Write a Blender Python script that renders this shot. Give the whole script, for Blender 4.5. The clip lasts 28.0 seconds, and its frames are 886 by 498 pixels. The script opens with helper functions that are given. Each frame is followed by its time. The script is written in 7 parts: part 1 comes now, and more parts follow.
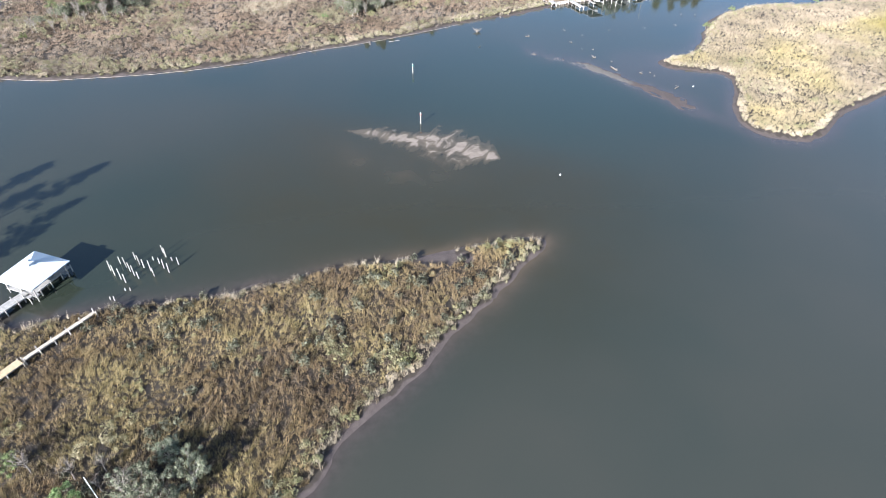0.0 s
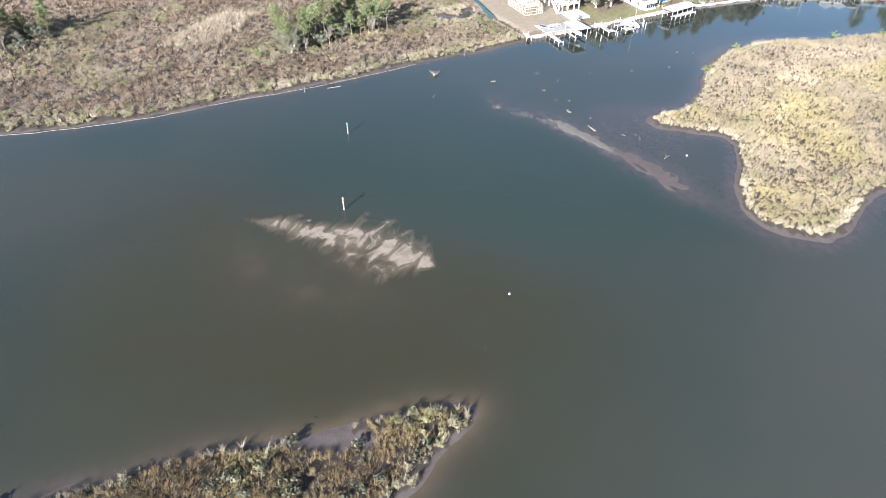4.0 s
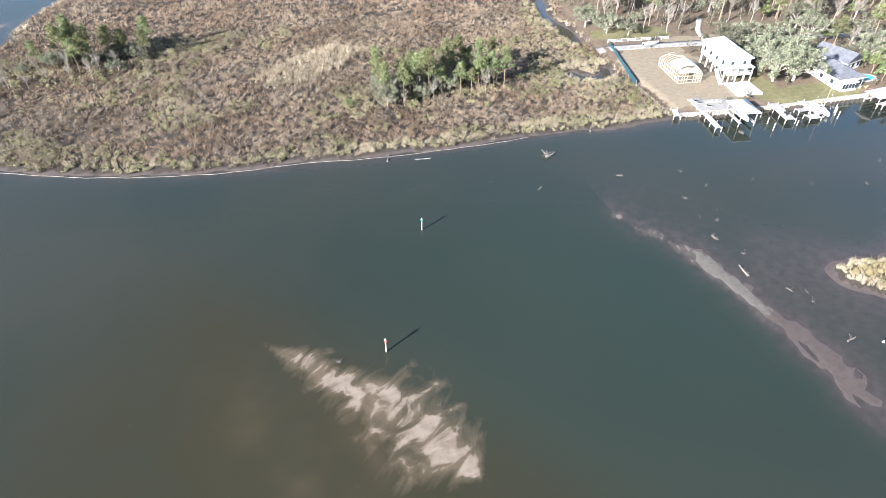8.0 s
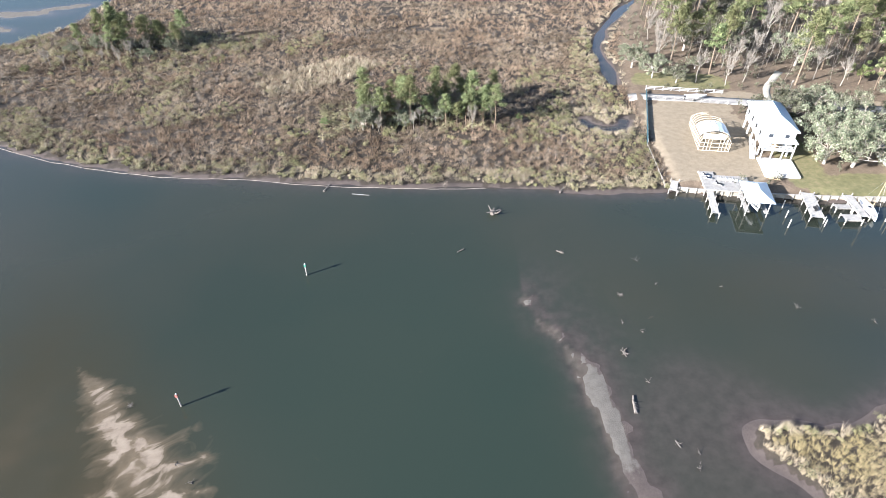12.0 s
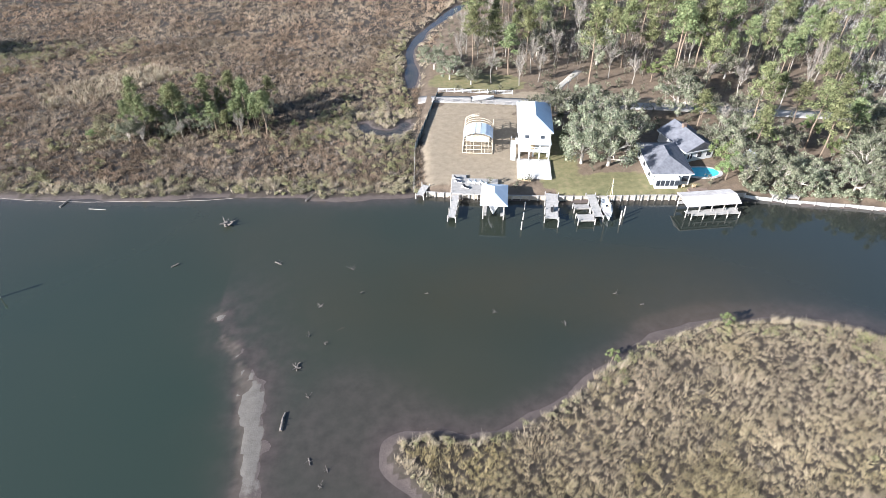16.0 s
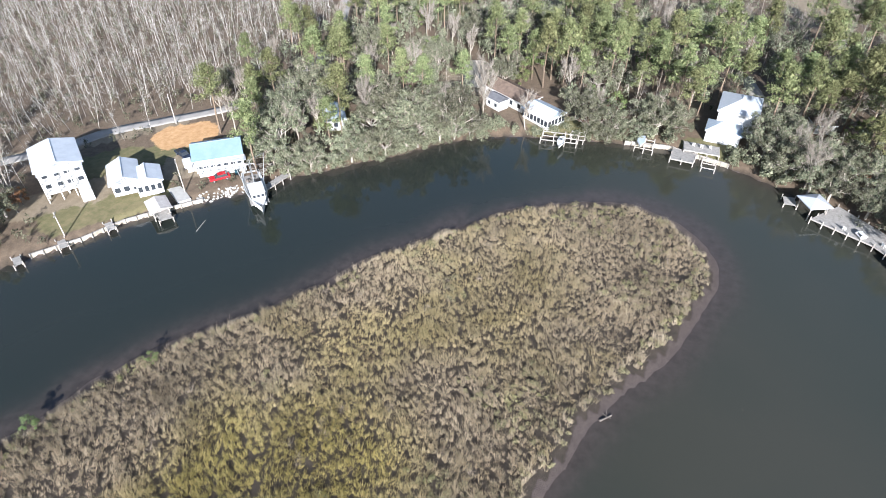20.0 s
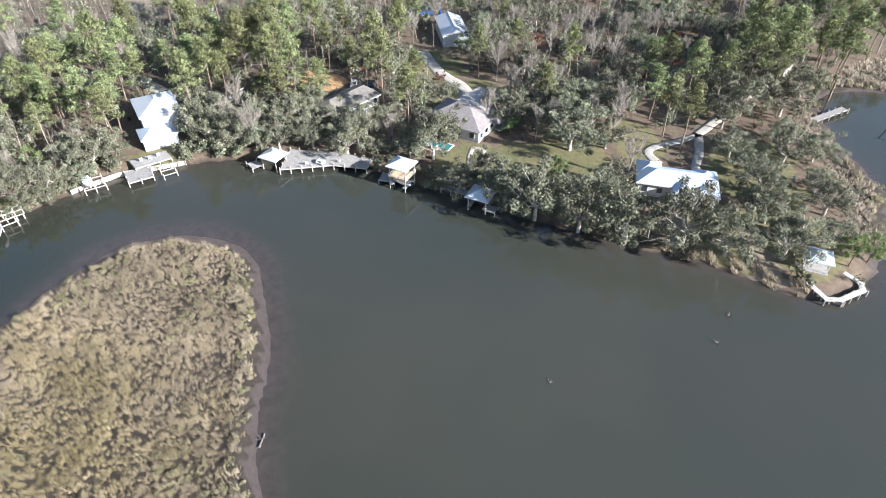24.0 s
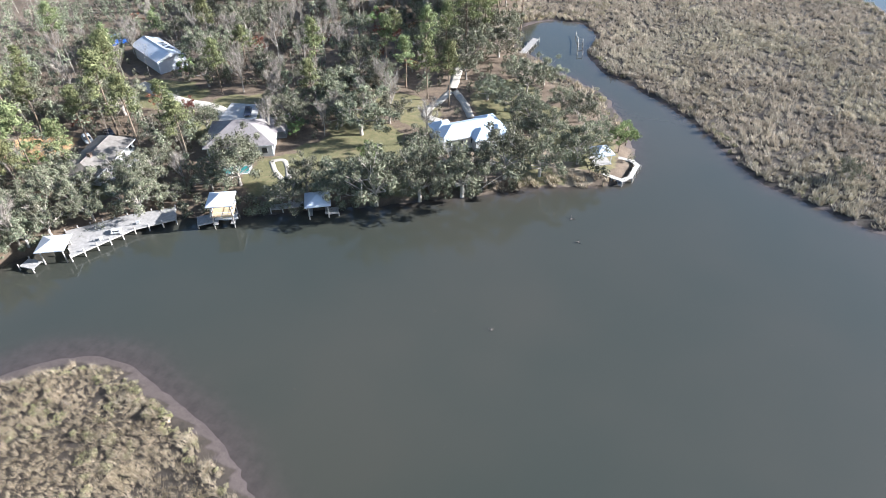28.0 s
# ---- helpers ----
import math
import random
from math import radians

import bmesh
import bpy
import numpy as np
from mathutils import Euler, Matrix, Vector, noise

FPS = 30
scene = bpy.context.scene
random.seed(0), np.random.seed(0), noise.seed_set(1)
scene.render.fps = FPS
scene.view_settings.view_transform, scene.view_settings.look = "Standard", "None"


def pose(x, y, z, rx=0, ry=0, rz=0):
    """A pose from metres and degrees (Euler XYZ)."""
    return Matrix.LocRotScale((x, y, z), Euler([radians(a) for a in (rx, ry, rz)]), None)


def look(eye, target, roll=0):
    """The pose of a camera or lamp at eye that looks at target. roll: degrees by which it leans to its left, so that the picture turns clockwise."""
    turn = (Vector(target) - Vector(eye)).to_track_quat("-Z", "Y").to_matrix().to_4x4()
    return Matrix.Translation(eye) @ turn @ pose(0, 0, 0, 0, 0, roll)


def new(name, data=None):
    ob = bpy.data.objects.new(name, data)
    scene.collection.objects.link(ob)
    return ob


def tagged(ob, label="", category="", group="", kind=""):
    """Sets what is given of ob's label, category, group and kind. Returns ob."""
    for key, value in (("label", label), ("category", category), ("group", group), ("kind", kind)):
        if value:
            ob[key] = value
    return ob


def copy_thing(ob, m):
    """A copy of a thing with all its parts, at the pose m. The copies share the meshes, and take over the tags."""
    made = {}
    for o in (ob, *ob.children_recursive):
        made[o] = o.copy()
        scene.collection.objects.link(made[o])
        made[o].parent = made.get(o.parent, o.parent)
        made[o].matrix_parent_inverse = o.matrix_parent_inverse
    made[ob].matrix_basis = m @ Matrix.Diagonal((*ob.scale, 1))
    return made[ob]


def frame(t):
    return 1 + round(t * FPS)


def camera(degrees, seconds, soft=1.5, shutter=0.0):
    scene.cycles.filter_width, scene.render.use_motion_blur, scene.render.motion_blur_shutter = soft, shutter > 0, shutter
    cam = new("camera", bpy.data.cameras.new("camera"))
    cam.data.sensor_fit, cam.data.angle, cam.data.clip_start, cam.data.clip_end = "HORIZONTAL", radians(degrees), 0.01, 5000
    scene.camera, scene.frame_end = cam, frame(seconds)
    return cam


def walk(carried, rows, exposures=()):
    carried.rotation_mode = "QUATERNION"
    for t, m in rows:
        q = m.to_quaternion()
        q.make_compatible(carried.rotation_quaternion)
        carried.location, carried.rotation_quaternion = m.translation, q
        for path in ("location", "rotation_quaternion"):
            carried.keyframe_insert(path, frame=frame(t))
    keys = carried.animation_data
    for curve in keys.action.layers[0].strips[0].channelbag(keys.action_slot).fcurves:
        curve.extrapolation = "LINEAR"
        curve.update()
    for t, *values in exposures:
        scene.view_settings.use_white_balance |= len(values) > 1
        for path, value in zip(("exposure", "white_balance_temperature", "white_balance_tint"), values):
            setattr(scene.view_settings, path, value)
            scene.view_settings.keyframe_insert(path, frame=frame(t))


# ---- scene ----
PATH = [  # seconds, x, y, z, yaw, pitch, roll
    (0, -142.2, -74.3, 79.4, -32.3, -39.21, -0.11),
    (0.5, -140.3, -73.8, 79.4, -32.36, -39.33, -0.02),
    (1, -136.3, -73.1, 79.5, -32.43, -39.49, -0.07),
    (1.5, -131.1, -72.1, 79.5, -32.48, -39.59, -0.05),
    (2, -125.5, -69.8, 79.5, -32.3, -39.64, -0.06),
    (2.5, -120.4, -66.1, 79.6, -32.08, -39.69, 0.05),
    (3, -115.7, -61, 79.6, -31.92, -39.72, 0.02),
    (3.5, -110.8, -54.2, 79.6, -31.97, -39.81, 0.09),
    (5.5, -88.6, -24.1, 79.3, -31.71, -39.94, 0.01),
    (6, -84.3, -18.5, 79.3, -31.7, -39.89, -0.06),
    (6.5, -82.2, -16.4, 79.3, -31.62, -39.83, -0.06),
    (7, -80.8, -15.7, 79.3, -31.47, -39.79, -0.02),
    (7.5, -79.5, -13.8, 79.4, -31.34, -39.75, 0),
    (7.6, -79.2, -13.3, 79.4, -31, -39.74, 0),
    (7.7, -79, -12.8, 79.4, -27.9, -39.74, 0),
    (7.8, -78.7, -12.2, 79.4, -24, -39.74, 0),
    (7.9, -78.5, -11.7, 79.4, -20.6, -39.74, 0),
    (8, -78.2, -11.2, 79.5, -17.83, -39.72, -0.02),
    (8.5, -75.8, -8.5, 79.5, -14.66, -39.74, -0.03),
    (9, -71.8, -6.7, 79.6, -13.59, -39.78, 0.02),
    (9.5, -66, -5.8, 79.7, -12.2, -39.8, -0.07),
    (10, -59.4, -5.2, 79.9, -5.57, -39.83, -0.11),
    (10.5, -51.4, -4.7, 80, -2.49, -39.8, -0.15),
    (11, -42.8, -4, 80.1, -1.46, -39.83, -0.17),
    (11.5, -34.5, -3.2, 80.2, -1.27, -39.77, -0.17),
    (12, -26.1, -2, 80.3, -0.95, -39.76, -0.32),
    (12.5, -20.8, -1.4, 80.3, -1.69, -39.62, -0.27),
    (14.5, 0, 0, 80, -0.8, -39.81, -0.29),
    (15, 7.8, 0.1, 79.9, -0.61, -39.83, -0.21),
    (15.5, 16.1, -0.3, 79.9, -1.1, -39.75, -0.21),
    (16, 24.9, -1, 79.8, -4.29, -39.73, -0.17),
    (16.5, 33.1, -2.3, 79.7, -7.97, -39.72, 0.02),
    (17, 41.8, -4.2, 79.6, -14.63, -39.74, 0.04),
    (17.5, 50.1, -7.1, 79.4, -23.41, -39.71, 0.11),
    (18, 57.9, -10.3, 79.3, -30.84, -39.76, 0.28),
    (18.5, 66, -12.5, 79.2, -38.83, -39.67, 0.27),
    (19, 74.7, -14.2, 79.2, -50.09, -39.6, 0.27),
    (19.5, 83.6, -16.3, 79.2, -59.16, -39.6, 0.14),
    (20, 92.3, -18.6, 79.1, -66.05, -39.62, 0.12),
    (20.5, 99.5, -23, 79.1, -71.34, -39.69, -0.1),
    (21.5, 102.5, -26.8, 78.7, -80.2, -39.55, -0.05),
    (22.5, 98, -23.6, 78.3, -95.48, -39.45, -0.01),
    (23, 96.2, -20.6, 78.3, -108.14, -39.54, -0.01),
    (23.5, 95.7, -16.4, 78.3, -116.11, -39.54, 0.18),
    (24, 95.9, -13.2, 78.3, -122.84, -39.59, 0.05),
    (24.5, 97.5, -9.1, 78.3, -128.98, -39.65, 0.12),
    (25, 100, -5.2, 78.3, -132.75, -39.67, 0.17),
    (25.5, 103.2, -1.6, 78.4, -135.8, -39.68, 0.17),
    (26, 106.7, 1.5, 78.4, -139.3, -39.77, 0.09),
    (26.5, 110.1, 4, 78.4, -144.66, -39.85, 0.05),
    (27, 113.8, 6.1, 78.4, -150.66, -39.92, 0.09),
    (27.5, 117.3, 8.1, 78.4, -155.69, -39.99, 0.09),
    (28, 119.4, 8.9, 78.5, -158.15, -40.02, 0.07),
]
EXPOSED = [(0, 1.68, 5850), (3, 1.72, 5936), (8, 1.78, 6080), (12.5, 1.76, 6100), (15, 1.7, 6060), (16.5, 1.42, 6044), (18, 1.14, 6027), (20.5, 1.18, 6000), (22.5, 1.28, 6017), (24, 1.48, 6030), (26, 1.66, 6000), (28, 1.72, 5970)]
cam = camera(71.66, 28.0, soft=0.6)
walk(cam, [(t, pose(x, y, z, 90 + p, 0, w) @ pose(0, 0, 0, 0, 0, r)) for t, x, y, z, w, p, r in PATH],
     exposures=[(t, e + 0.42, k, 10) for t, e, k in EXPOSED])

# ---- light ----
SUN_WAY = Vector((0.822, 0.415, -0.39)).normalized()  # the way the sunlight goes
world = bpy.data.worlds.new("sky")
scene.world = world
world.use_nodes = True
_n = world.node_tree.nodes
_sky = _n.new("ShaderNodeTexSky")
_sky.sky_type = "NISHITA"
_sky.sun_disc = False
_sky.sun_elevation = math.asin(-SUN_WAY.z)
_sky.sun_rotation = math.atan2(-SUN_WAY.x, -SUN_WAY.y)
_sky.altitude, _sky.air_density, _sky.dust_density, _sky.ozone_density = 0, 1.0, 0.9, 1.6
_n["Background"].inputs["Strength"].default_value = 0.066
world.node_tree.links.new(_sky.outputs[0], _n["Background"].inputs["Color"])
_sun = new("sun", bpy.data.lights.new("sun", "SUN"))
_sun.data.energy, _sun.data.angle, _sun.data.color = 5.0, radians(0.5), (1.0, 0.965, 0.935)
_sun.matrix_world = look((0, 0, 300), Vector((0, 0, 300)) + SUN_WAY)


# ---- materials ----
class Nodes:
    """A short hand for node trees."""

    def __init__(self, name):
        self.mat = bpy.data.materials.new(name)
        self.mat.use_nodes = True
        self.t = self.mat.node_tree
        self.b = self.t.nodes["Principled BSDF"]
        self.out = self.t.nodes["Material Output"]

    def n(self, kind, **props):
        node = self.t.nodes.new("ShaderNode" + kind)
        for k, v in props.items():
            if k == "operation":
                node.operation = v
            elif k == "blend_type":
                node.blend_type = v
            elif k == "data_type":
                node.data_type = v
            elif k == "attribute_name":
                node.attribute_name = v
        return node

    def link(self, a, b):
        self.t.links.new(a, b)

    def pos(self):
        return self.n("NewGeometry").outputs["Position"]

    def noise(self, scale, detail=3.0, rough=0.55, vec=None, obj=False):
        n = self.n("TexNoise")
        n.inputs["Scale"].default_value, n.inputs["Detail"].default_value, n.inputs["Roughness"].default_value = scale, detail, rough
        if obj:
            self.link(self.n("TexCoord").outputs["Object"], n.inputs["Vector"])
        else:
            self.link(vec if vec is not None else self.pos(), n.inputs["Vector"])
        return n.outputs["Fac"]

    def ramp(self, fac, *stops):
        r = self.n("ValToRGB")
        el = r.color_ramp.elements
        while len(el) < len(stops):
            el.new(0.5)
        for e, (p, c) in zip(el, stops):
            e.position, e.color = p, (*c, 1) if len(c) == 3 else c
        self.link(fac, r.inputs["Fac"])
        return r.outputs["Color"]

    def mix(self, fac, a, b, mode="MIX"):
        m = self.n("Mix", data_type="RGBA", blend_type=mode)
        for slot, v in ((0, fac), (6, a), (7, b)):
            if isinstance(v, (int, float)):
                m.inputs[slot].default_value = v
            elif isinstance(v, tuple):
                m.inputs[slot].default_value = (*v, 1)
            else:
                self.link(v, m.inputs[slot])
        return m.outputs[2]

    def math(self, op, a, b=0.0):
        m = self.n("Math", operation=op)
        for i, v in enumerate((a, b)):
            if isinstance(v, (int, float)):
                m.inputs[i].default_value = v
            else:
                self.link(v, m.inputs[i])
        return m.outputs[0]

    def attr(self, name):
        return self.n("Attribute", attribute_name=name).outputs["Fac"]

    def island(self):
        return self.n("NewGeometry").outputs["Random Per Island"]

    def rand(self):
        return self.n("ObjectInfo").outputs["Random"]

    def bump(self, h, strength=0.3, dist=0.05):
        b = self.n("Bump")
        b.inputs["Strength"].default_value, b.inputs["Distance"].default_value = strength, dist
        self.link(h, b.inputs["Height"])
        self.link(b.outputs[0], self.b.inputs["Normal"])

    def done(self, color=None, rough=0.8, metal=0.0, spec=0.3):
        if color is not None:
            if isinstance(color, tuple):
                self.b.inputs["Base Color"].default_value = (*color, 1)
            else:
                self.link(color, self.b.inputs["Base Color"])
        if isinstance(rough, float):
            self.b.inputs["Roughness"].default_value = rough
        else:
            self.link(rough, self.b.inputs["Roughness"])
        self.b.inputs["Metallic"].default_value = metal
        self.b.inputs["Specular IOR Level"].default_value = spec
        return self.mat


def surface(name, a, b, scale=3.0, rough=0.8, metal=0.0, bump=0.2, fine=25.0, spec=0.3, vary=0.0):
    """Two tones mottled at two scales, with fine relief; vary: how far single pieces differ."""
    m = Nodes(name)
    f = m.noise(scale, 4, 0.6, obj=True)
    g = m.noise(fine, 2, 0.6, obj=True)
    c = m.ramp(m.math("ADD", m.math("MULTIPLY", f, 0.7), m.math("MULTIPLY", g, 0.3)), (0.3, a), (0.72, b))
    if vary:
        v = m.math("ADD", m.math("MULTIPLY", m.rand(), 2 * vary), 1 - vary)
        h = m.n("HueSaturation")
        m.link(c, h.inputs["Color"])
        m.link(v, h.inputs["Value"])
        c = h.outputs[0]
    if bump:
        m.bump(g, bump, 0.03)
    return m.done(c, rough, metal, spec)


def foliage(name, lo, mid, hi, patch=0.05, alt=None, rough=0.75, by_object=0.0, tone=False, thin=0.32, by=""):
    """Leaves or stems: tones by single leaf, drifting from place to place."""
    m = Nodes(name)
    one = m.attr("tone") if tone else m.island()
    c = m.ramp(one, (0.0, lo), (0.55, mid), (1.0, hi))
    if alt:
        p = m.ramp(m.attr(by) if by else m.noise(patch, 3, 0.6), (0.25 if by else 0.42, (0, 0, 0)), (0.95 if by else 0.62, (1, 1, 1)))
        c2 = m.ramp(one, (0.0, alt[0]), (0.55, alt[1]), (1.0, alt[2]))
        c = m.mix(p, c, c2)
    w = m.math("ADD", m.math("MULTIPLY", m.noise(0.32, 3, 0.65), 0.4), m.math("MULTIPLY", m.noise(0.06, 4, 0.65), 0.6))
    h = m.n("HueSaturation")
    m.link(c, h.inputs["Color"])
    v = m.math("ADD", m.math("MULTIPLY", w, 2.3), -0.15)
    if by_object:
        v = m.math("MULTIPLY", v, m.math("ADD", m.math("MULTIPLY", m.rand(), 2 * by_object), 1 - by_object))
        m.link(m.math("ADD", m.math("MULTIPLY", m.rand(), 0.05), 0.475), h.inputs["Hue"])
    m.link(v, h.inputs["Value"])
    m.done(h.outputs[0], rough, 0.0, 0.15)
    glow, both = m.n("BsdfTranslucent"), m.n("MixShader")
    m.link(h.outputs[0], glow.inputs["Color"])
    both.inputs[0].default_value = thin
    m.link(m.b.outputs[0], both.inputs[1])
    m.link(glow.outputs[0], both.inputs[2])
    m.link(both.outputs[0], m.out.inputs["Surface"])
    return m.mat

def ground_material():
    m = Nodes("marsh_soil_lawn_and_mud")
    big, mid, fine = m.noise(0.06, 4, 0.6), m.noise(0.7, 4, 0.65), m.noise(6.0, 3, 0.6)
    marsh = m.ramp(m.math("ADD", m.math("MULTIPLY", mid, 0.6), m.math("MULTIPLY", fine, 0.4)), (0.3, (0.022, 0.018, 0.014)), (0.7, (0.062, 0.049, 0.038)))
    litter = m.ramp(m.math("ADD", m.math("MULTIPLY", mid, 0.5), m.math("MULTIPLY", fine, 0.5)), (0.3, (0.072, 0.052, 0.036)), (0.72, (0.19, 0.142, 0.100)))
    lawn = m.ramp(m.math("ADD", m.math("MULTIPLY", mid, 0.6), m.math("MULTIPLY", big, 0.4)), (0.3, (0.078, 0.082, 0.036)), (0.5, (0.135, 0.122, 0.06)), (0.7, (0.205, 0.165, 0.092)))
    dirt = m.ramp(m.math("ADD", m.math("MULTIPLY", mid, 0.6), m.math("MULTIPLY", fine, 0.4)), (0.3, (0.150, 0.118, 0.082)), (0.7, (0.265, 0.215, 0.152)))
    clay = m.ramp(mid, (0.3, (0.36, 0.20, 0.09)), (0.7, (0.52, 0.33, 0.17)))
    mud = m.ramp(m.math("ADD", m.math("MULTIPLY", mid, 0.5), m.math("MULTIPLY", fine, 0.5)), (0.3, (0.048, 0.037, 0.033)), (0.7, (0.094, 0.074, 0.066)))
    sand = m.ramp(m.math("ADD", m.math("MULTIPLY", mid, 0.5), m.math("MULTIPLY", fine, 0.5)), (0.3, (0.076, 0.067, 0.058)), (0.7, (0.14, 0.125, 0.108)))
    c = m.mix(m.attr("upland"), marsh, litter)
    for zone, col in (("lawn", lawn), ("dirt", dirt), ("clay", clay), ("mud", mud), ("sand", sand)):
        edge = m.math("ADD", m.attr(zone), m.math("MULTIPLY", m.math("SUBTRACT", mid, 0.5), 0.9))
        c = m.mix(m.ramp(edge, (0.38, (0, 0, 0)), (0.62, (1, 1, 1))), c, col)
    m.bump(fine, 0.5, 0.15)
    return m.done(c, 0.85, 0.0, 0.25)


def water_material():
    """Turbid river water over its bed: the deeper, the less of the bed's own colour comes through."""
    m = Nodes("turbid_river_water")
    big, mid = m.noise(0.018, 3, 0.5), m.noise(0.5, 4, 0.6)
    # The southern tones are lighter: sunward sky reflection painted into the silt colour.
    silt_and_sheen = m.mix(m.attr("north"), m.ramp(big, (0.35, (0.031, 0.0345, 0.0275)), (0.65, (0.040, 0.0395, 0.0310))),
                 m.ramp(big, (0.35, (0.0190, 0.0242, 0.0170)), (0.65, (0.0285, 0.0285, 0.0190))))
    silt_and_sheen = m.mix(m.attr("teal"), silt_and_sheen, (0.0165, 0.0275, 0.0205))
    silt_and_sheen = m.mix(m.attr("narrow"), silt_and_sheen, (0.014, 0.0185, 0.017))
    mud = m.ramp(mid, (0.3, (0.038, 0.030, 0.026)), (0.7, (0.060, 0.048, 0.042)))
    sand = m.ramp(mid, (0.3, (0.165, 0.128, 0.096)), (0.7, (0.255, 0.206, 0.158)))
    bed = m.mix(m.math("MULTIPLY", m.attr("murk"), 0.75), m.mix(m.attr("sand"), mud, sand), (0.085, 0.060, 0.032))
    cloud = m.math("MULTIPLY", m.attr("murk"), m.math("ADD", m.math("MULTIPLY", m.noise(0.09, 4, 0.6), 1.3), 0.25))
    silt_and_sheen = m.mix(cloud, silt_and_sheen, (0.027, 0.024, 0.012))
    # finger-like dunes across the shoal, and their drowned ends
    along = m.n("Mapping")
    along.inputs["Rotation"].default_value = (0, 0, radians(53.84))
    m.link(m.pos(), along.inputs["Vector"])
    drawn = m.n("Mapping")
    drawn.inputs["Scale"].default_value = (1.0, 0.5, 1.0)
    m.link(along.outputs[0], drawn.inputs["Vector"])
    dune = m.n("TexNoise")
    m.link(drawn.outputs[0], dune.inputs["Vector"])
    dune.inputs["Scale"].default_value, dune.inputs["Detail"].default_value, dune.inputs["Distortion"].default_value = 0.37, 3.0, 0.8
    rise = m.math("ADD", m.math("MULTIPLY", dune.outputs["Fac"], 2.6), m.math("MULTIPLY", m.attr("dunes"), 0.62))
    high = m.ramp(m.math("SUBTRACT", rise, 1.18), (0.36, (0, 0, 0)), (0.46, (0.5, 0.5, 0.5)), (0.64, (0.9, 0.9, 0.9)))
    deep = m.ramp(m.math("SUBTRACT", rise, 0.68), (0.25, (0, 0, 0)), (0.6, (0.22, 0.22, 0.22)), (0.85, (0.5, 0.5, 0.5)))
    drowned = m.mix(0.62, sand, (0.075, 0.050, 0.022))
    k = m.math("SUBTRACT", 1.0, m.math("POWER", 2.718, m.math("MULTIPLY", m.attr("depth"), -3.6)))
    m.bump(m.noise(1.6, 3, 0.6), 0.10, 0.03)
    m.done(m.mix(high, m.mix(deep, m.mix(k, bed, silt_and_sheen), drowned), sand), 0.08, 0.0, 0.8)
    m.b.inputs["IOR"].default_value = 1.333
    return m.mat


M_GROUND, M_WATER = ground_material(), water_material()
M_REED = foliage("dry_marsh_reed", (0.176, 0.141, 0.097), (0.277, 0.224, 0.157), (0.378, 0.316, 0.228), 0.045,
                 ((0.188, 0.154, 0.056), (0.290, 0.240, 0.092), (0.402, 0.338, 0.144)), tone=True, thin=0.15, by="olive")
M_MARSH = foliage("brown_rush_marsh", (0.131, 0.092, 0.063), (0.209, 0.151, 0.105), (0.306, 0.231, 0.166), 0.04,
                  ((0.155, 0.118, 0.083), (0.252, 0.198, 0.144), (0.349, 0.282, 0.214)), tone=True, thin=0.15)
M_PALE = foliage("grey_tan_rush", (0.247, 0.207, 0.157), (0.361, 0.306, 0.237), (0.475, 0.413, 0.328), 0.03,
                 ((0.218, 0.192, 0.138), (0.323, 0.285, 0.209), (0.427, 0.385, 0.294)), tone=True, thin=0.15)
M_SPIT = foliage("dry_spit_rush", (0.128, 0.091, 0.050), (0.206, 0.147, 0.081), (0.308, 0.228, 0.129), 0.06,
                 ((0.154, 0.121, 0.057), (0.242, 0.192, 0.093), (0.339, 0.276, 0.139)), tone=True, thin=0.15)
M_FRINGE = foliage("pale_bank_reed", (0.224, 0.180, 0.123), (0.335, 0.280, 0.201), (0.447, 0.379, 0.282), tone=True, thin=0.15)
M_SHRUB = foliage("pale_marsh_shrub", (0.146, 0.129, 0.076), (0.246, 0.219, 0.133), (0.347, 0.313, 0.202), 0.09,
                  ((0.122, 0.121, 0.055), (0.202, 0.196, 0.094), (0.291, 0.278, 0.143)), by_object=0.0, thin=0.15)
M_DARK_RUSH = foliage("dark_brown_rush", (0.062, 0.046, 0.030), (0.112, 0.084, 0.057), (0.175, 0.135, 0.097), thin=0.1)
M_SCRUB = foliage("grey_green_scrub", (0.065, 0.064, 0.042), (0.12, 0.117, 0.079), (0.195, 0.187, 0.13))
M_PINE = foliage("pine_needles", (0.077, 0.089, 0.040), (0.149, 0.163, 0.076), (0.239, 0.251, 0.124), by_object=0.25, thin=0.2)
M_OAK = foliage("live_oak_leaves", (0.079, 0.085, 0.052), (0.143, 0.146, 0.095), (0.231, 0.230, 0.161), by_object=0.3, thin=0.15)
M_GREEN = foliage("bright_broad_leaves", (0.07, 0.095, 0.035), (0.135, 0.168, 0.066), (0.215, 0.25, 0.11), by_object=0.25, thin=0.2)
M_RUST = foliage("rusty_dry_leaves", (0.105, 0.046, 0.028), (0.203, 0.094, 0.056), (0.292, 0.150, 0.094), by_object=0.25)
M_BARE = surface("pale_grey_bark", (0.15, 0.128, 0.105), (0.37, 0.335, 0.29), 2.0, 0.9, vary=0.25)
M_LIMB = surface("pale_mossy_limbs", (0.22, 0.19, 0.16), (0.44, 0.40, 0.35), 2.0, 0.9, vary=0.2)
M_BARK = surface("brown_bark", (0.09, 0.065, 0.045), (0.25, 0.19, 0.14), 2.5, 0.9, vary=0.2)

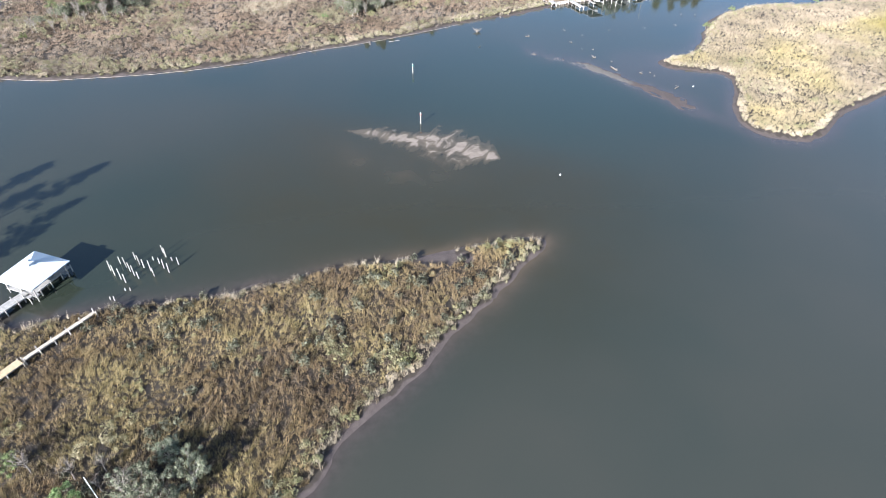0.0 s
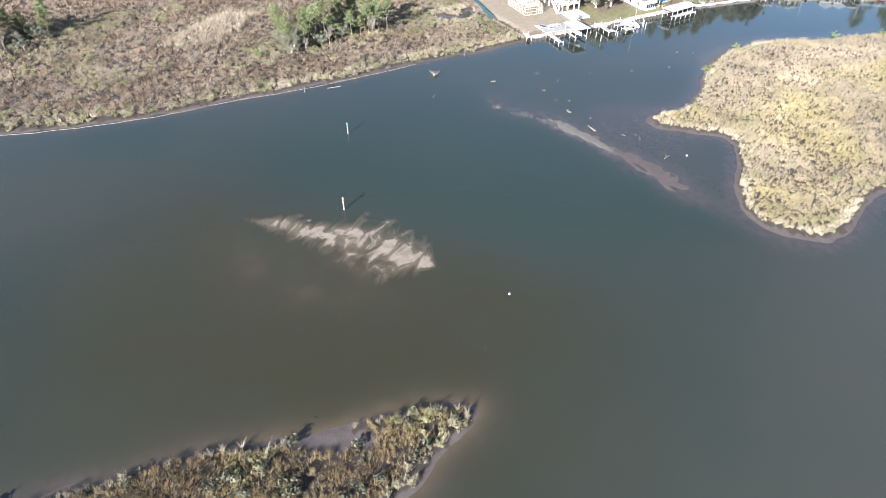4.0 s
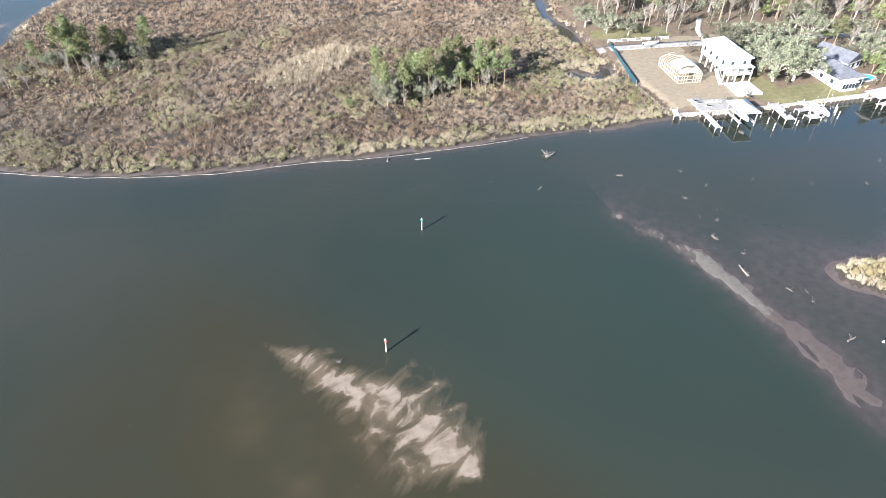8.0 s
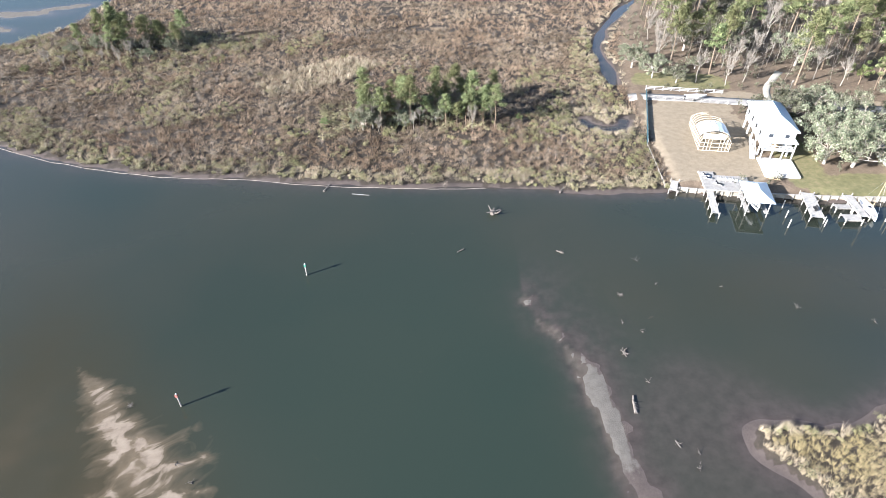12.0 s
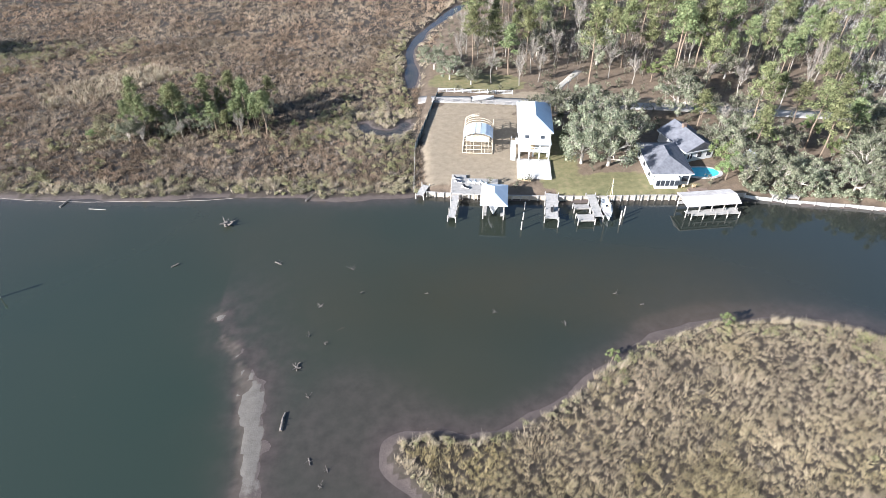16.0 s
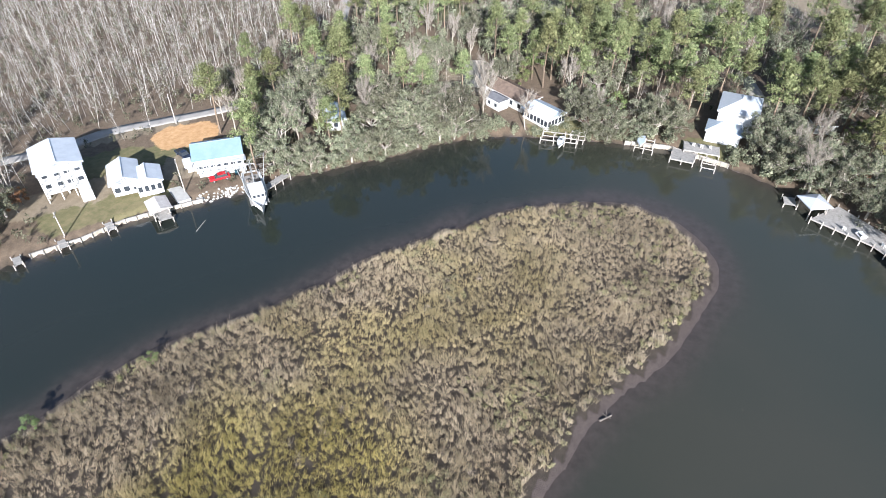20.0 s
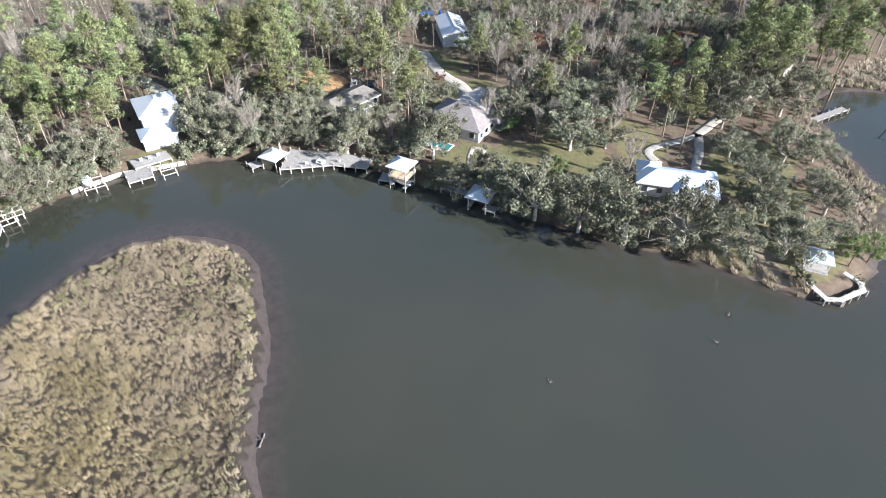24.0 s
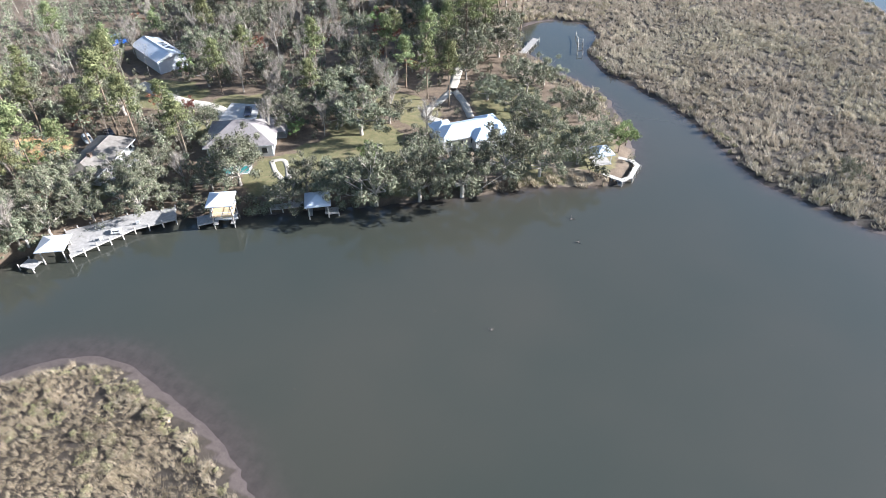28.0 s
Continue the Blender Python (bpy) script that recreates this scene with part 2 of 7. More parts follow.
# ---- plan ----
N_SHORE = [(-60, 3000), (-90, 500), (-130, 330), (-146, 274), (-156, 247), (-157, 228), (-166, 214), (-175, 202), (-179, 187), (-176, 172),
           (-163, 155), (-152, 146), (-136, 138), (-116, 130), (-92, 124), (-70, 122), (-51, 119), (-31, 117.5), (-14, 117), (2, 115), (15, 113.5), (26, 114)]
E_SHORE = [(30, 114.5), (41, 112.5), (58, 110.5), (70, 109.5), (80, 109), (92, 108), (101, 108), (111, 105), (125, 102), (136, 99), (144, 94),
           (152, 89), (160, 86), (168, 80), (173, 76), (180, 70), (188, 65), (195, 58), (201, 53), (208, 46), (218, 38), (227, 27), (232, 15),
           (235, 5), (237, -5), (239, -15), (236, -30)]
SE_SHORE = [(230, -44), (222, -54), (212, -66), (203, -70), (193, -75), (183, -81), (172, -87), (163, -93), (154, -98), (143, -106), (135, -110),
            (128, -113), (124, -121)]
CREEK = [(125, -129), (127, -140), (132, -148), (138, -158), (151, -167), (161, -175), (172, -186), (174, -197), (169, -207), (163, -212),
         (154, -211), (148, -203), (147, -193), (147, -185), (139, -173), (123, -161), (108, -146), (104, -138), (96, -128), (83, -121), (70, -116)]
S_LAND = [(50, -125), (40, -150), (38, -190), (45, -230), (55, -268), (70, -285), (80, -340), (60, -600), (100, -3000), (3000, -3000), (3000, 3000)]
ISLAND_N = [(20, 47), (22, 51.5), (28, 51.5), (33, 50.5), (39, 51.5), (48, 56), (58, 63), (70, 69), (80, 70.5), (96, 69), (105, 65), (116, 59.5),
            (128, 56), (139, 51), (147, 44.5), (158, 38), (171, 31), (183, 23), (196, 12.5), (204, 2), (209, -9), (208, -18), (204, -25), (197, -29)]
ISLAND_S = [(190, -30), (182, -28.5), (171, -25.5), (160, -20), (151, -16.5), (141, -14), (122, -10), (100, -6), (80, -2.5), (60, -1), (37, -1),
            (22, -5), (13, -4), (7, 3), (9, 12), (16, 18.5), (26, 26), (31, 33), (26, 40)]
SPIT = [(-71, -1), (-80, 3.5), (-96, 8), (-111, 14), (-130, 18), (-141, 22), (-150, 26), (-159, 28), (-167, 31), (-172, 45), (-175, 70), (-183, 95), (-215, 120),
        (-3000, 300), (-3000, -600), (-400, -160), (-220, -75), (-160, -42), (-135, -27), (-128, -23), (-116, -18.5), (-101, -13), (-88, -8), (-79, -5)]
INLAND_CREEK = [(28.4, 171), (29.0, 184.7), (28.9, 197.4), (33.7, 213), (41.7, 227), (50, 240), (70, 268), (110, 298)]
POND = [(14.8, 147.8), (16.6, 145.2), (20.4, 143.3), (24.3, 144.4), (25.8, 147.8)]
FLATS = [(-189, 238, 17, 3.6, 4), (-169, 246, 9, 2.6, 22), (-183, 223, 6, 2.2, -15), (-183, 203, 4, 1.3, 0)]
BAR = [(-9.8, 79.3), (-7.8, 74), (-4.6, 69), (-2.4, 63.5), (-0.9, 58), (0.1, 52), (1.2, 46), (2.0, 39), (2.6, 30), (2.4, 20), (4.6, 12)]


def rounded(pts, closed, steps=5):
    """A Catmull-Rom curve through the points."""
    p = np.array(pts, float)
    n, out = len(p), []
    for i in range(n if closed else n - 1):
        if closed:
            a, b, c, d = p[i - 1], p[i], p[(i + 1) % n], p[(i + 2) % n]
        else:
            a, b, c, d = p[max(i - 1, 0)], p[i], p[i + 1], p[min(i + 2, n - 1)]
        if np.linalg.norm(c - b) > 60:
            out.append(b)
            continue
        a, d = (b if np.linalg.norm(b - a) > 60 else a), (c if np.linalg.norm(d - c) > 60 else d)
        for k in range(steps):
            s = k / steps
            out.append(0.5 * (2 * b + (c - a) * s + (2 * a - 5 * b + 4 * c - d) * s**2 + (3 * b - a - 3 * c + d) * s**3))
    if not closed:
        out.append(p[-1])
    return np.array(out)


def far_from(q, line, closed):
    """Distances of points q from a line."""
    best = np.full(len(q), 1e9)
    n = len(line)
    for i in range(n if closed else n - 1):
        a, b = line[i], line[(i + 1) % n]
        e = b - a
        s = np.clip(((q - a) @ e) / max(e @ e, 1e-9), 0, 1)
        w = q - a - s[:, None] * e
        best = np.minimum(best, (w * w).sum(1))
    return np.sqrt(best)


def inside(q, line):
    x, y = q[:, 0], q[:, 1]
    hit = np.zeros(len(q), bool)
    n = len(line)
    for i in range(n):
        (ax, ay), (bx, by) = line[i - 1], line[i]
        if ay == by:
            continue
        hit ^= ((ay > y) != (by > y)) & (x < (bx - ax) * (y - ay) / (by - ay) + ax)
    return hit


def signed(q, line):
    """Distance from a closed line, positive inside."""
    d = far_from(q, line, True)
    return np.where(inside(q, line), d, -d)


def wobble(q, size, seed=0):
    """Smooth value noise, about -1 to 1."""
    g = np.random.RandomState(seed).rand(256, 256) * 2 - 1
    u = q / size
    i = np.floor(u).astype(int)
    f = u - i
    f = f * f * (3 - 2 * f)
    i0, j0, i1, j1 = i[:, 0] % 256, i[:, 1] % 256, (i[:, 0] + 1) % 256, (i[:, 1] + 1) % 256
    a = g[i0, j0] * (1 - f[:, 0]) + g[i1, j0] * f[:, 0]
    b = g[i0, j1] * (1 - f[:, 0]) + g[i1, j1] * f[:, 0]
    return a * (1 - f[:, 1]) + b * f[:, 1]


def smooth(x, a, b):
    s = np.clip((x - a) / (b - a), 0, 1)
    return s * s * (3 - 2 * s)


MAIN = rounded(N_SHORE + E_SHORE + SE_SHORE + CREEK + S_LAND, True)
ISLAND = rounded(ISLAND_N + ISLAND_S, True)
SPIT_LINE = rounded(SPIT, True)
HILL = [(28, 100), (30, 166), (36, 200), (55, 262), (90, 300), (140, 340), (300, 700), (2900, 2900), (2900, -2900), (210, -2900), (178, -212), (180, -195), (160, -165), (140, -150),
        (126, -132), (110, -118), (140, -95), (190, -65), (215, -45), (222, -10), (215, 20), (190, 50), (150, 70), (90, 95)]
UPLAND = np.array(HILL, float)

# a patch of ground: centre, half sizes, turn in degrees
LAWNS = [(173, 107, 12, 6, -35), (186, 94, 8, 6, -40), (303, 84, 12, 24, 15), (184, -127, 11, 6, -30), (147, -133, 5, 11, 20), (143, -117, 9, 4, -40), (190, -94, 11, 8, -40), (75, 113, 16, 4.5, -3), (62, 126, 5, 14, -9), (162, 94, 14, 8, -32), (48, 170, 14, 6, -8), (187, 84, 6, 10, 40), (236, 12, 6, 9, 20),
         (240, -24, 6, 6, 0), (146, -112, 14, 7, -38), (196, -88, 10, 9, 30), (182, -104, 20, 9, -40), (160, -140, 10, 14, 20), (225, -105, 10, 14, 20),
         (232, -72, 5, 9, 10), (250, -110, 12, 8, 0), (136, -125, 8, 10, 20), (215, 66, 6, 8, 0)]
DIRT = [(372, -52, 20, 12, 0), (42, 137, 14, 23, -9), (33, 124, 8, 9, -5), (44, 120, 10, 5, -6), (160, 103, 16, 5, -35), (183, 86, 6, 8, 40), (253, 45, 10, 8, 20), (240, 18, 6, 5, 0),
        (160, -112, 10, 4, -40), (136, -112, 14, 3, -38), (105, 150, 60, 3, -12), (180, 118, 30, 3, -38)]
CLAY = [(193, 98, 8, 6, -35), (259, -75, 8, 6, 30)]


def patches(q, rows):
    best, rag = np.zeros(len(q)), 0.14 * wobble(q, 4.0, 16) + 0.08 * wobble(q, 1.6, 17)
    for x, y, a, b, turn in rows:
        c, s = math.cos(radians(turn)), math.sin(radians(turn))
        u, v = ((q[:, 0] - x) * c + (q[:, 1] - y) * s) / a, (-(q[:, 0] - x) * s + (q[:, 1] - y) * c) / b
        best = np.maximum(best, 1 - smooth(np.maximum(np.abs(u), np.abs(v)) * 0.5 + 0.5 * np.hypot(u, v) + rag, 0.8, 1.15))
    return best


def lay(q):
    """Height and zones of the ground at points q."""
    edge = wobble(q, 2.3, 1) * 0.55 + wobble(q, 6.0, 2) * 0.8
    dm, di, ds = signed(q, MAIN), signed(q, ISLAND), signed(q, SPIT_LINE)
    up = smooth(signed(q, UPLAND), -1, 3) * (dm > -1)
    d = np.maximum(np.maximum(dm + edge * (1 - up) * 0.9, di + edge * 0.8), ds + edge * 0.8)
    # creeks and a pond cut into the marsh
    cut = far_from(q, rounded(INLAND_CREEK, False), False) - 2.0 - wobble(q, 9, 3) * 0.9
    pond = far_from(q, rounded(POND, False), False) - 1.9 - 0.3 * wobble(q, 2.5, 21)
    d = np.minimum(d, np.minimum(cut, pond))
    e, y0 = np.maximum(-d, 0), q[:, 1]
    skirt = 2.6 + 1.6 * wobble(q, 30, 4)
    near = np.exp(-((q[:, 0] - 205) / 18) ** 2 - ((q[:, 1] + 22) / 20) ** 2)
    skirt = np.where((di > -16) & (y0 > 20), 3.6 + 1.5 * wobble(q, 25, 15), skirt)
    south = smooth(q[:, 0], 120, 165) * (q[:, 1] < 0) * (di > -15)
    skirt = np.where(di > -14, skirt + 2.2 * near + 2.0 * south, skirt)
    skirt = np.where(up > 0.5, 0.6, np.where((ds > -8), 1.6, np.where(di > -16, skirt, 1.6)))
    skirt = np.maximum(skirt, 0.8)
    bed = 0.05 - 0.20 * np.minimum(e / skirt, 1) - 0.16 * np.maximum(e - skirt, 0)
    bed = np.maximum(bed, -2.2)
    x, y = q[:, 0], q[:, 1]
    # broad shallows between the bar and the island, and in the side arm
    field = np.exp(-(((x - 13) / 17) ** 2 + ((y - 50) / 27) ** 2) ** 2)
    bed = bed * (1 - field) + np.maximum(bed, -0.17 + 0.06 * wobble(q, 7, 5)) * field
    arm = np.exp(-(((x - 60) / 45) ** 2 + ((y - 82) / 13) ** 2) ** 2)
    bed = bed * (1 - 0.8 * arm) + np.maximum(bed, -0.34) * 0.8 * arm
    b = far_from(q, rounded(BAR, False), False)
    wide = -0.1 + 1.0 * smooth(-y, -74, -60) + 0.8 * smooth(-y, -50, -30) + 0.9 * wobble(q, 4, 6) + 0.3 * wobble(q, 1.7, 23)
    slope = np.where(x > np.interp(y, [12, 39, 65, 79], [5, 3.5, -2, -10]), 0.05, 0.16)
    gap = 0.16 * smooth(wobble(q, 1.6, 7), -0.1, 0.5) * smooth(y, 58, 68) + 0.22 * smooth(-y, -28, -12)
    bed = np.maximum(bed, 0.06 - slope * np.maximum(b - wide, 0) - gap + 0.05 * wobble(q, 1.3, 14) - 0.10 * np.exp(-((b - 0.9 - 0.8 * wobble(q, 9, 24)) / 0.45) ** 2) * (x < np.interp(y, [38, 46, 52, 58], [2.0, 1.2, 0.1, -0.9])))
    # sand flats in the channel behind the marsh
    flats = np.full(len(q), -9.0)
    for fx, fy, fa, fb, turn in FLATS:
        c, n = math.cos(radians(turn)), math.sin(radians(turn))
        flats = np.maximum(flats, 1 - np.hypot(((x - fx) * c + (y - fy) * n) / fa, (-(x - fx) * n + (y - fy) * c) / fb) + 0.25 * wobble(q, 5, 22))
    bed = np.maximum(bed, np.minimum(0.08, 0.5 * flats))
    # the rippled shoal
    u, v = (x + 71) * 0.59 - (y - 48) * 0.807, (x + 71) * 0.807 + (y - 48) * 0.59
    mid_v = np.interp(u, [-24, -8, 2, 14, 22], [-1.5, 0.2, 1.6, 0.4, -1.2]) + 0.8 * wobble(q, 6, 20)
    half_v = np.interp(u, [-24, -19, -8, 1, 12, 16, 20, 25], [0.3, 1.4, 2.6, 4.8, 5.4, 4.2, 1.4, 0.3])
    hump = 1 - np.abs(v - mid_v) / half_v - np.maximum(np.abs(u) - 19, 0) * 0.3
    body = smooth(hump, -0.3, 0.7)
    bend = np.stack([wobble(q, 4.2, 12), wobble(q, 4.2, 13)], 1)
    w1 = np.stack([u + 0.25 * v, 0.36 * v], 1) + 1.1 * bend
    w2 = np.stack([u - 0.2 * v, 0.5 * v], 1) + 0.9 * bend[:, ::-1]
    spine = np.exp(-((v - mid_v + 0.6) / 2.6) ** 2)
    crest = 0.62 * wobble(w1, 2.1, 8) + 0.38 * wobble(w2, 1.15, 9) + 0.62 * spine - 0.22 + 0.8 * (body - 1)
    crest = smooth(crest, -0.35, 0.42)
    halo = np.exp(-(((u + 2) / 34) ** 2 + ((v + 9) / 21) ** 2) ** 1.5)
    bed = np.maximum(bed, -2.2 + 1.68 * halo + 0.25 * halo * wobble(q, 6, 10) + 0.13 * halo * wobble(q, 2.2, 19))
    top = np.minimum(-0.66 + 0.46 * crest * smooth(body, 0.02, 0.5), -0.04)
    bed = np.where(body > 0.03, np.maximum(bed, top), bed)
    bed = np.minimum(bed, np.where(halo > 0.25, -0.04, 9))
    land = 0.05 + 0.4 * smooth(d, 0, 1.5) + 0.06 * wobble(q, 3, 11)
    wild = smooth(x - 0.35 * y, 165, 172)
    land = land + up * (0.75 * (1 - wild + wild * smooth(d, -0.5, 3.5)) + 0.25 * smooth(d, 2, 12) - 0.06 * wobble(q, 3, 11))
    h = np.where(d > 0, land, bed)
    wood = up * (d > 0)
    zones = {"upland": wood, "lawn": wood * patches(q, LAWNS), "dirt": wood * patches(q, DIRT), "clay": wood * patches(q, CLAY)}
    zones["mud"] = ((d < 0.4) & (up < 0.5)).astype(float)
    zones["shoal"] = smooth(body, 0.03, 0.4) * (0.25 + 0.75 * crest)
    zones["dunes"] = np.clip(hump, -1.6, 0.55)
    zones["murk"] = np.exp(-(((u - 4) / 52) ** 2) ** 2) * smooth(-v, -14, 4) * (1 - smooth(-v, 30, 75)) * smooth(x, -175, -110) + 0.55 * arm
    zones["teal"] = 0.62 * np.exp(-(((x + 28) / 36) ** 2 + ((y - 52) / 44) ** 2) ** 1.5)
    zones["narrow"] = 0.75 * smooth(x + 0.3 * y, 45, 120) * smooth(y, -12, 30) * (1 - 0.6 * smooth(x, 205, 235))
    # Falls to 0 southward, where the water colour has sky reflection painted in.
    zones["north"] = smooth(y, -55, 25)
    zones["sand"] = np.maximum(0.9 * (b < wide + 0.8) * smooth(y, 38, 50), smooth(flats, -0.2, 0.1))
    beach = np.exp(-(((x + 92.5) / 6) ** 2 + ((y - 5.2 + 0.5 * (x + 92.5)) / 2.6) ** 2))
    zones["mud"] = np.maximum(zones["mud"], 0.9 * (beach > 0.35))
    h = np.where(beach > 0.35, np.minimum(h, 0.12), h)
    return h, zones, d, (dm, di, ds, up, beach)


def offset(line, by):
    p = np.array(line, float)
    t = np.gradient(p, axis=0)
    t /= np.linalg.norm(t, axis=1)[:, None]
    return (p + np.stack([t[:, 1], -t[:, 0]], 1) * by).tolist()


def spaced(steps, far):
    mid = np.concatenate([np.arange(a, b, s) for (a, s), (b, _) in zip(steps, steps[1:])] + [[steps[-1][0]]])
    out, at, s = [], 0.0, 2.0
    while at < far:
        s *= 1.25
        at += s
        out.append(at)
    out = np.array(out)
    return np.concatenate([(mid[0] - out)[::-1], mid, mid[-1] + out])


GX = spaced([(-215, 2.2), (-105, 0.75), (-54, 1.6), (-12, 0.8), (38, 2.0), (395, 0)], 2600)
GY = spaced([(-290, 2.2), (-35, 1.3), (22, 0.8), (92, 1.8), (138, 0.9), (152, 1.8), (170, 2.4), (325, 0)], 2600)
_gx, _gy = np.meshgrid(GX, GY)
_q = np.stack([_gx.ravel(), _gy.ravel()], 1)
G_H, G_ZONES, G_D, G_MORE = lay(_q)


def ground_z(x, y):
    """The ground's height, from the sheet itself."""
    i, j = np.clip(np.searchsorted(GX, x) - 1, 0, len(GX) - 2), np.clip(np.searchsorted(GY, y) - 1, 0, len(GY) - 2)
    s, r = (x - GX[i]) / (GX[i + 1] - GX[i]), (y - GY[j]) / (GY[j + 1] - GY[j])
    z = G_H.reshape(len(GY), len(GX))
    return (z[j, i] * (1 - s) + z[j, i + 1] * s) * (1 - r) + (z[j + 1, i] * (1 - s) + z[j + 1, i + 1] * s) * r


def quick(name, verts, faces, material, parent=None, smooth_faces=False):
    """A mesh object from arrays; faces all of one size."""
    verts, faces = np.asarray(verts, np.float32), np.asarray(faces, np.int32)
    me = bpy.data.meshes.new(name)
    n, k = faces.shape
    me.vertices.add(len(verts))
    me.vertices.foreach_set("co", verts.ravel())
    me.loops.add(n * k)
    me.loops.foreach_set("vertex_index", faces.ravel())
    me.polygons.add(n)
    me.polygons.foreach_set("loop_start", np.arange(0, n * k, k, dtype=np.int32))
    if smooth_faces:
        me.polygons.foreach_set("use_smooth", np.ones(n, bool))
    me.update(calc_edges=True)
    me.materials.append(material)
    ob = new(name, me)
    if parent is not None:
        ob.parent = parent
    return ob


_nx, _ny = len(GX), len(GY)
_i = (np.arange(_ny - 1)[:, None] * _nx + np.arange(_nx - 1)).ravel()
_quads = np.stack([_i, _i + 1, _i + 1 + _nx, _i + _nx], 1)
ground = quick("ground", np.c_[_q, G_H], _quads, M_GROUND, smooth_faces=True)
WATER_ZONES = ("teal", "dunes", "north", "murk", "narrow")
for _k, _v in G_ZONES.items():
    ground.data.attributes.new(_k, "FLOAT", "POINT").data.foreach_set("value", np.asarray(_v, np.float32))
tagged(ground, "marsh soil, leaf litter, lawn and mud banks", "ground", kind="structure")
_wet = (G_H < 0.25)[_quads].any(1)
_used = np.unique(_quads[_wet])
_re = np.full(len(_q), -1)
_re[_used] = np.arange(len(_used))
water = quick("water", np.c_[_q[_used], np.zeros(len(_used))], _re[_quads[_wet]], M_WATER, smooth_faces=True)
water.data.attributes.new("depth", "FLOAT", "POINT").data.foreach_set("value", np.maximum(-G_H[_used], 0).astype(np.float32))
water.data.attributes.new("sand", "FLOAT", "POINT").data.foreach_set("value", np.asarray(np.maximum(G_ZONES["shoal"], 0.22 * G_ZONES["sand"])[_used], np.float32))
for _k in WATER_ZONES:
    water.data.attributes.new(_k, "FLOAT", "POINT").data.foreach_set("value", np.asarray(G_ZONES[_k][_used], np.float32))
tagged(water, "calm turbid grey-green river water", "water", kind="structure")


def spot(q):
    """The index of the ground's point next to each of q."""
    i = np.clip(np.searchsorted(GX, q[:, 0] - 0.8), 0, _nx - 1)
    j = np.clip(np.searchsorted(GY, q[:, 1] - 0.8), 0, _ny - 1)
    return j * _nx + i


# ---- marsh plants ----
# where the growth is greener or browner: centre, reach, how much
OLIVE = [(120, 28, 9, 0.5), (123, 8, 11, 0.35), (134, 15, 12, 0.35), (147, 20, 9, 0.4), (20, 6, 16, 0.3), (50, 12, 18, 0.2), (97, 33, 12, 0.25), (107, 50, 12, -0.35), (95, 57, 12, -0.3),
         (160, -14, 10, -0.25), (120, 48, 10, -0.3), (200, -15, 20, -0.3), (140, 32, 6, -0.4), (165, 30, 9, -0.35), (80, 10, 16, -0.2)]

def blades(name, at, tall, wide, count, lean, material, label, seed, wider=1.0):
    """Tufts of leaning stems at points, all in one sheet of stuff."""
    r = np.random.RandomState(seed)
    n = len(at)
    base = np.repeat(at, count, 0)
    m = len(base)
    ang, out = r.rand(m) * 2 * np.pi, r.rand(m) ** 0.7
    spread = np.repeat(wide * (0.6 + 0.8 * r.rand(n)), count)
    foot = base + np.stack([np.cos(ang) * out * spread * 0.32, np.sin(ang) * out * spread * 0.32, np.zeros(m) - 0.1], 1)
    h = np.repeat(tall * (0.6 + 0.8 * r.rand(n)) * tufts(at, seed), count) * (0.65 + 0.45 * r.rand(m)) * (1.05 - 0.3 * out**2)
    sway = np.repeat(0.5 + 1.7 * wobble(at[:, :2], 9, seed + 40) + 0.7 * wobble(at[:, :2], 3, seed + 41), count)
    bow, stray = np.repeat(0.2 + 0.2 * wobble(at[:, :2], 6, seed + 42), count) * h, 0.27 * r.randn(2, m) * h
    tip = foot + np.stack([np.cos(ang) * out * spread * 0.42 + lean[0] * h + np.cos(sway) * bow + stray[0], np.sin(ang) * out * spread * 0.42 + lean[1] * h + np.sin(sway) * bow + stray[1], h + 0.1], 1)
    side = r.rand(m) * 2 * np.pi
    w = (0.05 + 0.06 * r.rand(m)) * (0.6 + 0.4 * tall) * wider
    off = np.stack([np.cos(side) * w, np.sin(side) * w, np.zeros(m)], 1)
    v = np.stack([foot - off, foot + off, tip], 1).reshape(-1, 3)
    f = np.arange(3 * m).reshape(-1, 3)
    ob = quick(name, v, f, material)
    tone = np.repeat(r.rand(n), count) * 0.45 + r.rand(m) * 0.55
    ob.data.attributes.new("tone", "FLOAT", "POINT").data.foreach_set("value", np.repeat(tone, 3).astype(np.float32))
    green = 0.5 + 0.28 * wobble(at[:, :2], 16, 77) + 0.12 * wobble(at[:, :2], 4, 78)
    for x, y, rad, much in OLIVE:
        green = green + much * np.exp(-((at[:, 0] - x) ** 2 + (at[:, 1] - y) ** 2) / rad**2)
    ob.data.attributes.new("olive", "FLOAT", "POINT").data.foreach_set("value", np.repeat(green - 0.16, 3 * count).astype(np.float32))
    return tagged(ob, label, "marsh grass", kind="stuff")


def scatter(x0, x1, y0, y1, per, seed):
    r = np.random.RandomState(seed)
    n = int((x1 - x0) * (y1 - y0) * per)
    q = np.stack([x0 + r.rand(n) * (x1 - x0), y0 + r.rand(n) * (y1 - y0)], 1)
    j = np.clip(np.searchsorted(GX, q[:, 0]) - 1, 0, _nx - 2), np.clip(np.searchsorted(GY, q[:, 1]) - 1, 0, _ny - 2)
    at = j[1] * _nx + j[0]
    z = np.array(ground_z(q[:, 0], q[:, 1]))
    return np.c_[q, z], G_D[at], at


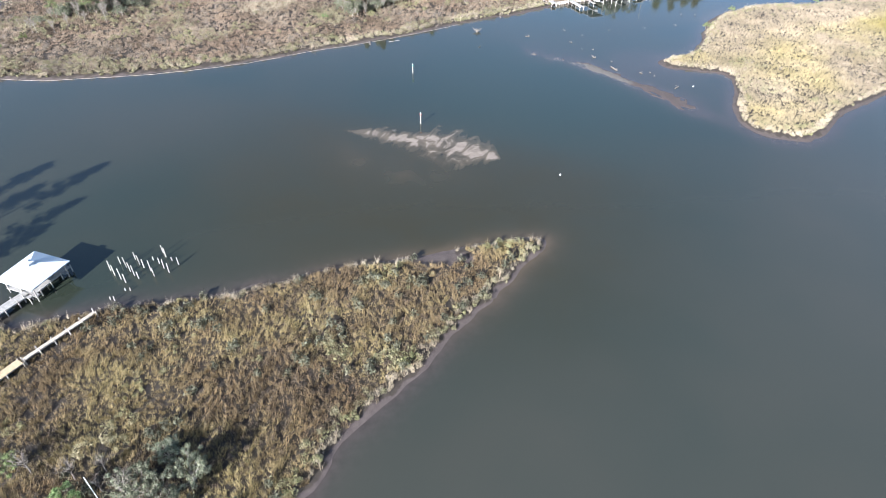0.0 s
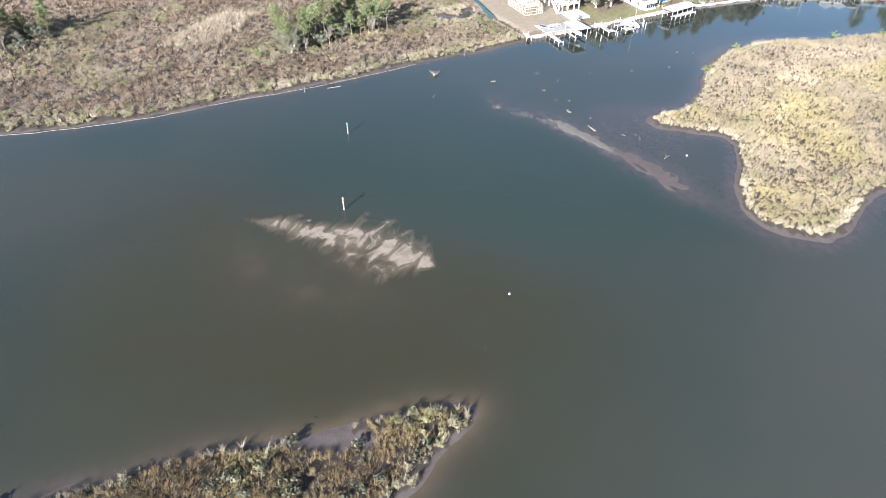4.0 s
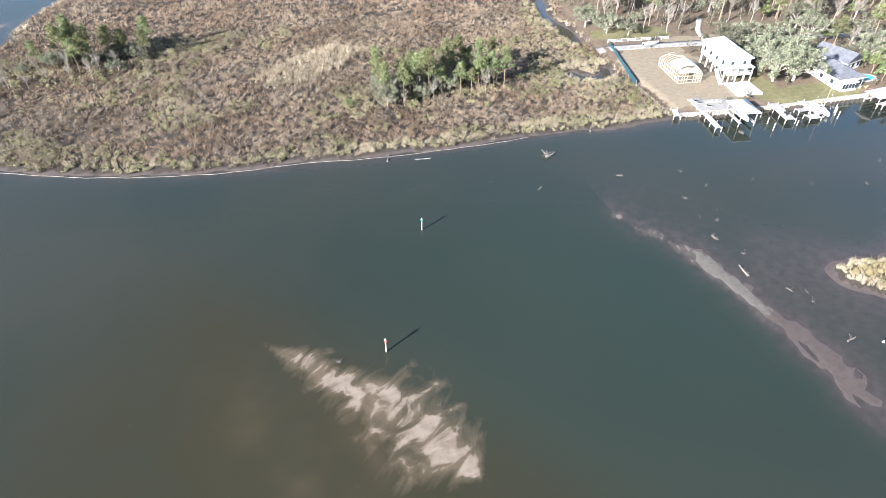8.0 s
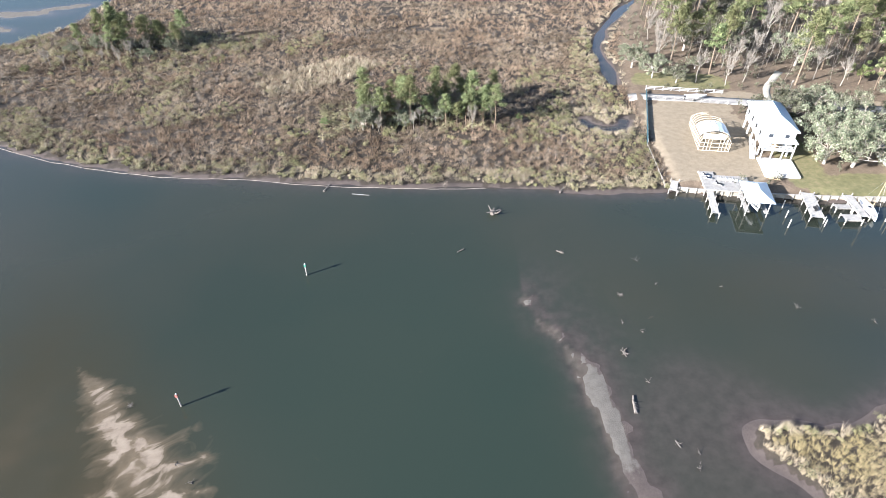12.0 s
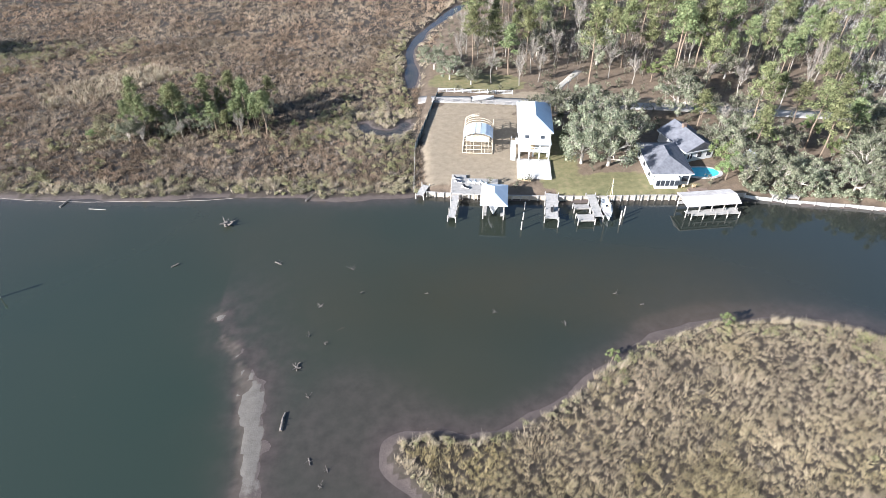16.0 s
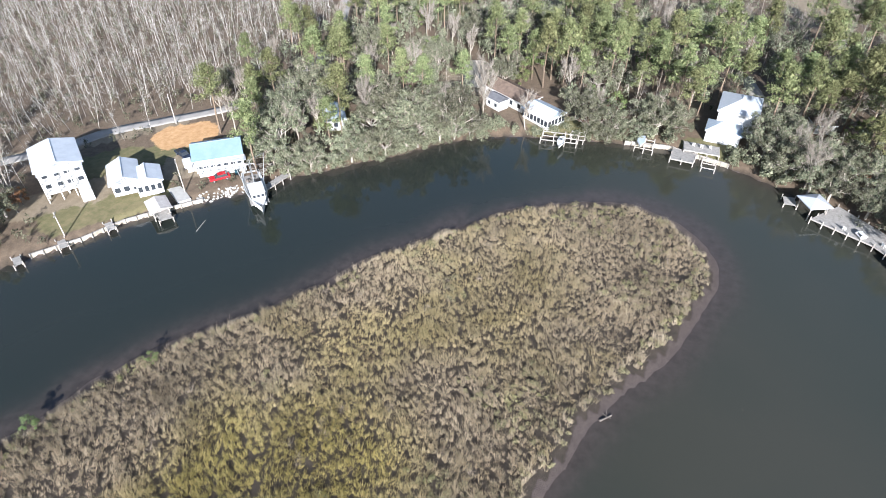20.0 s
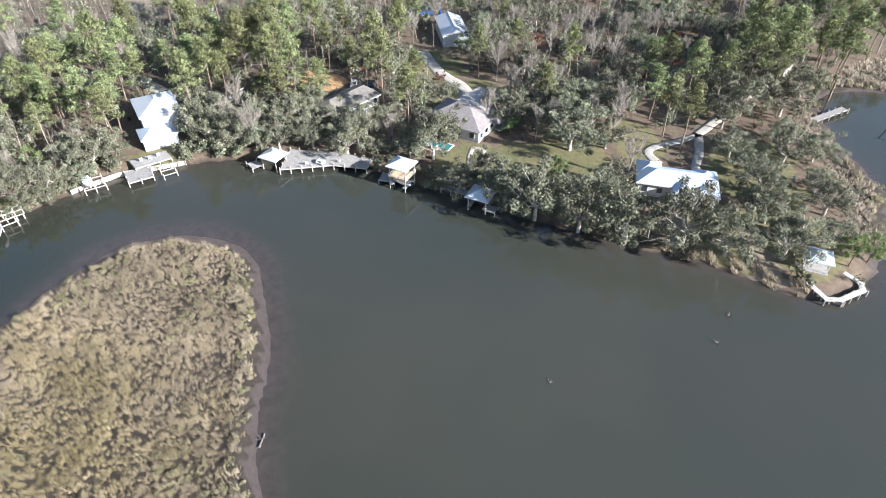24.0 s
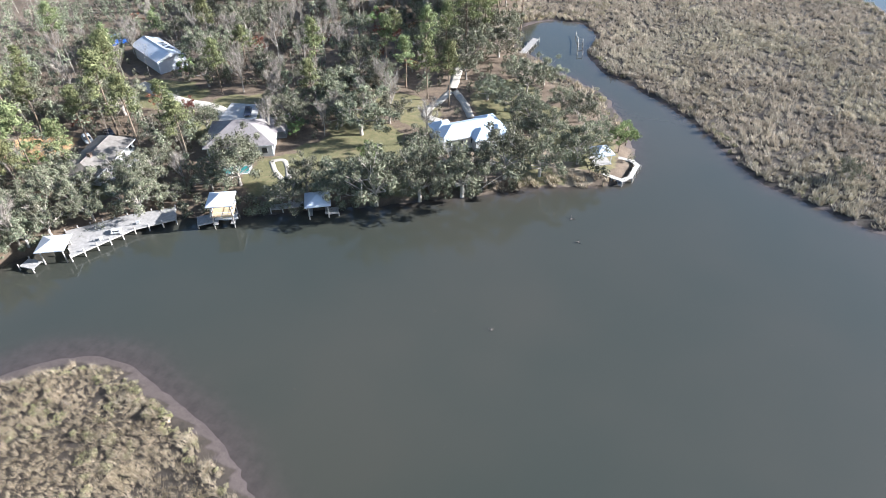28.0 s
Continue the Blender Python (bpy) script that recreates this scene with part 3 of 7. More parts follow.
def tufts(at, seed):
    """How high the growth stands from place to place."""
    q = at[:, :2]
    return np.clip(0.97 + 0.34 * wobble(q, 1.9, seed) + 0.3 * wobble(q, 7, seed + 3), 0.3, 1.8)


def marsh(name, box, per, tall, wide, count, material, label, seed, which, wider=1.0):
    at, d, i = scatter(*box, per, seed)
    own = G_MORE[which][i] > -3
    patch = wobble(at[:, :2], 11, seed) * 0.5 + wobble(at[:, :2], 3.2, seed + 1) * 0.5
    keep = own & (at[:, 2] > 0.2) & (d > 0.5) & (G_ZONES["upland"][i] < 0.3) & (patch > -0.85) & (G_MORE[4][i] < 0.4)
    near = keep & (d < 1.9 + 0.9 * wobble(at[:, :2], 5, seed + 9) + 2.4 * smooth(at[:, 0], -90, -50) * (at[:, 1] > 100) * (at[:, 0] < 28))
    keep &= ~near
    blades(name, at[keep], tall, wide, count, (0.06, 0.03), material, label, seed, wider)
    if near.any():
        blades(name + "_edge", at[near], tall * 1.1, wide, count + 1, (0.05, 0.02), M_FRINGE, "pale dry reeds along the water's edge", seed + 5, wider)


marsh("island_reeds", (0, 212, -35, 75), 3.0, 1.0, 0.72, 20, M_REED, "dense tan and olive reeds on the island", 21, 1, 0.31)
at, _d, _k = scatter(-90, -35, 155, 200, 1.0, 66)
_u, _v = (at[:, 0] + 62) * 0.85 + (at[:, 1] - 178) * 0.53, -(at[:, 0] + 62) * 0.53 + (at[:, 1] - 178) * 0.85
_e, _d, _k = scatter(124, 160, -114, -92, 2.2, 69)
blades("point_bank_reeds", _e[(_d > 0.2) & (_d < 2.6) & (_e[:, 0] < 152)], 1.2, 1.0, 16, (0.1, 0.05), M_FRINGE, "pale dry reeds along the bank of the point", 70, 0.5)
blades("cut_reed_patch", at[(_u / 22) ** 2 + (_v / 9) ** 2 + 0.25 * wobble(at[:, :2], 6, 67) < 0.9], 1.25, 1.4, 14, (0.15, 0.08), M_FRINGE, "paler patch of dry reeds in the marsh", 68, 1.3)
marsh("north_marsh", (-182, 60, 112, 215), 0.85, 0.95, 1.6, 22, M_MARSH, "brown rushes covering the flat marsh", 31, 0, 0.6)
marsh("far_north_marsh", (-170, 100, 215, 325), 0.5, 1.0, 2.2, 14, M_MARSH, "brown rushes covering the far marsh", 41, 0, 1.3)
marsh("south_marsh", (35, 180, -290, -115), 0.8, 1.3, 1.5, 14, M_PALE, "grey-tan rushes beside the creek", 51, 0, 1.05)
marsh("spit_rushes", (-190, -68, -60, 32), 2.8, 1.0, 0.75, 20, M_SPIT, "brown and olive rushes on the spit", 61, 2, 0.31)


# ---- helpers for things ----
def part(name, bm, material, parent=None, label="", soft=False):
    me = bpy.data.meshes.new(name)
    bm.to_mesh(me)
    bm.free()
    if soft:
        me.polygons.foreach_set("use_smooth", np.ones(len(me.polygons), bool))
    me.materials.append(material)
    ob = new(name, me)
    ob.parent = parent
    if label:
        ob["label"] = label
    return ob


def thing(name, label, category, x, y, turn=0.0, z=None, group=""):
    ob = new(name)
    ob.empty_display_size = 0.5
    ob.matrix_basis = pose(x, y, float(ground_z(x, y)) if z is None else z, 0, 0, turn)
    return tagged(ob, label, category, group)


def box(bm, x, y, z, sx, sy, sz, turn=0.0, bevel=0.0):
    """A box that stands on z."""
    made = bmesh.ops.create_cube(bm, size=1)["verts"]
    bmesh.ops.transform(bm, verts=made, matrix=pose(x, y, z + sz / 2, 0, 0, turn) @ Matrix.Diagonal((sx, sy, sz, 1)))
    if bevel:
        bmesh.ops.bevel(bm, geom=list({e for v in made for e in v.link_edges}), offset=bevel, segments=1, affect="EDGES")
    return made


def one_box(*a, **k):
    bm = bmesh.new()
    box(bm, *a, **k)
    return bm


def tube(bm, a, b, r0, r1=None, sides=6):
    """A tapered round bar from a to b."""
    a, b = Vector(a), Vector(b)
    r1 = r0 if r1 is None else r1
    up = (b - a).normalized()
    m = up.to_track_quat("Z", "Y").to_matrix()
    rings = []
    for p, r in ((a, r0), (b, r1)):
        rings.append([bm.verts.new(p + m @ Vector((r * math.cos(2 * math.pi * k / sides), r * math.sin(2 * math.pi * k / sides), 0))) for k in range(sides)])
    for k in range(sides):
        bm.faces.new((rings[0][k], rings[0][(k + 1) % sides], rings[1][(k + 1) % sides], rings[1][k]))
    bm.faces.new(rings[0][::-1])
    bm.faces.new(rings[1])


def one_tube(*a, **k):
    bm = bmesh.new()
    tube(bm, *a, **k)
    return bm


def solid(bm, pts, z0, z1):
    """A prism over a plan outline."""
    lo, hi = [bm.verts.new((x, y, z0)) for x, y in pts], [bm.verts.new((x, y, z1)) for x, y in pts]
    n = len(pts)
    bm.faces.new(lo[::-1])
    bm.faces.new(hi)
    for i in range(n):
        bm.faces.new((lo[i], lo[(i + 1) % n], hi[(i + 1) % n], hi[i]))
    bmesh.ops.recalc_face_normals(bm, faces=bm.faces)


def roof_mesh(w, l, z, rise, kind="hip", over=0.5, thick=0.16):
    """A roof on a w by l plan (ridge along y), with its own thickness and eaves."""
    bm = bmesh.new()
    a, b = w / 2 + over, l / 2 + over
    flip = a > b
    if flip:
        a, b = b, a
    r = {"hip": max(b - a, 0.01), "gable": b, "half": max(b - a * 0.5, 0.01)}[kind]
    tops = []
    for dz in (0, thick):
        c = [Vector(v) for v in ((-a, -b, z + dz), (a, -b, z + dz), (a, b, z + dz), (-a, b, z + dz), (0, -r, z + rise + dz), (0, r, z + rise + dz))]
        if flip:
            c = [Vector((v.y, -v.x, v.z)) for v in c]
        tops.append([bm.verts.new(v) for v in c])
    lo, hi = tops
    bm.faces.new((hi[1], hi[2], hi[5], hi[4]))
    bm.faces.new((hi[3], hi[0], hi[4], hi[5]))
    bm.faces.new((hi[0], hi[1], hi[4]))
    bm.faces.new((hi[2], hi[3], hi[5]))
    bm.faces.new((lo[2], lo[1], lo[4], lo[5]))
    bm.faces.new((lo[0], lo[3], lo[5], lo[4]))
    bm.faces.new((lo[1], lo[0], lo[4]))
    bm.faces.new((lo[3], lo[2], lo[5]))
    for i in range(4):
        bm.faces.new((lo[i], lo[(i + 1) % 4], hi[(i + 1) % 4], hi[i]))
    bmesh.ops.recalc_face_normals(bm, faces=bm.faces)
    return bm


def metal_roof(name, a, b, rough=0.45, rib=0.0):
    m = Nodes(name)
    f = m.noise(0.6, 4, 0.6, obj=True)
    g = m.noise(9.0, 3, 0.6, obj=True)
    c = m.ramp(m.math("ADD", m.math("MULTIPLY", f, 0.6), m.math("MULTIPLY", g, 0.4)), (0.32, a), (0.68, b))
    m.bump(g, 0.15, 0.02)
    return m.done(c, rough, 0.0, 0.5)


M_WHITE = surface("white_painted_siding", (0.430, 0.430, 0.421), (0.550, 0.550, 0.542), 1.2, 0.6)
M_ROOF_WHITE = metal_roof("white_metal_roof", (0.40, 0.42, 0.45), (0.52, 0.54, 0.57))
M_ROOF_BLUEGREY = metal_roof("pale_blue_grey_metal_roof", (0.33, 0.385, 0.45), (0.44, 0.50, 0.56))
M_ROOF_BLUE = metal_roof("blue_metal_roof", (0.15, 0.225, 0.295), (0.215, 0.295, 0.365))
M_ROOF_GREY = surface("grey_shingles", (0.075, 0.076, 0.088), (0.16, 0.161, 0.175), 1.0, 0.9, bump=0.5)
M_ROOF_TAUPE = surface("faded_taupe_shingles", (0.15, 0.132, 0.128), (0.25, 0.225, 0.215), 1.0, 0.9, bump=0.5)
M_ROOF_BROWN = surface("brown_shingles", (0.10, 0.07, 0.055), (0.20, 0.148, 0.115), 1.0, 0.9, bump=0.5)
M_ROOF_TAN = surface("weathered_tan_shingles", (0.11, 0.098, 0.086), (0.21, 0.19, 0.168), 1.0, 0.9, bump=0.5)
M_ROOF_RUST = surface("rust_streaked_metal_roof", (0.30, 0.26, 0.24), (0.60, 0.57, 0.54), 0.7, 0.6, bump=0.2)
M_DECK = surface("weathered_deck_boards", (0.19, 0.178, 0.165), (0.36, 0.342, 0.32), 1.5, 0.9, bump=0.4, vary=0.12)
M_PILE = surface("grey_wooden_pile", (0.20, 0.18, 0.16), (0.42, 0.39, 0.355), 2.0, 0.9, bump=0.4, vary=0.15)
M_LUMBER = surface("fresh_pale_lumber", (0.38, 0.275, 0.16), (0.54, 0.42, 0.27), 2.0, 0.8, vary=0.12)
M_FRAME = surface("pale_raw_framing", (0.36, 0.30, 0.22), (0.52, 0.46, 0.36), 2.0, 0.8, vary=0.1)
M_NEW_BOARD = surface("pale_new_boards", (0.34, 0.32, 0.285), (0.47, 0.445, 0.40), 1.5, 0.85, bump=0.3, vary=0.08)
M_CONCRETE = surface("pale_concrete", (0.306, 0.293, 0.272), (0.442, 0.429, 0.404), 0.8, 0.85, bump=0.2)
M_BULK = surface("weathered_bulkhead_timber", (0.25, 0.21, 0.165), (0.44, 0.39, 0.32), 1.5, 0.9, bump=0.4, vary=0.15)
M_ROAD = surface("worn_pale_asphalt", (0.22, 0.205, 0.19), (0.34, 0.32, 0.295), 0.5, 0.9, bump=0.2)
M_GRAVEL = surface("pale_gravel", (0.27, 0.245, 0.205), (0.40, 0.37, 0.32), 1.5, 0.95, bump=0.5)
M_PANE = surface("dark_window_glass", (0.02, 0.025, 0.03), (0.045, 0.05, 0.06), 0.5, 0.08, bump=0, spec=0.5)
M_TRIM = surface("white_trim", (0.464, 0.464, 0.456), (0.568, 0.568, 0.559), 2, 0.5, bump=0)
M_SILT = surface("dark_teal_fence_fabric", (0.01, 0.035, 0.05), (0.02, 0.07, 0.09), 1.0, 0.8)
M_BLUE = surface("blue_tarp", (0.015, 0.09, 0.38), (0.03, 0.16, 0.55), 0.8, 0.5)
M_POOL = surface("turquoise_pool_water", (0.05, 0.38, 0.52), (0.09, 0.50, 0.62), 1.0, 0.06, bump=0.1, spec=0.5)
M_BOAT = surface("white_gelcoat", (0.493, 0.493, 0.488), (0.598, 0.598, 0.594), 1.0, 0.3, bump=0, spec=0.5)
M_DARK = surface("dark_rubber_and_plastic", (0.012, 0.012, 0.013), (0.035, 0.035, 0.036), 3.0, 0.7)
M_STEEL = surface("dull_galvanised_steel", (0.35, 0.36, 0.37), (0.55, 0.56, 0.57), 3.0, 0.4, metal=0.8)
M_DRIFT = surface("bleached_driftwood", (0.06, 0.05, 0.043), (0.22, 0.19, 0.165), 2.0, 0.9, bump=0.5)
M_DRIFT_PALE = surface("bleached_reed_litter", (0.20, 0.165, 0.135), (0.36, 0.31, 0.265), 1.0, 0.9)
M_RED = surface("red_car_paint", (0.36, 0.015, 0.02), (0.46, 0.02, 0.03), 0.8, 0.25, bump=0, spec=0.5)
M_NAVY = surface("dark_blue_car_paint", (0.012, 0.016, 0.03), (0.02, 0.028, 0.05), 0.8, 0.25, bump=0, spec=0.5)


M_BRUSH = foliage("brown_marsh_brush", (0.10, 0.08, 0.064), (0.22, 0.182, 0.145), (0.38, 0.325, 0.27))
M_TWIG_BROWN = foliage("brown_grey_twigs", (0.138, 0.118, 0.098), (0.246, 0.214, 0.180), (0.372, 0.330, 0.282), thin=0.1)
M_TWIG = foliage("grey_twigs", (0.168, 0.151, 0.131), (0.370, 0.345, 0.310), (0.605, 0.577, 0.532), thin=0.1)


# ---- trees ----
def leaf_cloud(centres, radii, count, size, rng, flat=0.75, slim=1.0):
    """Small leaf sprays filling blobs round the centres."""
    c = np.repeat(np.asarray(centres, float), count, 0)
    rad = np.repeat(np.asarray(radii, float), count)
    n = len(c)
    d = rng.randn(n, 3)
    d /= np.linalg.norm(d, axis=1)[:, None]
    p = c + d * (rad * (0.55 + 0.5 * rng.rand(n)))[:, None] * [1, 1, flat]
    face = d + 0.45 * rng.randn(n, 3)
    u = np.cross(face, rng.randn(n, 3))
    u /= np.linalg.norm(u, axis=1)[:, None]
    v = np.cross(u, face)
    v /= np.linalg.norm(v, axis=1)[:, None]
    s = (size * (0.6 + 0.8 * rng.rand(n)))[:, None]
    vs = np.stack([p - u * s, p + u * s * 0.7 + v * s * (0.6 * slim), p + u * s * 0.5 - v * s * (0.7 * slim)], 1).reshape(-1, 3)
    return vs, np.arange(3 * n).reshape(-1, 3)


def twigs_from(tips, low, count, rng):
    """Thin twigs that fan outward and up from the ends of branches."""
    c = np.repeat(np.asarray(tips, float), count, 0)
    n = len(c)
    way = c - [0, 0, low]
    way /= np.linalg.norm(way, axis=1)[:, None]
    d = way * 0.8 + [0, 0, 0.45] + 0.55 * rng.randn(n, 3)
    d /= np.linalg.norm(d, axis=1)[:, None]
    p = c - way * (rng.rand(n) * 1.6)[:, None] + 0.15 * rng.randn(n, 3)
    side = np.cross(d, rng.randn(n, 3))
    side *= 0.028 / np.linalg.norm(side, axis=1)[:, None]
    e = p + d * (0.7 + 1.1 * rng.rand(n))[:, None]
    return np.stack([p - side, p + side, e], 1).reshape(-1, 3), np.arange(3 * n).reshape(-1, 3)


def limb(bm, a, b, r0, r1, rng, bend=0.12, steps=2, sides=5):
    a, b = Vector(a), Vector(b)
    prev, pr = a, r0
    for k in range(1, steps + 1):
        s = k / steps
        p = a.lerp(b, s)
        if k < steps:
            p += Vector(rng.randn(3) * bend * (b - a).length)
        r = r0 + (r1 - r0) * s
        tube(bm, prev, p, pr, r, sides)
        prev, pr = p, r


def tree(kind, seed):
    """One tree with trunk and crown; returns its root, built at the origin."""
    rng = np.random.RandomState(seed)
    bm = bmesh.new()
    spec = {"pine": ("tall slender pine with a thin green crown", M_PINE, M_BARK), "oak": ("broad live oak with grey-green leaves", M_OAK, M_LIMB),
            "bare": ("leafless grey tree with thin branches", None, M_BARE), "green": ("bushy bright green tree", M_GREEN, M_BARK),
            "rust": ("small tree with rusty dry leaves", M_RUST, M_BARE), "snag": ("dead bleached tree with bare limbs", None, M_DRIFT)}[kind]
    root = new({"pine": "pine_tree", "oak": "live_oak", "bare": "bare_tree", "green": "leafy_tree", "rust": "dry_leaf_tree", "snag": "dead_tree"}[kind])
    tagged(root, spec[0], "tree", "trees on the banks")
    cs, rs = [], []
    if kind == "pine":
        h = 15 + 3 * rng.rand()
        limb(bm, (0, 0, -0.4), (rng.randn() * 0.5, rng.randn() * 0.5, h), 0.24, 0.05, rng, 0.01, 3, 6)
        for k in range(17):
            z = h * (0.52 + 0.48 * (k / 16) ** 0.9)
            reach = (1.0 - 0.75 * ((z / h - 0.52) / 0.48)) * 3.5 * (0.6 + 0.6 * rng.rand())
            an = k * 2.4 + rng.rand()
            tip = (math.cos(an) * reach, math.sin(an) * reach, z + 0.5 * reach * rng.rand())
            tube(bm, (0, 0, z - 0.4), tip, 0.06, 0.02, 3)
            cs += [tip, (tip[0] * 0.55, tip[1] * 0.55, tip[2] - 0.1)]
            rs += [1.25 + 0.5 * rng.rand(), 1.05]
        cs.append((0, 0, h)), rs.append(0.8)
        count, size, flat = 80, 0.21, 0.7
    elif kind in ("oak", "green", "rust"):
        h, w = {"oak": (8.5, 6.0), "green": (7, 3.4), "rust": (6, 2.8)}[kind]
        limb(bm, (0, 0, -0.4), (0, 0, h * 0.3), 0.42 if kind == "oak" else 0.2, 0.3 if kind == "oak" else 0.14, rng, 0.03, 2, 7)
        n = 11 if kind == "oak" else 7
        for k in range(n):
            an, out = 2.4 * k + rng.rand() * 0.6, w * (0.3 + 0.6 * ((k + 0.5) / n) ** 0.6) * (0.75 + 0.4 * rng.rand())
            z = h * (0.95 - 0.42 * (out / w) ** 1.5) * (0.85 + 0.25 * rng.rand())
            tip = Vector((math.cos(an) * out, math.sin(an) * out, z))
            limb(bm, (0, 0, h * 0.28), tip, 0.17 if kind == "oak" else 0.08, 0.04, rng, 0.08, 3, 3)
            for j in range(4 if kind == "oak" else 3):
                q = tip + Vector(rng.randn(3)) * (1.35 if kind == "oak" else 0.9) * Vector((1, 1, 0.55)).length / 1.5
                tube(bm, tip * 0.8, q * 1.06, 0.05, 0.02, 3)
                cs.append(tuple(q)), rs.append((1.25 if kind == "oak" else 0.95) * (0.7 + 0.6 * rng.rand()))
        count, size, flat = (115, 0.19, 0.75) if kind == "oak" else (90, 0.165, 0.75)
        if kind == "rust":
            count = 40
    else:
        h = 11 + 4 * rng.rand() if kind == "bare" else 6.5
        limb(bm, (0, 0, -0.4), (rng.randn() * 0.3, rng.randn() * 0.3, h * 0.55), 0.2, 0.12, rng, 0.03, 2, 6)
        for k in range(13):
            an, z0 = 2.4 * k + rng.rand(), h * (0.3 + 0.28 * rng.rand())
            out = (2.6 if kind == "bare" else 1.9) * (0.4 + 0.8 * rng.rand())
            tip = Vector((math.cos(an) * out, math.sin(an) * out, z0 + h * (0.18 + 0.32 * rng.rand())))
            limb(bm, (0, 0, z0), tip, 0.085, 0.035, rng, 0.06, 2, 4)
            for j in range(7 if kind == "bare" else 4):
                s = tip * (0.55 + 0.45 * rng.rand())
                s.z = z0 + (tip.z - z0) * (0.55 + 0.45 * rng.rand())
                tube(bm, s, s + Vector((rng.randn() * 0.8, rng.randn() * 0.8, 0.5 + 1.0 * rng.rand())), 0.035, 0.012, 3)
            cs.append(tuple(tip)), rs.append(1.3)
            cs.append(tuple(tip * 0.8 + Vector((0, 0, h * 0.1)))), rs.append(1.2)
        count, size, flat = 0, 0.3, 1
    part("trunk", bm, spec[2], root)
    if kind == "bare":
        vs, fs = twigs_from(cs, h * 0.4, 30, rng)
        tagged(quick("twig_spray", vs, fs, M_TWIG_BROWN, root), kind="stuff")
    elif cs and count:
        vs, fs = leaf_cloud(cs, rs, count, size, rng, flat, 0.6 if kind == "pine" else 0.85)
        # Larger leaves added inside the clumps to block light and deepen the shade.
        inner, more = leaf_cloud(cs, np.array(rs) * 0.6, 12, 0.4, rng, flat, 0.9)
        vs, fs = np.concatenate([vs, inner]), np.concatenate([fs, more + len(vs)])
        tagged(quick("crown", vs, fs, spec[1], root), kind="stuff")
        if kind == "oak":
            vs, fs = twigs_from(cs, h * 0.3, 16, rng)
            tagged(quick("twig_spray", vs, fs, M_TWIG_BROWN, root), kind="stuff")
    return root


PARK = pose(0, 0, -400)
TREES = {k: [tree(k, s + i) for i in range(n)] for k, n, s in (("pine", 4, 100), ("oak", 4, 200), ("bare", 4, 300), ("green", 2, 400), ("rust", 2, 500), ("snag", 2, 600))}
USED = set()


def plant(kind, x, y, size, seed):
    r = random.Random(seed)
    i = r.randrange(len(TREES[kind]))
    m = pose(x, y, float(ground_z(x, y)), 0, 0, r.uniform(0, 360)) @ Matrix.Diagonal((size, size, size * r.uniform(0.9, 1.12), 1))
    src = TREES[kind][i]
    if (kind, i) in USED:
        return copy_thing(src, m)
    USED.add((kind, i))
    src.matrix_basis = m
    return src


BUILT = [(175, 106, 9), (184, 98, 8), (191, 90, 6), (57.8, 133, 10), (44, 136, 11), (86, 118, 11), (94, 127, 8), (164, 105, 9), (169, 92, 8), (186, 82, 9), (243, 24, 12), (214, 66, 4), (255, -29, 9),
         (247, -27, 6), (238, -76, 8), (212, -94, 12), (163, -117, 9), (131, -120, 5), (265, -126, 10), (294, -134, 9), (241, -23, 5)]
ROADS = [([(30, 160), (45, 158), (62, 155), (76, 153), (105, 148), (133, 142), (152, 138), (173, 123), (186, 117), (197, 108), (208, 99), (222, 93), (240, 92), (270, 100), (330, 130)], 4.2),
         ([(68, 152), (71, 163), (80, 175)], 2.0),
         ([(177.3, -143), (177.8, -135), (179, -128.5), (177.6, -125), (173, -123.5)], 2.3), ([(177.3, -143), (172, -136.8), (166.7, -128.8)], 2.2),
         ([(177.3, -142), (180.6, -156), (183.6, -166), (185, -179), (187, -190), (193, -206)], 2.8), ([(262, -40), (272, -36), (290, -30)], 4.0),
         ([(225, -104), (232, -108), (245, -108), (262, -112)], 4.0), ([(203, -91), (199, -87), (194, -84)], 1.2), ([(203, -91), (200, -92), (195, -86)], 1.2)]
ROAD_LINES = [(rounded(p, False), w) for p, w in ROADS]


def open_ground(q, margin=1.5):
    """Where no house, road, lawn or bare lot lies."""
    ok = np.ones(len(q), bool)
    for x, y, r in BUILT:
        ok &= np.hypot(q[:, 0] - x, q[:, 1] - y) > r
    for line, w in ROAD_LINES:
        ok &= far_from(q, line, False) > w / 2 + margin
    return ok


TAKEN = []


def grove(kind, spots, size, seed):
    r = random.Random(seed)
    for x, y in spots:
        plant(kind, x, y, size * r.uniform(0.85, 1.15), r.random())
        TAKEN.append((x, y))


# single trees: round the lots, along the bank, on the point, in the marsh
grove("oak", [(67.5, 122.5), (73.5, 121), (71, 132), (81, 130), (66, 143), (80, 140), (74, 146)], 1.02, 11)
grove("oak", [(103, 112), (109, 110), (117, 111), (125, 112), (132, 113), (131, 104), (142, 106), (150, 108), (119, 124), (101, 126), (112, 120), (136, 122), (148, 118)], 0.85, 12)
grove("green", [(142, 116), (100, 118), (112, 128), (128, 120), (99, 113)], 0.95, 13)
grove("rust", [(152, 107), (154.5, 108.5), (238, 5), (240, 1), (238, -58)], 0.8, 14)
grove("oak", [(214, 90), (220, 80), (234, 45), (214, 44), (222, 36.5), (195.5, 63), (221, 52), (228, 58), (207, 74), (232, 66), (197, 72), (240, 52), (190, 68.5), (218, 42)], 1.02, 15)
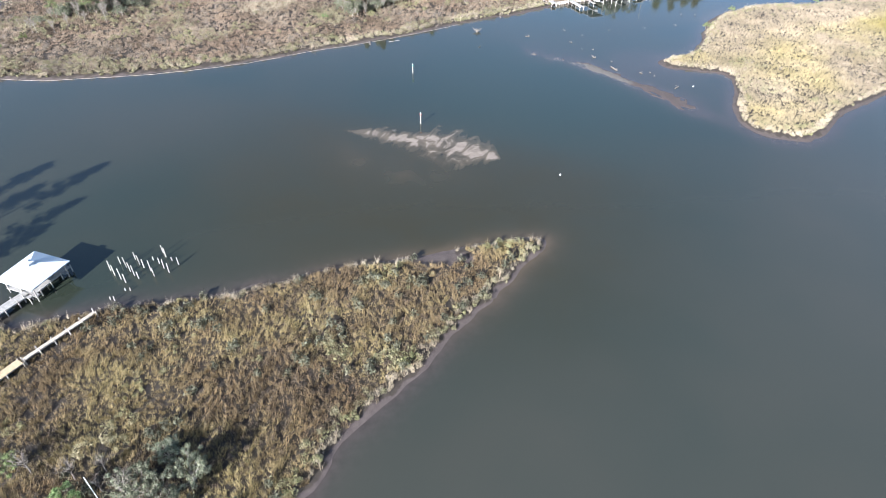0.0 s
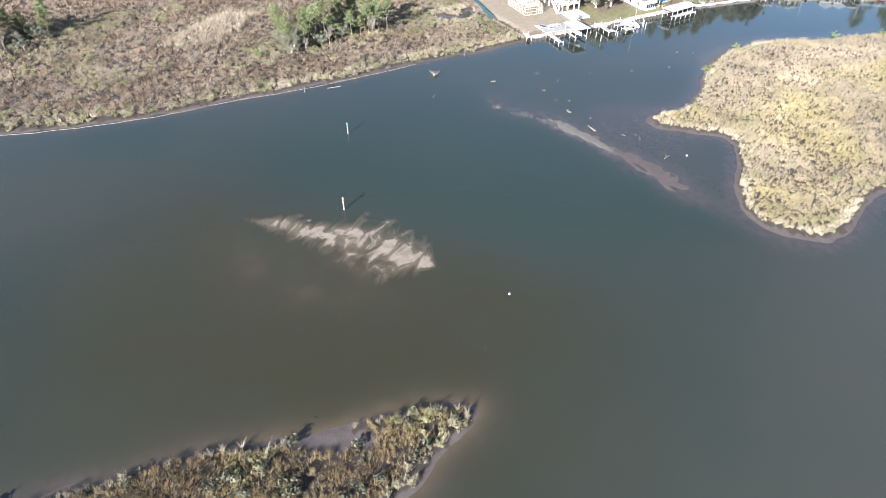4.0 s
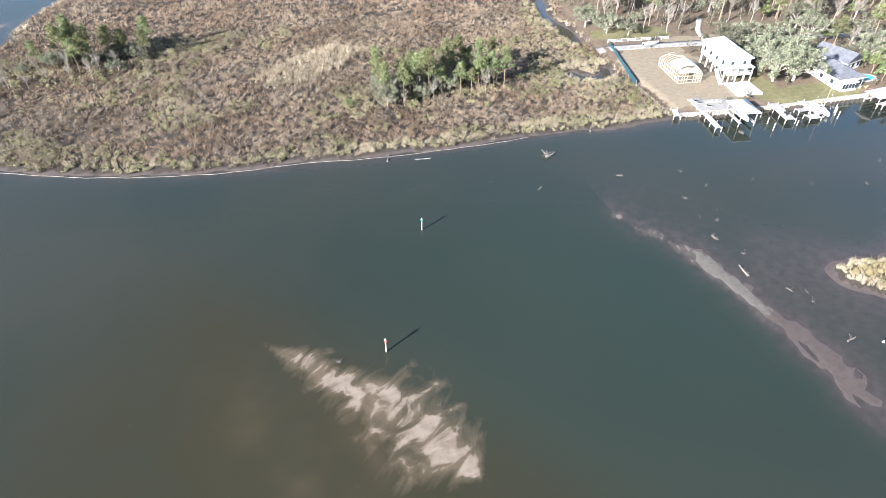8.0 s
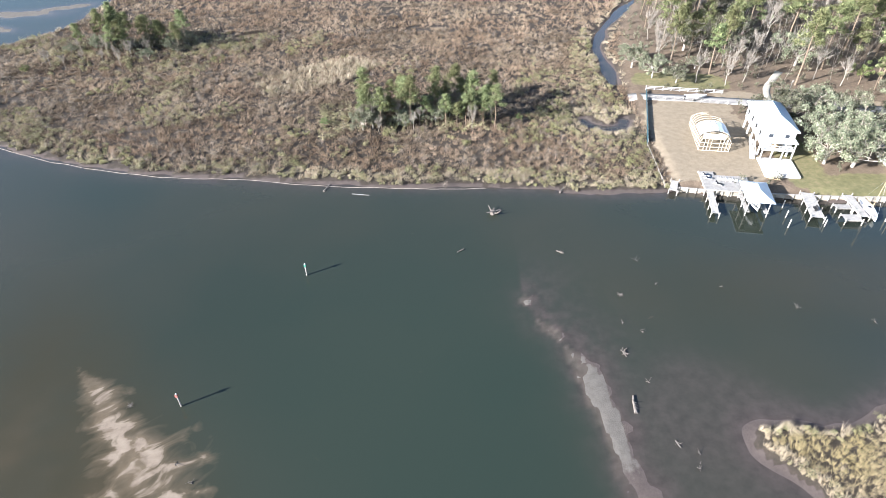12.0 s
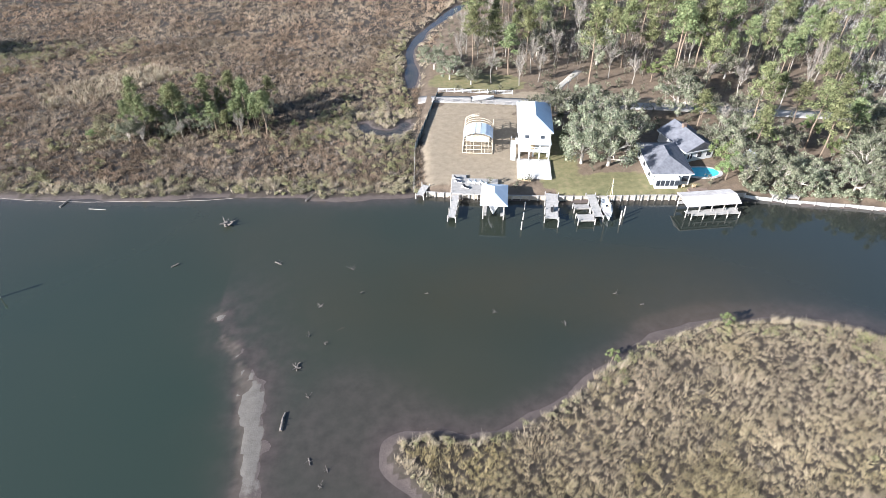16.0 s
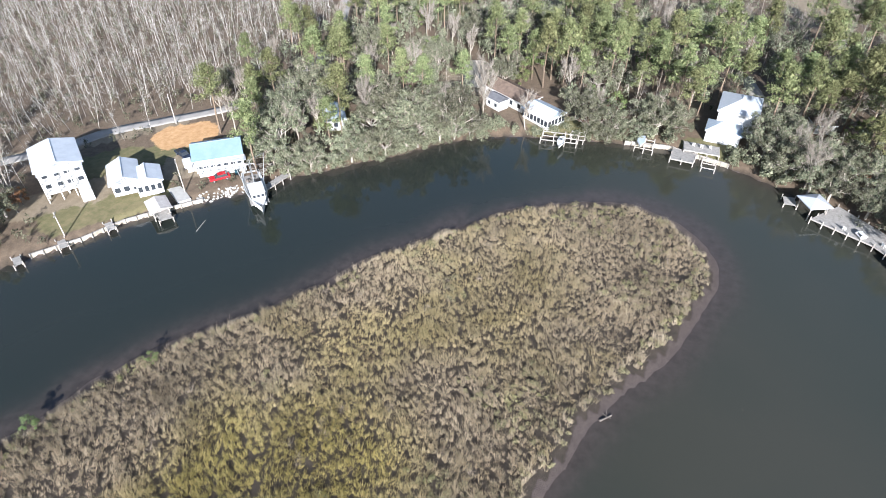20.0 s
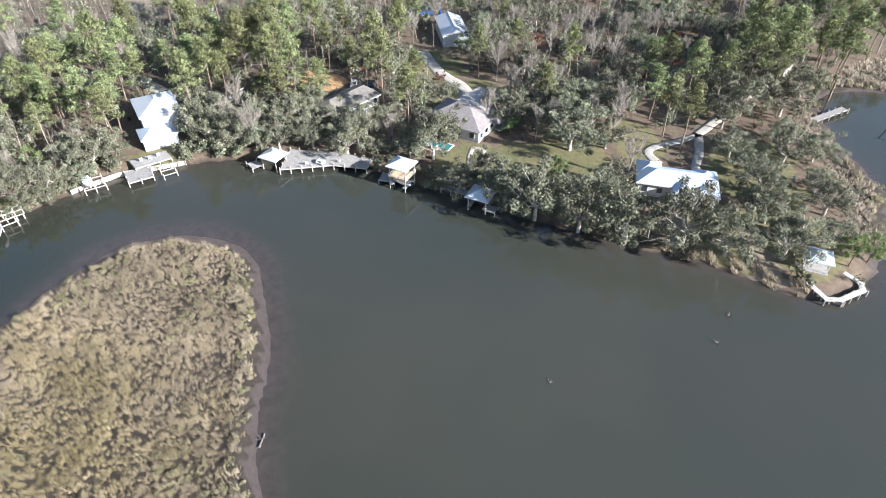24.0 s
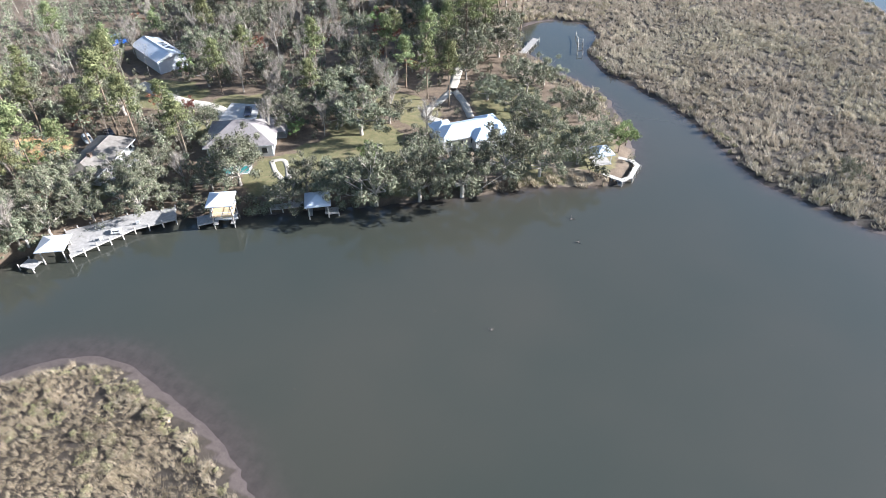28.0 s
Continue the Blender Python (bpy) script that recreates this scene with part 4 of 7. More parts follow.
grove("oak", [(237, 5), (238, -1), (240, -8), (244, -15), (251, -17), (241, -37), (234, -42), (240, -48), (237, -54), (237, -61), (224, -58), (217, -64), (213, -70), (253, -40), (247, -55), (230, -47), (228, -51), (246, -38), (243, 8), (247, -8)], 0.85, 16)
grove("oak", [(208, -76), (207, -83), (230, -90), (257, -96), (268, -87), (242, -118), (217, -116), (218, -130), (226, -97), (222, -76), (219, -68), (232, -62)], 0.85, 17)
grove("oak", [(158, -136), (150, -105), (201, -117), (173, -86), (140, -137), (189, -110), (157, -96), (207, -105)], 1.25, 18)
grove("oak", [(136, -117), (154, -155), (164, -157), (149, -126), (190, -78.5), (171, -105), (174, -94), (199, -129), (181, -84), (165, -91), (133, -129), (146, -143), (143, -109),
              (196, -112), (157, -148), (168, -98), (152, -132), (166, -140), (185, -118), (145, -124), (205, -122)], 0.95, 30)
grove("green", [(127, -131), (128, -126), (181, -99), (249, 0)], 0.95, 35)
grove("pine", [(271, -3), (274, -22), (269, -57), (262, -8), (258, 4), (280, -12), (266, 10), (172, -192), (176, -200), (182, -182), (186, -190), (190, -176), (194, -196), (184, -205), (200, -188)], 1.15, 36)
grove("bare", [(231, -46), (231, -119), (214, -111), (232, 20), (241, -43), (208, -99), (148, 122), (158, 118), (196, -110), (222, 62), (205, 82), (200, 88)], 0.95, 19)
grove("pine", [(255, -60), (260, -64), (199, -146), (182, -166), (178, -172), (188, -150), (186, -160), (262, -55), (268, -50), (273, -46), (280, -54), (283, -65), (296, -78), (274, -81), (267, -71),
               (278, -38), (258, -48), (264, -42)], 1.0, 20)
_r = random.Random(5)
grove("pine", [(-47 + 36 * _r.random() + 2, 143 + 13 * _r.random()) for _ in range(30)], 0.56, 21)
grove("oak", [(-47 + 36 * _r.random() + 2, 143 + 13 * _r.random()) for _ in range(18)], 0.52, 37)
grove("bare", [(-46 + 36 * _r.random(), 141 + 12 * _r.random()) for _ in range(14)], 0.5, 22)
grove("pine", [(-143 + 34 * _r.random(), 192 + 14 * _r.random()) for _ in range(18)], 0.6, 23)
grove("oak", [(-146 + 38 * _r.random(), 190 + 16 * _r.random()) for _ in range(14)], 0.5, 38)
grove("bare", [(-150 + 40 * _r.random(), 186 + 16 * _r.random()) for _ in range(12)], 0.5, 24)
grove("green", [(-55, 146), (-160, 176), (-152, 182), (-3, 147), (58, 63.5), (80, 69.5), (133, 51.5), (116, 58)], 0.42, 25)
grove("pine", [(-180, 62), (-183, 51), (-192, 43), (-190, 70), (-197, 58)], 1.0, 26)
grove("snag", [(-166, -4), (-161, -8), (-158, -12), (-157, -9), (-155, -15)], 0.75, 27)
grove("oak", [(-154, -15), (-149, -12), (-147, -17), (-152, -19), (78, -134)], 0.5, 28)
grove("green", [(-162, -12), (-169, -2)], 0.6, 29)


DOCKED = [(229, 23, 7), (231, 10, 6), (236, -9, 5), (236, -22, 8), (224, -46, 4), (215, -60, 7), (200, -69, 6), (183, -80, 6), (127, -118, 9), (188, -79, 5)]


def shore_row(line, gap, inland, size, seed):
    """Oaks leaning over the water along a shore, with room left at the docks."""
    p = rounded(line, False)
    run = np.r_[0, np.cumsum(np.linalg.norm(np.diff(p, axis=0), axis=1))]
    r, spots = random.Random(seed), []
    for k in range(int(run[-1] / gap)):
        s = (k + r.uniform(0.2, 0.8)) * gap
        x, y = np.interp(s, run, p[:, 0]), np.interp(s, run, p[:, 1])
        dx, dy = np.interp(s + 0.5, run, p[:, 0]) - x, np.interp(s + 0.5, run, p[:, 1]) - y
        n = math.hypot(dx, dy) or 1
        x, y = float(x - dy / n * inland), float(y + dx / n * inland)
        if all(math.hypot(x - a, y - b) > w for a, b, w in DOCKED):
            spots.append((x, y))
    grove("oak", spots, size, seed)


shore_row(E_SHORE[16:-2], 4.6, 0.4, 0.72, 51)
shore_row(E_SHORE[6:10], 5.0, 3.0, 0.6, 53)


grove("oak", [(178, -160), (184, -172), (192, -160), (176, -150), (200, -170), (188, -182), (196, -205), (206, -195), (184, -214), (212, -180), (212, -196)], 0.95, 54)
grove("oak", [(40, 172), (46, 168), (36, 180), (55, 178)], 0.7, 55)
grove("bare", [(52, 168), (60, 166), (44, 182), (50, 186), (62, 176), (66, 168)], 0.8, 56)


def strewn(x0, x1, y0, y1, gap, seed, edge=3.0):
    r = random.Random(seed)
    n = int((x1 - x0) * (y1 - y0) / gap**2 * 2.2)
    q = np.array([(r.uniform(x0, x1), r.uniform(y0, y1)) for _ in range(n)])
    i = spot(q)
    ok = (G_ZONES["upland"][i] > 0.8) & (G_D[i] > edge) & open_ground(q)
    for zone in ("lawn", "dirt", "clay"):
        ok &= G_ZONES[zone][i] < 0.3
    out, cells = [], {}
    for x, y in TAKEN:
        cells.setdefault((int(x // gap), int(y // gap)), []).append((x, y, 12.0))
    for x, y in q[ok].tolist():
        i, j = int(x // gap), int(y // gap)
        near = [c for a in (-1, 0, 1) for b in (-1, 0, 1) for c in cells.get((i + a, j + b), ())]
        if all((x - a) ** 2 + (y - b) ** 2 > lim for a, b, lim in near):
            out.append((x, y))
            cells.setdefault((i, j), []).append((x, y, gap**2))
    return out


def wood(x0, x1, y0, y1, gap, mix, seed, size=(0.75, 1.2)):
    """Trees strewn over a stretch of the plan, no closer than gap."""
    r = random.Random(seed)
    for x, y in strewn(x0, x1, y0, y1, gap, seed):
        kinds, weights = zip(*mix.items())
        plant(r.choices(kinds, weights)[0], x, y, r.uniform(*size), r.random())
        TAKEN.append((x, y))


wood(44, 170, 164, 235, 5.3, {"bare": 2.5, "pine": 5, "oak": 0.8, "green": 0.4}, 1, (0.7, 1.1))
wood(98, 165, 116, 166, 5.1, {"oak": 2, "bare": 2.2, "pine": 3.4, "green": 0.7}, 2, (0.7, 1.0))
wood(186, 300, 8, 104, 5.6, {"oak": 1.8, "bare": 2.2, "pine": 2.8, "green": 0.6}, 4, (0.75, 1.1))
wood(242, 330, -62, 30, 5.7, {"pine": 2.2, "bare": 2.6, "oak": 1.4, "green": 0.6}, 5, (0.75, 1.05))
wood(172, 300, -215, -60, 6.2, {"pine": 1.8, "bare": 2.6, "oak": 1.6, "rust": 0.8, "green": 0.6}, 6, (0.75, 1.05))
wood(176, 270, -285, -213, 8.0, {"pine": 3, "oak": 0.8, "bare": 1.4}, 7, (0.9, 1.3))


def thicket(name, spots, height, label, seed, material, twigs=26, leafy=0):
    """Many slim leafless trees in one sheet of stuff: a trunk, and sprays of twigs."""
    r = np.random.RandomState(seed)
    p = np.array([(x, y, float(ground_z(x, y)) - 0.2) for x, y in spots])
    n = len(p)
    h = height * (0.7 + 0.5 * r.rand(n))
    top = p + np.stack([r.randn(n) * 0.9, r.randn(n) * 0.9, h], 1)
    vs, fs = [], []
    for k in range(3):
        a0, a1 = 2.1 * k, 2.1 * (k + 1)
        o0, o1 = np.array([math.cos(a0), math.sin(a0), 0]), np.array([math.cos(a1), math.sin(a1), 0])
        q = np.stack([p + o0 * 0.07, p + o1 * 0.07, top + o1 * 0.02, top + o0 * 0.02], 1)
        vs.append(q.reshape(-1, 3))
    m = n * twigs
    i = np.repeat(np.arange(n), twigs)
    s = 0.2 + 0.8 * r.rand(m)
    root = p[i] * (1 - s)[:, None] + top[i] * s[:, None]
    an = r.rand(m) * 2 * np.pi
    out = (1.3 - s) * h[i] * 0.24 * (0.4 + 0.8 * r.rand(m))
    end = root + np.stack([np.cos(an) * out, np.sin(an) * out, out * (0.5 + 0.9 * r.rand(m))], 1)
    side = np.stack([-np.sin(an), np.cos(an), np.zeros(m)], 1) * 0.03
    vs.append(np.stack([root - side, root + side, end + side * 0.4, end - side * 0.4], 1).reshape(-1, 3))
    v = np.concatenate(vs)
    f = np.arange(len(v)).reshape(-1, 4)
    f = np.concatenate([f[:, :3], f[:, [0, 2, 3]]])
    lv, lf = leaf_cloud(end, 0.5 + 0.6 * r.rand(m), leafy or 6, 0.36 if not leafy else 0.3, r, 1.0, 0.10 if not leafy else 0.9)
    ob = quick(name, np.concatenate([v, lv]), np.concatenate([f, lf + len(v)]), material)
    return tagged(ob, label, "trees", kind="stuff")


thicket("leafless_wood", strewn(150, 385, 102, 325, 2.9, 31), 10, "dense slim leafless grey trees", 71, M_TWIG, 15)
thicket("north_leafless_wood", strewn(48, 170, 165, 325, 3.8, 32), 10.5, "slim leafless trees between the pines", 72, M_TWIG_BROWN, 16)
thicket("east_leafless_wood", strewn(215, 385, -280, 104, 5.0, 33), 10, "slim leafless trees behind the houses", 73, M_TWIG_BROWN, 16)
thicket("young_oaks", strewn(182, 330, -205, 104, 5.4, 37), 7.0, "grey-green young oaks between the taller trees", 82, M_OAK, 24, 8)
thicket("far_pine_wood", strewn(60, 300, 235, 325, 7.5, 34), 13, "far wood of green pines", 74, M_PINE, 26, 5)
thicket("far_east_wood", strewn(300, 385, -260, 110, 6.5, 35), 11, "far mixed green wood", 75, M_OAK, 26, 5)


def along_bank(x0, x1, y0, y1, gap, seed, far=4.5):
    """Spots on the wooded bank close to the water."""
    out = []
    for x, y in strewn(x0, x1, y0, y1, gap, seed, 0.2):
        k = spot(np.array([(x, y)]))[0]
        if G_D[k] < far:
            out.append((x, y))
    return out


thicket("bank_thicket", along_bank(186, 245, -50, 70, 1.4, 41) + along_bank(100, 136, 96, 112, 1.9, 42), 3.4, "grey-green bushes overhanging the bank", 77, M_OAK, 14, 12)
thicket("point_thicket", along_bank(128, 215, -118, -60, 1.8, 43, 3.5), 2.4, "grey-green bushes along the shaded bank", 78, M_OAK, 12, 9)


def bushes(name, line, gap, inland, size, label, seed):
    """Low leafy bushes hanging over the water along a shore."""
    p, r = rounded(line, False), np.random.RandomState(seed)
    run = np.r_[0, np.cumsum(np.linalg.norm(np.diff(p, axis=0), axis=1))]
    cs, rs = [], []
    for k in range(int(run[-1] / gap)):
        s = (k + r.rand()) * gap
        x, y = np.interp(s, run, p[:, 0]), np.interp(s, run, p[:, 1])
        dx, dy = np.interp(s + 0.5, run, p[:, 0]) - x, np.interp(s + 0.5, run, p[:, 1]) - y
        n, off = math.hypot(dx, dy) or 1, inland[0] + (inland[1] - inland[0]) * r.rand()
        x, y = x - dy / n * off, y + dx / n * off
        if any(math.hypot(x - a, y - b) < 0.75 * w for a, b, w in DOCKED):
            continue
        big = size * (0.6 + 0.8 * r.rand())
        for j in range(3):
            cs.append((x + r.randn() * 0.5 * big, y + r.randn() * 0.5 * big, max(float(ground_z(x, y)), 0.1) + big * (0.35 + 0.45 * r.rand())))
            rs.append(big * (0.6 + 0.4 * r.rand()))
    vs, fs = leaf_cloud(cs, rs, 75, 0.2, r, 0.85, 0.75)
    return tagged(quick(name, vs, fs, M_OAK), label, "bushes", kind="stuff")


bushes("bank_bushes", E_SHORE[16:-2], 0.8, (-0.6, 2.6), 1.25, "low grey-green bushes hanging over the water", 91)
bushes("point_bushes", SE_SHORE[:9], 1.9, (-0.6, 2.4), 1.1, "low grey-green bushes along the shaded bank", 92)
bushes("wooded_bank_bushes", E_SHORE[6:10], 1.2, (1.0, 3.0), 1.0, "low bushes behind the seawall", 93)


def marsh_spots(x0, x1, y0, y1, n, which, seed, least=-0.1):
    r = np.random.RandomState(seed)
    q = np.stack([x0 + r.rand(n) * (x1 - x0), y0 + r.rand(n) * (y1 - y0)], 1)
    k = spot(q)
    ok = (G_MORE[which][k] > 1) & (G_D[k] > 1.5) & (G_ZONES["upland"][k] < 0.2) & (wobble(q, 14, seed) > least)
    return q[ok]


def shrubs(name, q, size, material, label, seed, count=84):
    """Low round feathery bushes at points, all in one sheet of stuff."""
    r = np.random.RandomState(seed)
    n = len(q)
    big = size * (0.55 + 0.9 * r.rand(n) ** 1.5)
    z = np.array(ground_z(q[:, 0], q[:, 1]))
    cs, rs = [], []
    for dx, dy, dz, k in ((0, 0, 0.5, 0.62), (0.45, 0.1, 0.38, 0.45), (-0.3, 0.4, 0.42, 0.45)):
        turn = r.rand(n) * 6.28
        cs.append(np.stack([q[:, 0] + big * (dx * np.cos(turn) - dy * np.sin(turn)), q[:, 1] + big * (dx * np.sin(turn) + dy * np.cos(turn)), z + big * dz], 1))
        rs.append(big * k)
    vs, fs = leaf_cloud(np.concatenate(cs), np.concatenate(rs), count // 3, 0.17 * size, r, 0.95, 0.55)
    return tagged(quick(name, vs, fs, material), label, "bushes", kind="stuff")


def belt(x0, x1, y0, y1, per, which, seed, reach, least=0.25):
    """Spots for shrubs: thick within reach of the bank, in drifts farther in."""
    r = np.random.RandomState(seed)
    n = int((x1 - x0) * (y1 - y0) * per)
    q = np.stack([x0 + r.rand(n) * (x1 - x0), y0 + r.rand(n) * (y1 - y0)], 1)
    k = spot(q)
    drift = 0.6 * wobble(q, 17, seed) + 0.4 * wobble(q, 6, seed + 1)
    d = G_D[k]
    thick = np.where(d < reach * (1 + 0.7 * wobble(q, 13, seed + 2)), 0.85, smooth(drift, least, least + 0.3))
    ok = (G_MORE[which][k] > 0) & (d > 0.9) & (G_ZONES["upland"][k] < 0.2) & (G_MORE[4][k] < 0.35) & (r.rand(n) < thick)
    return q[ok]


_q = belt(-188, -72, -60, 30, 0.55, 2, 301, 3.0, 0.1)
_low = _q[:, 1] < np.interp(_q[:, 0], [-180, -150, -120, -95, -75], [0, -2, -1, 1, 3]) + 3 * wobble(_q, 9, 302)
shrubs("spit_shrubs", _q[_low], 1.15, M_SHRUB, "pale grey-green feathery shrubs on the spit", 303)
shrubs("spit_bank_shrubs", _q[~_low][::3], 0.9, M_SHRUB, "low tan bushes between the rushes", 304)
shrubs("marsh_bank_shrubs", belt(-180, 28, 113, 215, 0.42, 0, 305, 9.0, 0.22), 1.1, M_SHRUB, "pale grey-tan bushes along the marsh bank", 306)
shrubs("island_shrubs", belt(5, 212, -33, 74, 0.4, 1, 307, 3.5, 0.3), 0.95, M_SHRUB, "pale grey-tan bushes among the island reeds", 308)
shrubs("marsh_dark_rush", belt(-178, 30, 118, 230, 0.4, 0, 311, 0.0, -0.05), 0.95, M_DARK_RUSH, "dark brown clumps of rush in the marsh", 312, 60)
shrubs("spit_dark_rush", belt(-185, -90, -20, 26, 0.45, 2, 313, 0.0, 0.0), 0.85, M_DARK_RUSH, "dark brown rush clumps on the spit", 314, 66)
shrubs("island_dark_rush", belt(60, 205, -26, 64, 0.22, 1, 315, 0.0, 0.1), 0.75, M_DARK_RUSH, "dark brown clumps among the reeds", 316, 54)
_r = np.random.RandomState(317)
_q = np.concatenate([np.stack([-30 + 20 * _r.randn(110), 146 + 5 * _r.randn(110)], 1), np.stack([-130 + 18 * _r.randn(120), 191 + 9 * _r.randn(120)], 1)])
shrubs("clump_shrubs", _q[(G_MORE[0][spot(_q)] > 2) & (_q[:, 0] < 22)], 1.6, M_SHRUB, "grey-green bushes round the pine clumps", 318)
shrubs("creek_shrubs", belt(35, 180, -290, -115, 0.2, 0, 309, 3.0, 0.35), 1.1, M_SHRUB, "grey-tan bushes in the creek marsh", 310)
thicket("marsh_scrub", marsh_spots(-175, 28, 116, 215, 1500, 0, 44), 1.4, "low grey leafless scrub in the marsh", 79, M_BRUSH, 14)
thicket("island_scrub", marsh_spots(10, 205, -28, 68, 420, 1, 45, 0.1), 1.2, "low grey scrub among the reeds", 80, M_BRUSH, 12)
thicket("spit_scrub", marsh_spots(-185, -75, -45, 28, 420, 2, 46, -0.2), 1.3, "grey-green bushes on the spit", 81, M_SCRUB, 12, 5)
thicket("undergrowth", strewn(40, 330, -215, 240, 3.1, 36, 2.0), 2.4, "low tangled undergrowth under the trees", 76, M_SCRUB, 9, 4)


_bm = bmesh.new()
_line = np.array(offset(rounded([(-176, 170), (-170, 161)] + N_SHORE[10:19], False), 0.9))
_line += 0.35 * np.stack([wobble(_line, 3, 95), wobble(_line, 3, 96)], 1)
for _a, _b in zip(_line, _line[1:]):
    tube(_bm, (*_a, 0.0), (*_b, 0.02), 0.055, sides=4)
tagged(part("drift_line", _bm, M_DRIFT_PALE), "thin pale line of drifted reed stems at the waterline", "drift", kind="stuff")


# ---- roads and hard ground ----
def ribbon(name, line, width, material, label, category, lift=0.04, thick=0.25):
    """A strip of hard ground along a line, laid on the ground as a thin solid slab."""
    p = np.array(line)
    t = np.gradient(p, axis=0)
    t /= np.linalg.norm(t, axis=1)[:, None]
    nrm = np.stack([-t[:, 1], t[:, 0]], 1)
    rows = []
    for k in (-1, -0.33, 0.33, 1):
        q = p + nrm * (k * width / 2 + wobble(p, 3, int(k * 10) + 20)[:, None] * (0.22 if abs(k) == 1 else 0))
        rows.append(np.c_[q, np.maximum(ground_z(q[:, 0], q[:, 1]), 0.9) + lift])
    v = np.concatenate(rows + [r - [0, 0, thick] for r in (rows[0], rows[-1])])
    n = len(p)
    f = []
    for a, b in ((0, 1), (1, 2), (2, 3), (4, 0), (3, 5)):
        i = np.arange(n - 1)
        f.append(np.stack([a * n + i, a * n + i + 1, b * n + i + 1, b * n + i], 1))
    return tagged(quick(name, v, np.concatenate(f)[:, ::-1], material), label, category, kind="structure")


for _k, (_line, _w) in enumerate(ROAD_LINES):
    ribbon("road" if _k == 0 else "driveway" if _k < 7 else "footpath", _line, _w, M_ROAD if _k == 0 else M_GRAVEL,
           "worn pale asphalt lane along the wood" if _k == 0 else "pale gravel drive" if _k < 7 else "pale garden path", "road" if _k == 0 else "path")


def slab(name, pts, z0, z1, material, label, category, kind="structure"):
    bm = bmesh.new()
    solid(bm, pts, z0, z1)
    return tagged(part(name, bm, material), label, category, kind=kind)


slab("gravel_yard", rounded([(264, 50), (268, 45), (260, 37), (252, 36), (250, 44)], True), 0.9, 1.56, M_GRAVEL, "pale gravel turning yard beside the brown house", "yard")
slab("concrete_ramp", [(173, 86.5), (175.5, 85), (171.5, 77.5), (169, 79)], -0.6, 1.3, M_CONCRETE, "pale concrete boat ramp slab", "ramp")
slab("house_slab", [(52.3, 125.2), (60.1, 124.0), (58.9, 116.2), (51.1, 117.4)], 0.9, 1.9, M_CONCRETE, "bright white concrete slab before the stilt house", "slab")
slab("drive_apron", [(226, -100), (230, -112), (222, -114), (218, -106)], 1.0, 1.56, M_CONCRETE, "pale concrete drive beside the grey-roofed house", "slab")


# ---- houses ----
def window(parent, x, y, z, w, h, turn, name="window"):
    """A framed window that stands on a wall's face at x, y, facing turn."""
    fr = part(name, one_box(0, 0, -h / 2 - 0.08, w + 0.16, 0.10, h + 0.16, bevel=0.02), M_TRIM, parent)
    fr.matrix_basis = pose(x, y, z, 0, 0, turn)
    part("pane", one_box(0, -0.045, -h / 2, w, 0.06, h), M_PANE, fr)
    return fr


def side_spots(w, l, side):
    """Centre, length and turn of a wall: f -y, b +y, e +x, s -x."""
    return {"f": ((0, -l / 2), (1, 0), w, 0), "b": ((0, l / 2), (-1, 0), w, 180), "e": ((w / 2, 0), (0, 1), l, 90), "s": ((-w / 2, 0), (0, -1), l, 270)}[side]


def openings(parent, w, l, rows):
    """Rows of (side, count, sill-to-head centre height, width, height)."""
    for side, n, z, ww, hh in rows:
        (cx, cy), (dx, dy), run, turn = side_spots(w, l, side)
        for k in range(n):
            s = (k + 0.5) / n * run - run / 2
            window(parent, cx + dx * s, cy + dy * s, z, ww, hh, turn)


